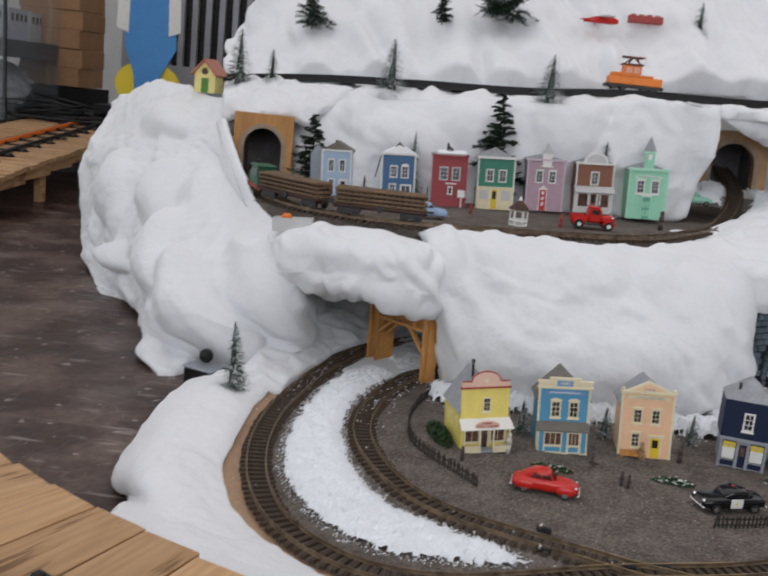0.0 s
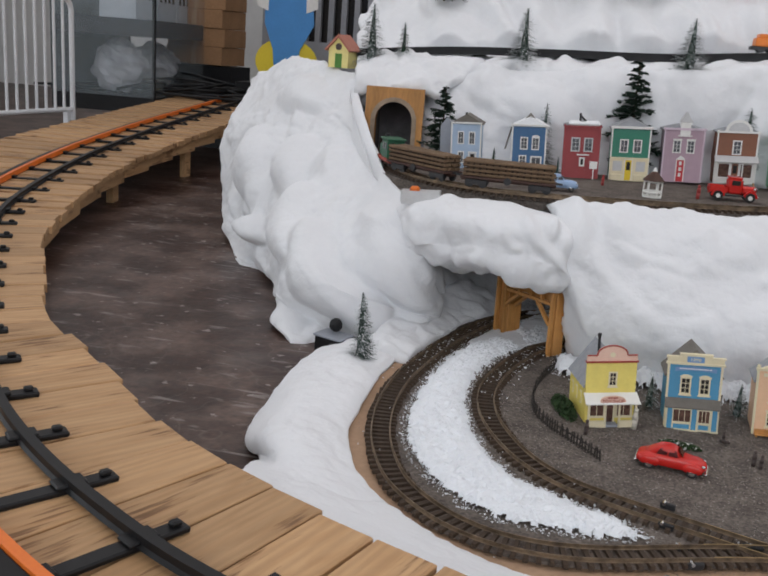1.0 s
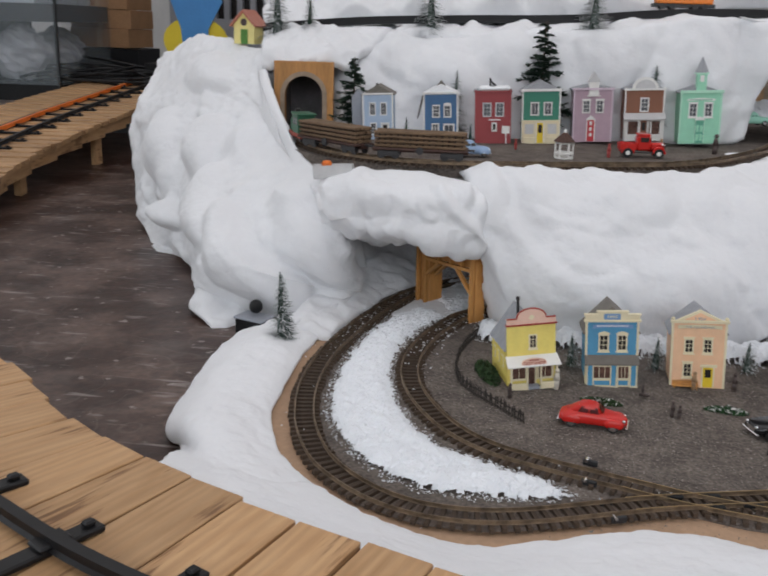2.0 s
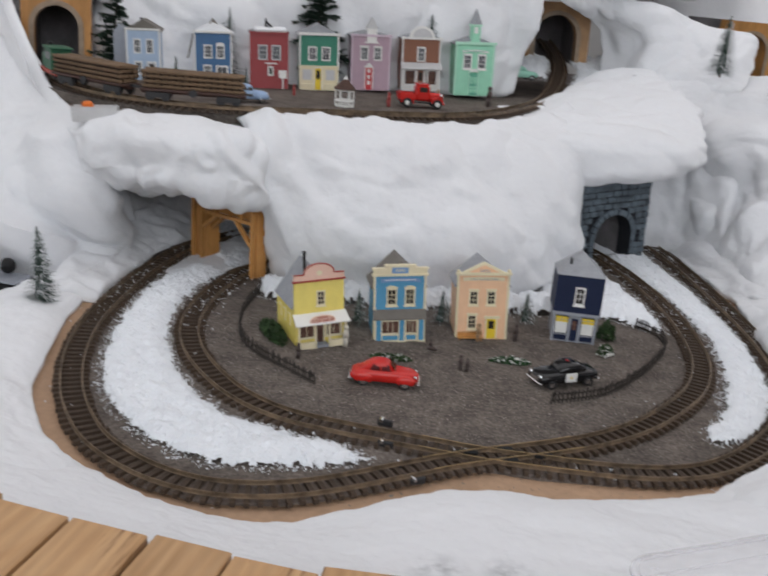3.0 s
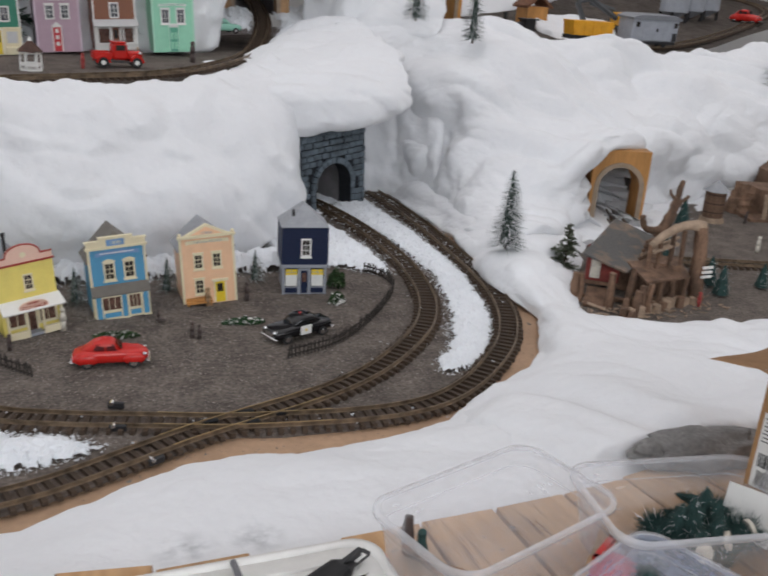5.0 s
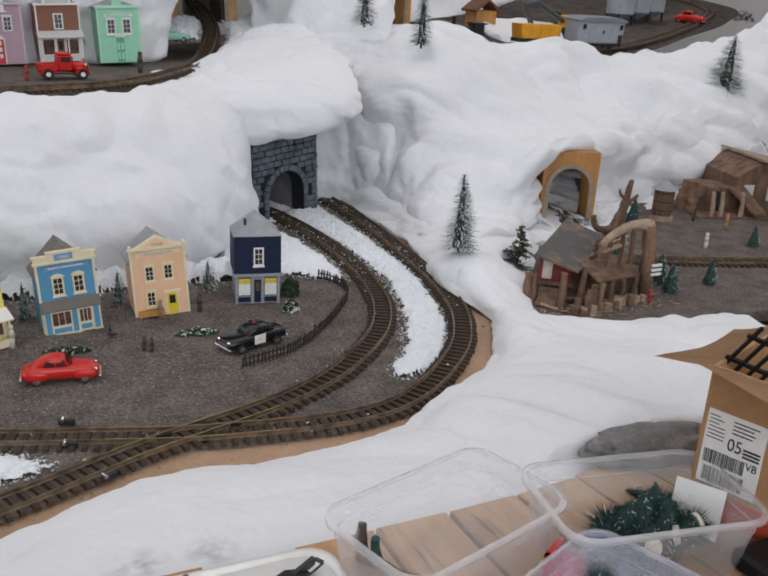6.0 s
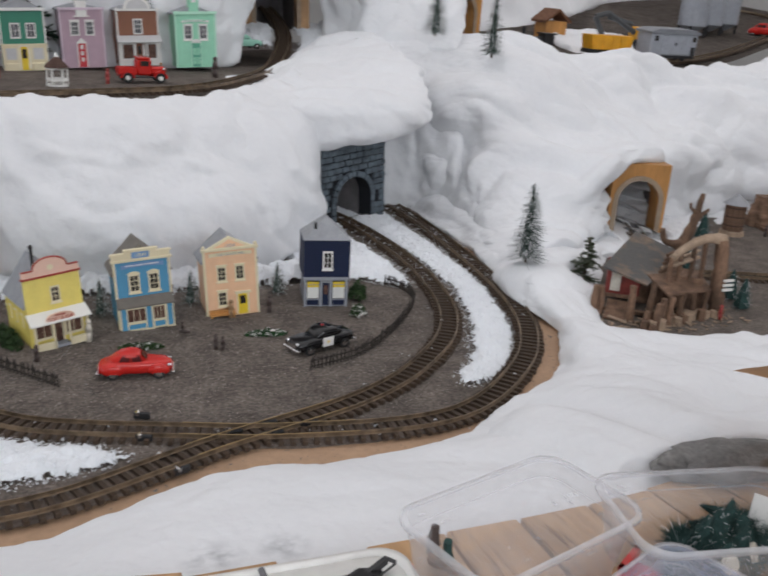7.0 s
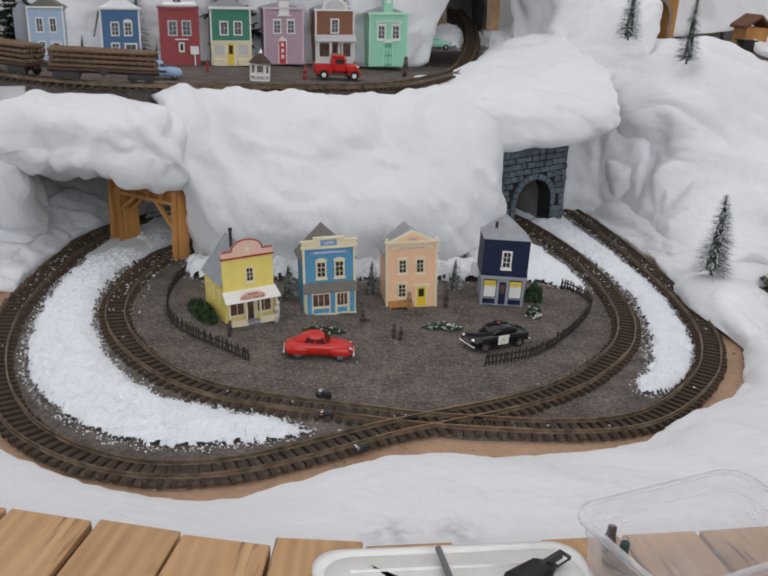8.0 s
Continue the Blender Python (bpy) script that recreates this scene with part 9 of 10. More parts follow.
part("cab", boxes((0.05, -0.04, 0.03, 0.12, 0.04, 0.105)), DARKIRON, lk)
part("cab_roof", boxes((0.04, -0.05, 0.105, 0.14, 0.05, 0.113)), DARKIRON, lk)
part("smokestack", tube(bmesh.new(), (-0.085, 0, 0.085), (-0.085, 0, 0.145), 0.01, 0.014, 10), DARKIRON, lk)
part("chassis", boxes((-0.11, -0.03, 0.01, 0.12, 0.03, 0.03)), DARKIRON, lk)
ht = empty("wooden_hut", pose(2.83, 3.78, yard_z(0, 3.78), 0, 0, 4) @ Matrix.Scale(0.8, 4), "orange-brown wooden toy hut with shingled roof", "toy house")
part("wall", boxes((0, 0, 0, 0.16, 0.12, 0.13)), WOODP, ht)
part("roof", upright(bmesh.new(), [(-0.02, 0.12), (0.08, 0.19), (0.18, 0.12), (0.18, 0.135), (0.08, 0.207), (-0.02, 0.135)], -0.02, 0.14), mat("brown_shingles", (0.16, 0.07, 0.035), 0.8, 0.3, 60, 0.001, 200), ht)
p4, _ = arch_portal("tunnel_portal", pose(2.33, 3.78, 0.60, 0, 0, 10), "wooden tunnel portal above the hillside", 0.26, 0.27, 0.08, 0.17, 0.13, WOODP, RINGGREY)
part("lining", boxes((-0.13, 0.3, 0, 0.13, 0.32, 0.27), (-0.14, 0.08, 0, -0.13, 0.32, 0.27), (0.13, 0.08, 0, 0.14, 0.32, 0.27)), TUNNEL, p4, "grey lining added for the shade inside the tunnel")
for k in range(3):
    tk = empty("storage_tank", pose(4.15 + 0.2 * k, 4.2 + 0.08 * k, yard_z(0, 4.2 + 0.08 * k)), "grey toy storage tank on legs", "toy tank", "storage tanks")
    part("drum", tube(bmesh.new(), (0, 0, 0.06), (0, 0, 0.22), 0.085, sides=18), GREYCAR, tk)
    part("cone", tube(bmesh.new(), (0, 0, 0.06), (0, 0, 0.02), 0.085, 0.02, 18), GREYCAR, tk)
    for a in (0.8, 2.4, 3.9, 5.5):
        part("leg", boxes((0.075 * math.cos(a) - 0.006, 0.075 * math.sin(a) - 0.006, 0, 0.075 * math.cos(a) + 0.006, 0.075 * math.sin(a) + 0.006, 0.07)), DARKIRON, tk)
toy_car(pose(4.85, 4.30, yard_z(0, 4.3) + 0.003, 0, 0, -70), "red toy truck on the upper yard", CARRED, 0.2)
shrub("shrub", pose(5.35, 4.3, yard_z(0, 4.3) + 0.02), 0.08, 0.06, 0.09, "dark brown dry bush beside the upper track", mat("dry_bush", (0.07, 0.05, 0.035), 0.9, 0.4, 50), 400, seed=9)
HILLBACK = [
    [(1.9, 4.5, 1.35), (2.6, 4.6, 1.35), (3.6, 5.2, 1.4), (4.8, 6.2, 1.5), (6.4, 6.8, 1.55)],
    [(1.9, 4.2, 1.0), (2.6, 4.3, 1.0), (3.6, 4.9, 1.05), (4.8, 5.9, 1.15), (6.4, 6.6, 1.2)],
    [(1.9, 3.95, 0.6), (2.6, 4.0, 0.62), (3.5, 4.6, 0.7), (4.7, 5.6, 0.8), (6.4, 6.2, 0.88)],
]
loft("snow_ridge", HILLBACK, "white cotton batting ridge behind the upper yard", fold=0.12, size=0.4, stretch=1.5, slant=0.3, seed=31, step=0.025)
YARDSNOW = [
    [(2.9, 3.9, 0.66), (3.15, 4.0, 0.67), (3.4, 4.0, 0.67)],
    [(2.85, 3.7, 0.63), (3.1, 3.75, 0.635), (3.35, 3.75, 0.63)],
    [(2.85, 3.52, 0.57), (3.05, 3.5, 0.57), (3.25, 3.55, 0.57)],
]
loft("snow_drift", YARDSNOW, "low white batting drift on the upper yard", fold=0.03, size=0.12, stretch=1.3, slant=0.3, seed=32, thick=0.03)

# ---- boxes and tubs on the deck ----
def clear_plastic(name, tint, body):
    m = bpy.data.materials.new(name)
    m.use_nodes = True
    n, l = m.node_tree.nodes, m.node_tree.links
    b = n["Principled BSDF"]
    b.inputs["Base Color"].default_value = (*tint, 1)
    b.inputs["Roughness"].default_value = 0.22
    tr = n.new("ShaderNodeBsdfTransparent")
    tr.inputs["Color"].default_value = (0.97, 0.97, 0.98, 1)
    mx = n.new("ShaderNodeMixShader")
    nz = n.new("ShaderNodeTexNoise")
    nz.inputs["Scale"].default_value = 9
    mr = n.new("ShaderNodeMapRange")
    mr.inputs["To Min"].default_value, mr.inputs["To Max"].default_value = body * 0.7, body * 1.3
    l.new(nz.outputs[0], mr.inputs["Value"])
    l.new(mr.outputs[0], mx.inputs["Fac"])
    l.new(tr.outputs[0], mx.inputs[1])
    l.new(b.outputs[0], mx.inputs[2])
    l.new(mx.outputs[0], n["Material Output"].inputs["Surface"])
    return m


CLEAR = clear_plastic("clear_plastic", (0.80, 0.80, 0.82), 0.27)
CLEARRIM = clear_plastic("clear_plastic_rim", (0.82, 0.82, 0.84), 0.34)
CLEARBLUE = clear_plastic("bluish_clear_plastic", (0.55, 0.60, 0.75), 0.35)


def rounded(w, d, r, n=6):
    out = []
    for cx, cy, a0 in ((w / 2 - r, d / 2 - r, 0), (-w / 2 + r, d / 2 - r, 90), (-w / 2 + r, -d / 2 + r, 180), (w / 2 - r, -d / 2 + r, 270)):
        out += [(cx + r * math.cos(radians(a0 + 90 * k / n)), cy + r * math.sin(radians(a0 + 90 * k / n))) for k in range(n + 1)]
    return out


def rings(bm, levels, r=0.03, close_bottom=True):
    """Stacks rounded rectangles (width, depth, z)."""
    last = None
    for w, d, z in levels:
        ring_ = [bm.verts.new((x, y, z)) for x, y in rounded(w, d, r)]
        if last:
            k = len(ring_)
            for i in range(k):
                bm.faces.new((last[i], last[(i + 1) % k], ring_[(i + 1) % k], ring_[i]))
        elif close_bottom:
            bm.faces.new(ring_[::-1])
        last = ring_
    return bm


def plastic_tub(m, label, w, d, h, clear):
    root = empty("plastic_tub", m, label, "plastic tub", "plastic tubs")
    part("shell", rings(bmesh.new(), [(w * 0.86, d * 0.82, 0.002), (w * 0.95, d * 0.94, h * 0.94), (w * 0.955, d * 0.945, h)], 0.035), clear, root, smooth=True)
    bm = rings(bmesh.new(), [(w * 0.955, d * 0.945, h), (w, d, h), (w * 1.004, d * 1.006, h - 0.008), (w * 0.985, d * 0.98, h - 0.008)], 0.038, False)
    part("rim", bm, CLEARRIM, root, "milky rolled rim", smooth=True)
    part("shoulder", rings(bmesh.new(), [(w * 0.925, d * 0.91, h * 0.71), (w * 0.936, d * 0.922, h * 0.72)], 0.036, False), CLEARRIM, root, smooth=True)
    return root


DZ = 0.1235
GREYROCK = mat("grey_foam_rock", (0.20, 0.195, 0.19), 0.9, 0.3, 16, 0.004, 60, fine=0.12)
rock = bmesh.new()
bmesh.ops.create_icosphere(rock, subdivisions=4, radius=1.0)
for v in rock.verts:
    p = v.co.copy()
    v.co = Vector((p.x * 0.125, p.y * 0.055, p.z * 0.028)) * (1 + 0.35 * noise.noise(p * 2.4) + 0.12 * noise.noise(p * 7))
tagged(part("foam_rock", rock, GREYROCK, smooth=True), "grey foam rock half under batting", "rock").matrix_basis = pose(1.30, 0.775, DZ + 0.012, 0, 0, -8)
plastic_tub(pose(0.80, 0.645, DZ, 0, 0, 14), "clear empty plastic tub with a few bits inside", 0.30, 0.185, 0.098, CLEAR)
plastic_tub(pose(1.065, 0.575, DZ, 0, 0, -12), "clear plastic tub full of little green trees", 0.30, 0.19, 0.098, CLEAR)
plastic_tub(pose(0.875, 0.43, DZ, 0, 0, 20), "clear bluish plastic tub without a lid", 0.26, 0.18, 0.085, CLEARBLUE)
lid = empty("plastic_tray", pose(0.485, 0.605, DZ, 0, 0, -3), "white ridged plastic tray lying on planks", "tray")
part("rim", rings(bmesh.new(), [(0.36, 0.29, 0.0), (0.362, 0.292, 0.012), (0.345, 0.275, 0.014), (0.335, 0.265, 0.010), (0.334, 0.264, 0.004)], 0.04), WHITE, lid, smooth=True)
part("plate", rings(bmesh.new(), [(0.337, 0.267, 0.0015), (0.337, 0.267, 0.0095), (0.30, 0.23, 0.0095), (0.295, 0.225, 0.0125), (0.02, 0.01, 0.0125)], 0.04), WHITE, lid, smooth=True)
for k in (-1, 1):
    part("rib", boxes((-0.135, k * 0.099 - 0.0025, 0.0095, 0.135, k * 0.099 + 0.0025, 0.0150), bevel=0.002), WHITE, lid)
tool = empty("black_tool", pose(0.57, 0.655, DZ + 0.015, 0, 0, 30), "black plastic gadget with pale strokes lying on a lid", "tool")
part("body", hull(bmesh.new(), [(-0.05, 0.008, 0, 0.016, 0.7), (-0.02, 0.02, 0, 0.024, 0.7), (0.03, 0.018, 0, 0.022, 0.7), (0.05, 0.008, 0, 0.014, 0.7)]), BLACK, tool)
part("clip", boxes((0.045, -0.006, 0.004, 0.085, 0.006, 0.01), (0.02, -0.003, 0.01, 0.07, 0.003, 0.022)), DARKIRON, tool)
part("tag", boxes((0.055, -0.007, 0.0105, 0.075, 0.007, 0.0115)), WHITE, tool)
stick = tagged(part("grey_rod", tube(bmesh.new(), (0.472, 0.45, DZ + 0.02), (0.478, 0.735, DZ + 0.02), 0.0045, sides=8), mat("grey_rod", (0.13, 0.13, 0.14), 0.4, 0.1, 30)), "dark grey rod lying across a white lid", "rod")
for i in range(22):
    a, u = random.uniform(0, 6.28), random.uniform(0.0, 1.0)
    x, y = 1.075 + 0.10 * u * math.cos(a), 0.575 + 0.052 * u * math.sin(a)
    up = i < 8
    m = pose(x, y, DZ + (0.012 if up else 0.014 + 0.0008 * i), random.uniform(-12, 12) if up else random.uniform(62, 88), 0, random.uniform(0, 360))
    brush_tree(m, random.uniform(0.065, 0.095), 0.024, GREENNEEDLE, 0.03, "dark green bottle-brush fir lying in a tub", 30, 46, 80 + i, group="stored firs", core=0.8)
for i in range(3):
    o = tagged(part("tree_base", tube(bmesh.new(), (0, 0, 0), (0, 0, 0.006), 0.013, sides=14), PALEF), "round cream wooden tree base in a tub", "tree base", "tree bases")
    o.matrix_basis = pose(1.04 + 0.05 * i, 0.52 + 0.01 * i, DZ + 0.05, 70, 0, 40 * i)
tagged(part("paper_card", boxes((-0.035, -0.001, 0, 0.035, 0.001, 0.075)), WHITE), "folded white card standing in a tub", "card").matrix_basis = pose(1.165, 0.565, DZ + 0.01, -12, 0, -60)
bits = empty("toy_sleigh", pose(0.715, 0.665, DZ + 0.006, 0, 0, -35), "brown toy sleigh team heap in a clear tub", "toy sleigh")
part("team", branch(bmesh.new(), [(-0.03, 0.02, 0.008), (0.0, 0.0, 0.012), (0.03, -0.012, 0.008), (0.06, -0.02, 0.012)], 0.010, 0.006), DRIFT, bits)
part("rider", branch(bmesh.new(), [(-0.03, 0.025, 0.01), (-0.032, 0.028, 0.03), (-0.03, 0.03, 0.05)], 0.010, 0.006), DARKF, bits)
part("rider", branch(bmesh.new(), [(-0.008, 0.012, 0.01), (-0.01, 0.014, 0.03), (-0.01, 0.012, 0.042)], 0.009, 0.006), GREENNEEDLE, bits)
rd = empty("red_toy_chair", pose(0.925, 0.575, DZ, 0, 0, 30), "small red plastic chair frame on the deck", "toy chair")
part("back", boxes((-0.03, -0.004, 0, -0.022, 0.004, 0.05), (0.022, -0.004, 0, 0.03, 0.004, 0.05), (-0.03, -0.004, 0.042, 0.03, 0.004, 0.05)), CARRED, rd)
part("seat", boxes((-0.03, -0.045, 0.02, 0.03, 0.0, 0.026)), CARRED, rd)
tagged(part("orange_pencil", tube(bmesh.new(), (0.655, 0.60, DZ + 0.005), (0.672, 0.70, DZ + 0.005), 0.005, sides=6), ORANGE), "orange pencil lying against a tub", "pencil")
tagged(part("black_case", boxes((1.17, 0.36, DZ, 1.42, 0.50, DZ + 0.03), bevel=0.006), BLACK), "black flat case at the deck's edge", "case")

KRAFT = mat("corrugated_card", (0.40, 0.22, 0.10), 0.8, 0.08, 8, 0.0004, 160, fine=0.05)
KRAFTIN = mat("card_inside", (0.46, 0.28, 0.15), 0.8, 0.08, 8, fine=0.05)
REDPRINT = mat("red_print", (0.45, 0.06, 0.02), 0.7, 0.08, 12, fine=0.05)
cb = empty("cardboard_box", pose(1.208, 0.618, DZ, 0, 0, -72), "open brown cardboard box with a white shipping label", "cardboard box")
CW, CD, CH = 0.27, 0.30, 0.245
part("front", boxes((0, 0, 0, CW, 0.005, CH)), KRAFT, cb)
part("left_side", boxes((0, 0.005, 0, 0.005, CD, CH)), KRAFT, cb)
part("right_side", boxes((CW - 0.005, 0.005, 0, CW, CD, CH)), KRAFT, cb)
part("back", boxes((0.005, CD - 0.005, 0, CW - 0.005, CD, CH)), KRAFTIN, cb)
part("bottom", boxes((0.005, 0.005, 0, CW - 0.005, CD - 0.005, 0.005)), KRAFTIN, cb)
part("red_band", boxes((0, -0.0008, 0.012, CW, 0, 0.055)), REDPRINT, cb, "red printed band")
for nm, pts in (("front_flap", [(0, 0, CH), (CW, 0, CH), (CW, -0.10, CH + 0.012), (0, -0.10, CH + 0.022)]), ("side_flap", [(0, 0, CH), (0, CD, CH), (-0.085, CD - 0.02, CH - 0.045), (-0.095, 0.01, CH - 0.04)])):
    a, b, c, d = [Vector(p) for p in pts]
    bm = bmesh.new()
    N = 8
    g2 = []
    for i in range(N + 1):
        row = []
        for j in range(N + 1):
            u, v = i / N, j / N
            p = a * (1 - u) * (1 - v) + b * u * (1 - v) + c * u * v + d * (1 - u) * v
            p.z += 0.012 * math.sin(u * 4 + v * 2) * v + 0.006 * v * v
            row.append(bm.verts.new(p))
        g2.append(row)
    for i in range(N):
        for j in range(N):
            bm.faces.new((g2[i][j], g2[i + 1][j], g2[i + 1][j + 1], g2[i][j + 1]))
    bmesh.ops.solidify(bm, geom=bm.faces[:], thickness=0.004)
    part(nm, bm, KRAFTIN, cb, smooth=False)
LX = Matrix.Translation((-0.006, 0, 0.024)) @ Matrix.Diagonal((0.74, 1, 0.90, 1))
lb = part("shipping_label", boxes((0.018, -0.0014, 0.045, 0.135, -0.0002, 0.175)), WHITE, cb, "white shipping label with a large 05")
INK = mat("black_ink", (0.02, 0.02, 0.022), 0.6, 0.2, 40)
lb.matrix_basis = LX
lettering("05", 0.030, (0.080, -0.0018, 0.116), INK, lb, "large black numerals")
lettering("VB", 0.019, (0.118, -0.0018, 0.094), INK, lb, "black letters")
bm = bmesh.new()
x = 0.024
while x < 0.105:
    w_ = random.uniform(0.0006, 0.0024)
    box(bm, x, -0.0019, 0.082, x + w_, -0.0014, 0.106)
    box(bm, x + 0.004, -0.0019, 0.050, x + 0.004 + w_ * 0.8, -0.0014, 0.076)
    x += w_ + random.uniform(0.0006, 0.002)
part("barcode", bm, INK, lb, "black printed strokes")
bm = bmesh.new()
for k in range(7):
    box(bm, 0.022 + 0.002 * (k % 2), -0.0019, 0.126 + k * 0.0065, 0.040 + random.uniform(0, 0.02), -0.0014, 0.1275 + k * 0.0065)
    if k < 3:
        box(bm, 0.097, -0.0019, 0.112 + k * 0.006, 0.130, -0.0014, 0.1155 + k * 0.006)
    else:
        box(bm, 0.07, -0.0019, 0.126 + k * 0.0065, 0.12 + random.uniform(-0.01, 0.01), -0.0014, 0.128 + k * 0.0065)
part("small_print", bm, INK, lb, "rows of grey strokes")
# stacked bits of black fence in the box
fx = empty("fence_panel", pose(1.30, 0.58, DZ + 0.24, 25, 20, -30), "black plastic fence panel sticking out of a box", "fence panel")
for k in range(8):
    part("bar", boxes((-0.07 + k * 0.02, -0.002, -0.05, -0.065 + k * 0.02, 0.002, 0.055)), BLACK, fx)
for z in (-0.02, 0.03):
    part("cross_bar", boxes((-0.075, -0.0025, z, 0.085, 0.0025, z + 0.006)), BLACK, fx)
shrub("shrub", pose(1.315, 0.55, DZ + 0.20), 0.03, 0.03, 0.03, "pale green moss tuft in a box", mat("pale_moss", (0.20, 0.26, 0.20), 0.9, 0.3, 60), 200, seed=12)
# grey cloth under the batting by the tubs
tagged(part("grey_cloth", blob([(1.26, 0.86), (1.36, 0.98), (1.50, 1.0), (1.62, 0.92), (1.58, 0.84), (1.4, 0.83)], z0=0.05, z1=0.085, wob=0.01), mat("grey_cloth", (0.13, 0.13, 0.13), 0.9, 0.25, 14, 0.002, 60)), "rumpled dark grey cloth", "cloth")

# black transformer at the foot of the mound
tf = empty("power_unit", pose(-0.525, 2.20, FZ, 0, 0, -20), "small black power unit with a knob on the floor", "power unit")
part("case", boxes((-0.05, -0.035, 0, 0.05, 0.035, 0.055), bevel=0.005), BLACK, tf)
part("lid", boxes((-0.053, -0.038, 0.055, 0.053, 0.038, 0.062), bevel=0.002), GREYTRIM, tf)
part("knob", ball(bmesh.new(), (0.0, 0.01, 0.09), 0.022), BLACK, tf)

# ---- hall behind the walkway ----

barrier = empty("crowd_barrier", pose(-3.72, 5.85, 0.17, 0, 0, -96), "white tubular steel crowd barrier", "barrier")
STEEL = mat("white_steel", (0.72, 0.73, 0.75), 0.4, 0.05, 20, fine=0.03)
BL, BH = 1.7, 0.92
bm = bmesh.new()
outline = [(0.0, 0.02), (0.0, BH - 0.1)] + [(0.1 - 0.1 * math.cos(a), BH - 0.1 + 0.1 * math.sin(a)) for a in [math.pi / 2 * k / 6 for k in range(1, 7)]] + [(BL, BH)]
for (xa, za), (xb, zb) in zip(outline, outline[1:]):
    tube(bm, (xa, 0, za), (xb, 0, zb), 0.02, sides=8)
part("frame", bm, STEEL, barrier)
part("bottom_rail", tube(bmesh.new(), (0, 0, 0.10), (BL, 0, 0.10), 0.018), STEEL, barrier)
for k in range(1, 17):
    part("bar", tube(bmesh.new(), (k * 0.1, 0, 0.10), (k * 0.1, 0, BH), 0.011), STEEL, barrier)
for x in (0.05, BL - 0.1):
    part("foot", boxes((x, -0.2, -0.21, x + 0.04, 0.2, -0.18), (x, -0.02, -0.18, x + 0.04, 0.02, 0.10)), STEEL, barrier)

GLASS = clear_plastic("case_glass", (0.55, 0.63, 0.66), 0.12)
case = empty("display_case", pose(-3.40, 6.55, 0.22, 0, 0, 96), "glass display case with a black plinth and shelf", "display case")
part("plinth", boxes((0, 0, 0, 1.6, 0.9, 0.13)), BLACK, case)
part("shelf", boxes((0.02, 0.02, 0.62, 1.58, 0.88, 0.76)), mat("black_shelf", (0.02, 0.022, 0.026), 0.5, 0.2, 10), case)
part("front_pane", boxes((0, 0, 0.13, 1.6, 0.008, 1.7)), GLASS, case, "glass pane")
part("side_pane", boxes((-0.008, 0, 0.13, 0.0, 0.9, 1.7)), GLASS, case, "glass pane")
for x, y in ((0, 0), (1.58, 0), (0, 0.88), (1.58, 0.88)):
    part("corner_post", boxes((x - 0.006, y - 0.006, 0.13, x + 0.018, y + 0.018, 1.72)), BLACK, case)
part("back_panel", boxes((0, 0.89, 0.13, 1.6, 0.9, 1.72)), mat("grey_back", (0.20, 0.23, 0.235), 0.6, 0.5, 4), case)
GREYBAG = mat("grey_bag", (0.55, 0.56, 0.58), 0.6, 0.4, 6, 0.004, 18)
for x, y, w_, h_ in ((0.35, 0.45, 0.32, 0.36), (0.85, 0.4, 0.34, 0.30), (1.3, 0.5, 0.28, 0.34)):
    bm = ball(bmesh.new(), (0, 0, 0), 0.5, (w_, 0.5, h_ * 1.3), 26, 18)
    for v in bm.verts:
        q = v.co * 9
        v.co *= 1 + 0.35 * abs(noise.noise(q)) - 0.16 * abs(noise.noise(q * 2.3)) - 0.1
    b = tagged(part("plastic_bag", bm, GREYBAG), "grey crumpled plastic bag inside a display case", "bag")
    b.matrix_world = case.matrix_basis @ Matrix.Translation((x, y, 0.13 + h_ * 0.65))
CRATE = mat("white_crate", (0.55, 0.60, 0.63), 0.5, 0.08, 10)
for k in range(3):
    c = empty("plastic_crate", case.matrix_basis @ pose(0.30 + 0.48 * k, 0.35, 0.762), "pale plastic crate with slots", "crate", "pale crates")
    part("shell", boxes((-0.22, -0.16, 0, 0.22, 0.16, 0.012), (-0.22, -0.16, 0.012, 0.22, -0.15, 0.26), (-0.22, 0.15, 0.012, 0.22, 0.16, 0.26), (-0.22, -0.15, 0.012, -0.21, 0.15, 0.26), (0.21, -0.15, 0.012, 0.22, 0.15, 0.26)), CRATE, c)
    for j in range(4):
        part("slot", boxes((-0.17 + 0.1 * j, -0.163, 0.16, -0.12 + 0.1 * j, -0.16, 0.22)), GLASSDARK, c)
CARD2 = mat("carton_card", (0.36, 0.20, 0.10), 0.8, 0.1, 6, fine=0.05)
for k in range(5):
    c = empty("carton", pose(-3.62 + 0.01 * (k % 2), 8.05, 0.62 + 0.171 * k, 0, 0, -8 + 3 * (k % 2)), "brown stacked cardboard carton", "carton", "stacked cartons")
    part("body", boxes((-0.31, -0.22, 0, 0.31, 0.22, 0.168), bevel=0.004), CARD2, c)
    part("tape", boxes((-0.025, -0.2215, 0.0, 0.025, 0.2215, 0.1695)), mat("tape", (0.42, 0.28, 0.16), 0.35, 0.05, 10), c)
tagged(part("pallet", boxes((-4.0, 7.8, -0.04, -3.25, 8.3, 0.61)), BLACK), "dark stand under stacked cartons", "stand")
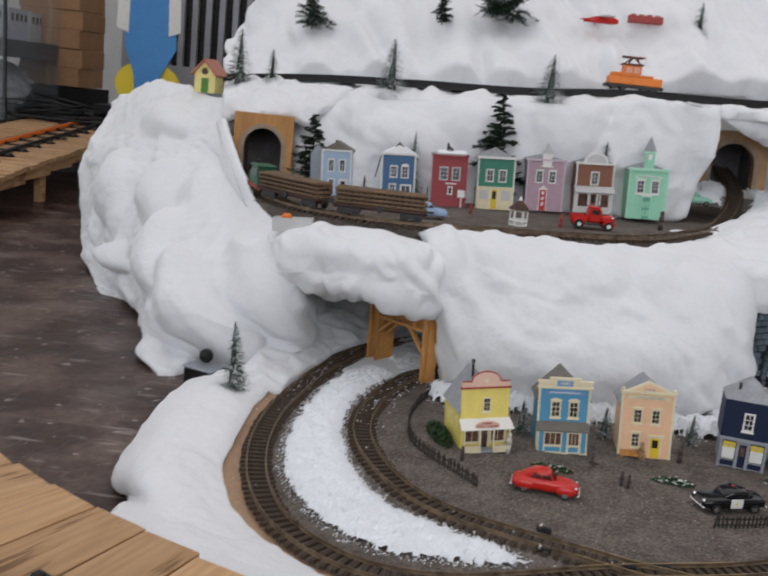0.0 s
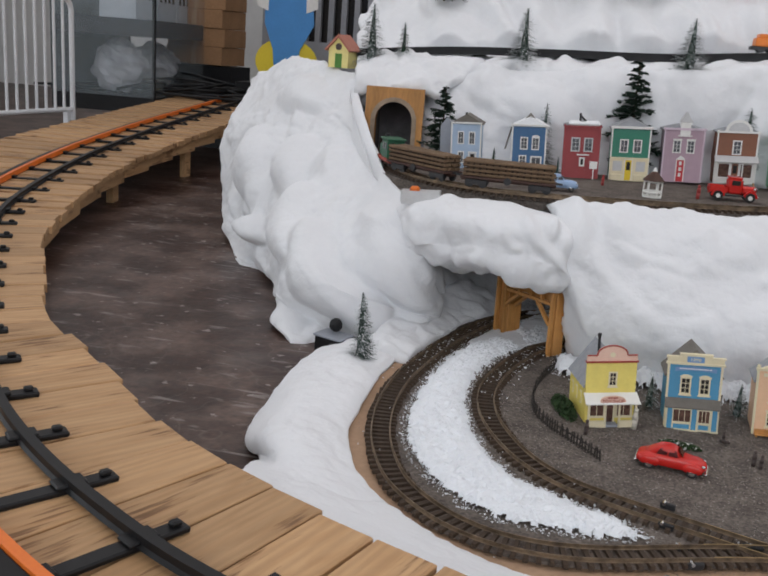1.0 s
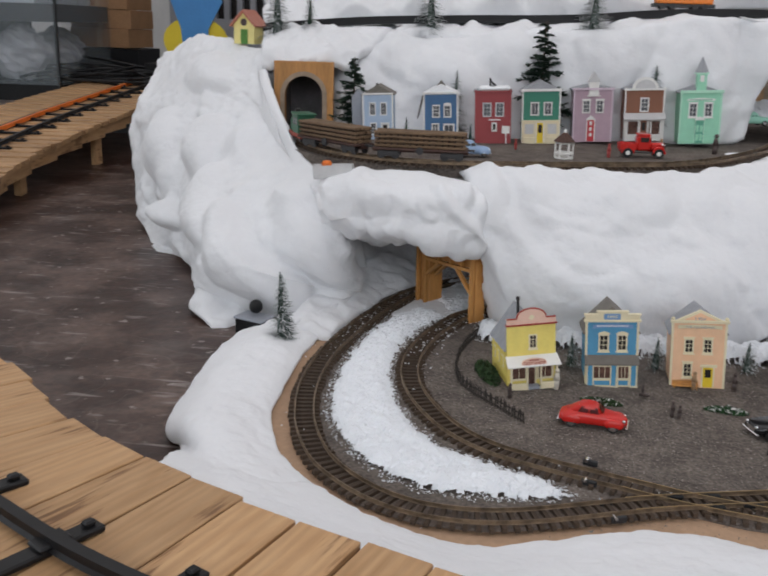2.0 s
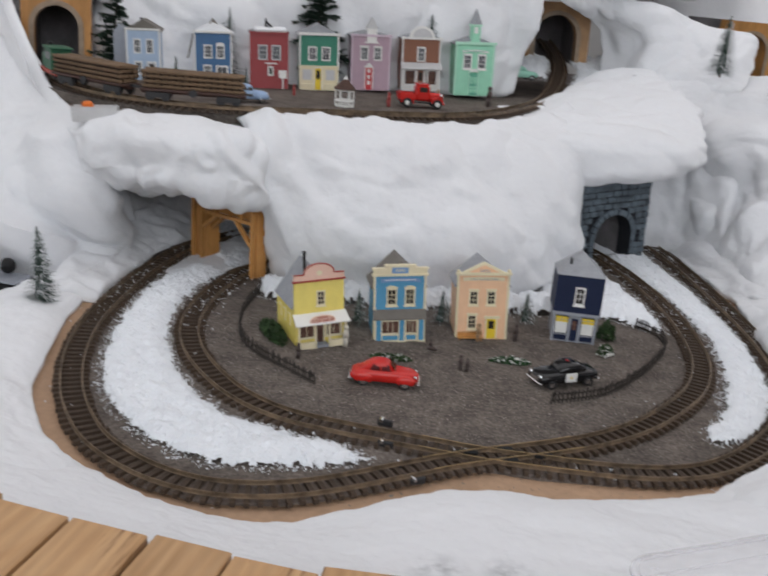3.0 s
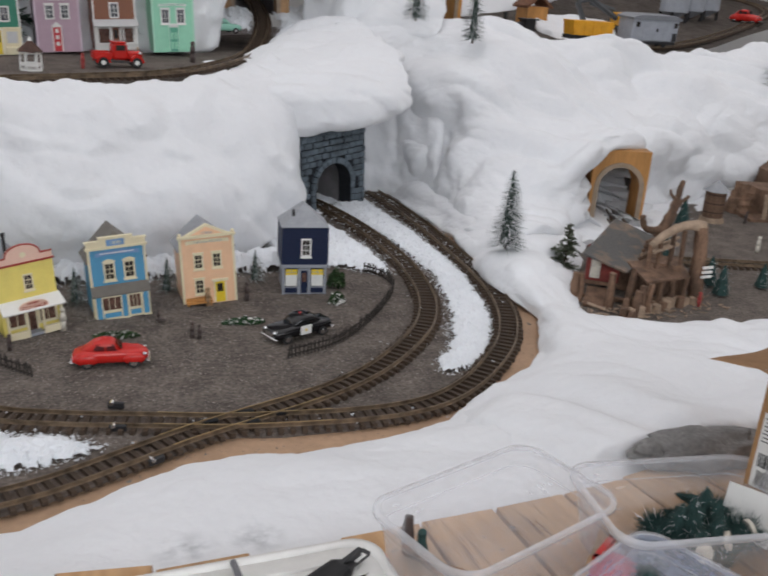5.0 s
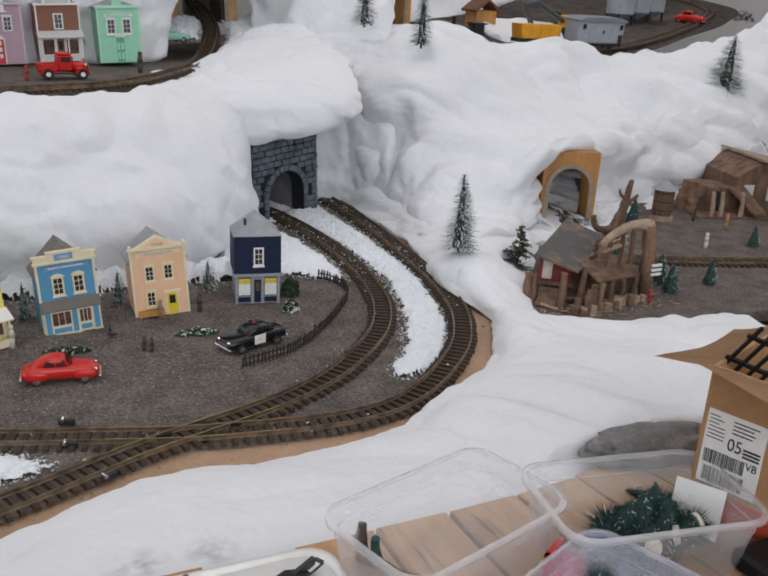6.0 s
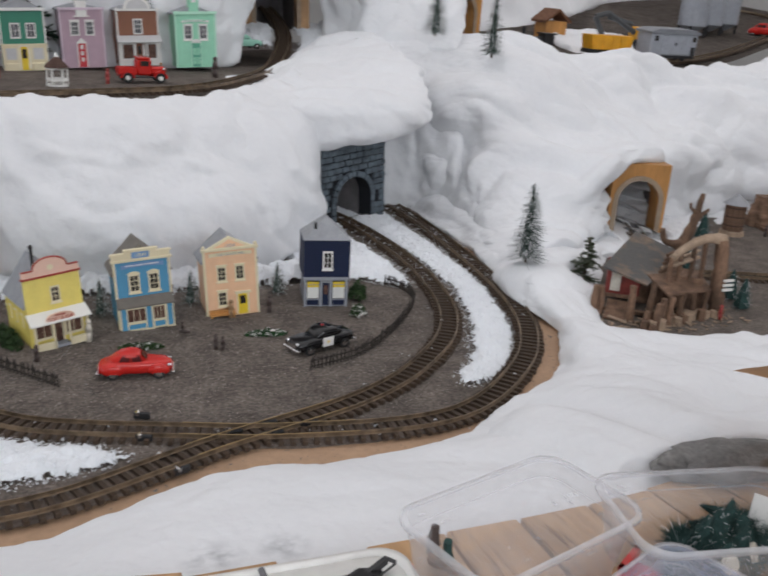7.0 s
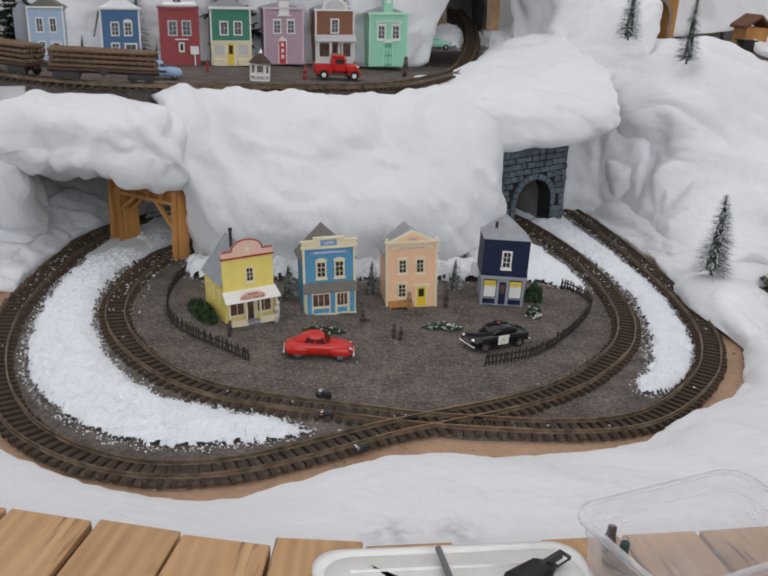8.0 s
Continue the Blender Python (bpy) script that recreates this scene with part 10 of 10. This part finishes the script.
GATE = mat("grey_gate", (0.36, 0.37, 0.40), 0.5, 0.08, 6, fine=0.04)
gate = empty("roller_gate", pose(-3.25, 8.6, FZ), "grey slatted metal gate", "gate")
part("frame", boxes((0, 0, 0, 0.10, 0.08, 2.6), (2.4, 0, 0, 2.5, 0.08, 2.6), (0.1, 0, 0, 2.4, 0.08, 0.95)), GATE, gate)
for k in range(17):
    part("slat", boxes((0.16 + k * 0.135, 0.01, 0.95, 0.215 + k * 0.135, 0.07, 2.6)), GATE, gate)
part("dark_back", boxes((0.1, 0.10, 0.95, 2.4, 0.12, 2.6)), GLASSDARK, gate)
# plain painted wooden cut-out on a yellow disc
CUTBLUE = mat("cutout_blue", (0.06, 0.26, 0.60), 0.5, 0.05, 6, fine=0.03)
CUTYEL = mat("cutout_yellow", (0.80, 0.62, 0.03), 0.5, 0.05, 6, fine=0.03)
cut = empty("painted_cutout", pose(-2.52, 7.3, 0.52, 0, 0, 6), "plain blue painted wooden cut-out on a yellow disc", "cut-out")
part("body", upright(bmesh.new(), [(-0.10, 0.10), (0.10, 0.10), (0.12, 0.30), (0.24, 0.52), (0.19, 1.10), (-0.19, 1.10), (-0.20, 0.52), (-0.12, 0.30)][::-1], -0.02, 0.0), CUTBLUE, cut)
part("disc", upright(bmesh.new(), [(0.28 * math.cos(a), 0.20 + 0.2 * math.sin(a)) for a in [2 * math.pi * k / 28 for k in range(28)]][::-1], 0.0, 0.02), CUTYEL, cut)
for s in (-1, 1):
    part("sleeve", upright(bmesh.new(), [(s * 0.17, 0.62), (s * 0.27, 0.66), (s * 0.26, 1.0), (s * 0.16, 1.02)], -0.03, -0.02), WHITE, cut)
tagged(part("display_stand", boxes((-2.95, 7.2, -0.04, -2.1, 7.6, 0.52)), BLACK), "dark stand under a painted cut-out", "stand")
bm = bmesh.new()
for k in range(26):
    x0, y0 = random.uniform(-3.55, -2.75), random.uniform(6.9, 7.5)
    z0 = 0.36
    pts_ = [(x0 + random.uniform(-0.35, 0.35) * j, y0 + random.uniform(-0.15, 0.15) * j, z0 + abs(random.gauss(0.05, 0.05)) * (1 if 0 < j < 4 else 0)) for j in range(5)]
    branch(bm, pts_, 0.012, 0.012, 5)
tagged(part("cable_heap", bm, BLACK, smooth=True), "tangled heap of black cables", "cables", kind="stuff")
tagged(part("cable_shelf", boxes((-3.7, 6.8, -0.04, -2.6, 7.7, 0.35)), mat("dark_shelf", (0.03, 0.03, 0.032), 0.6, 0.2, 10)), "low dark platform under cables", "platform", kind="structure")
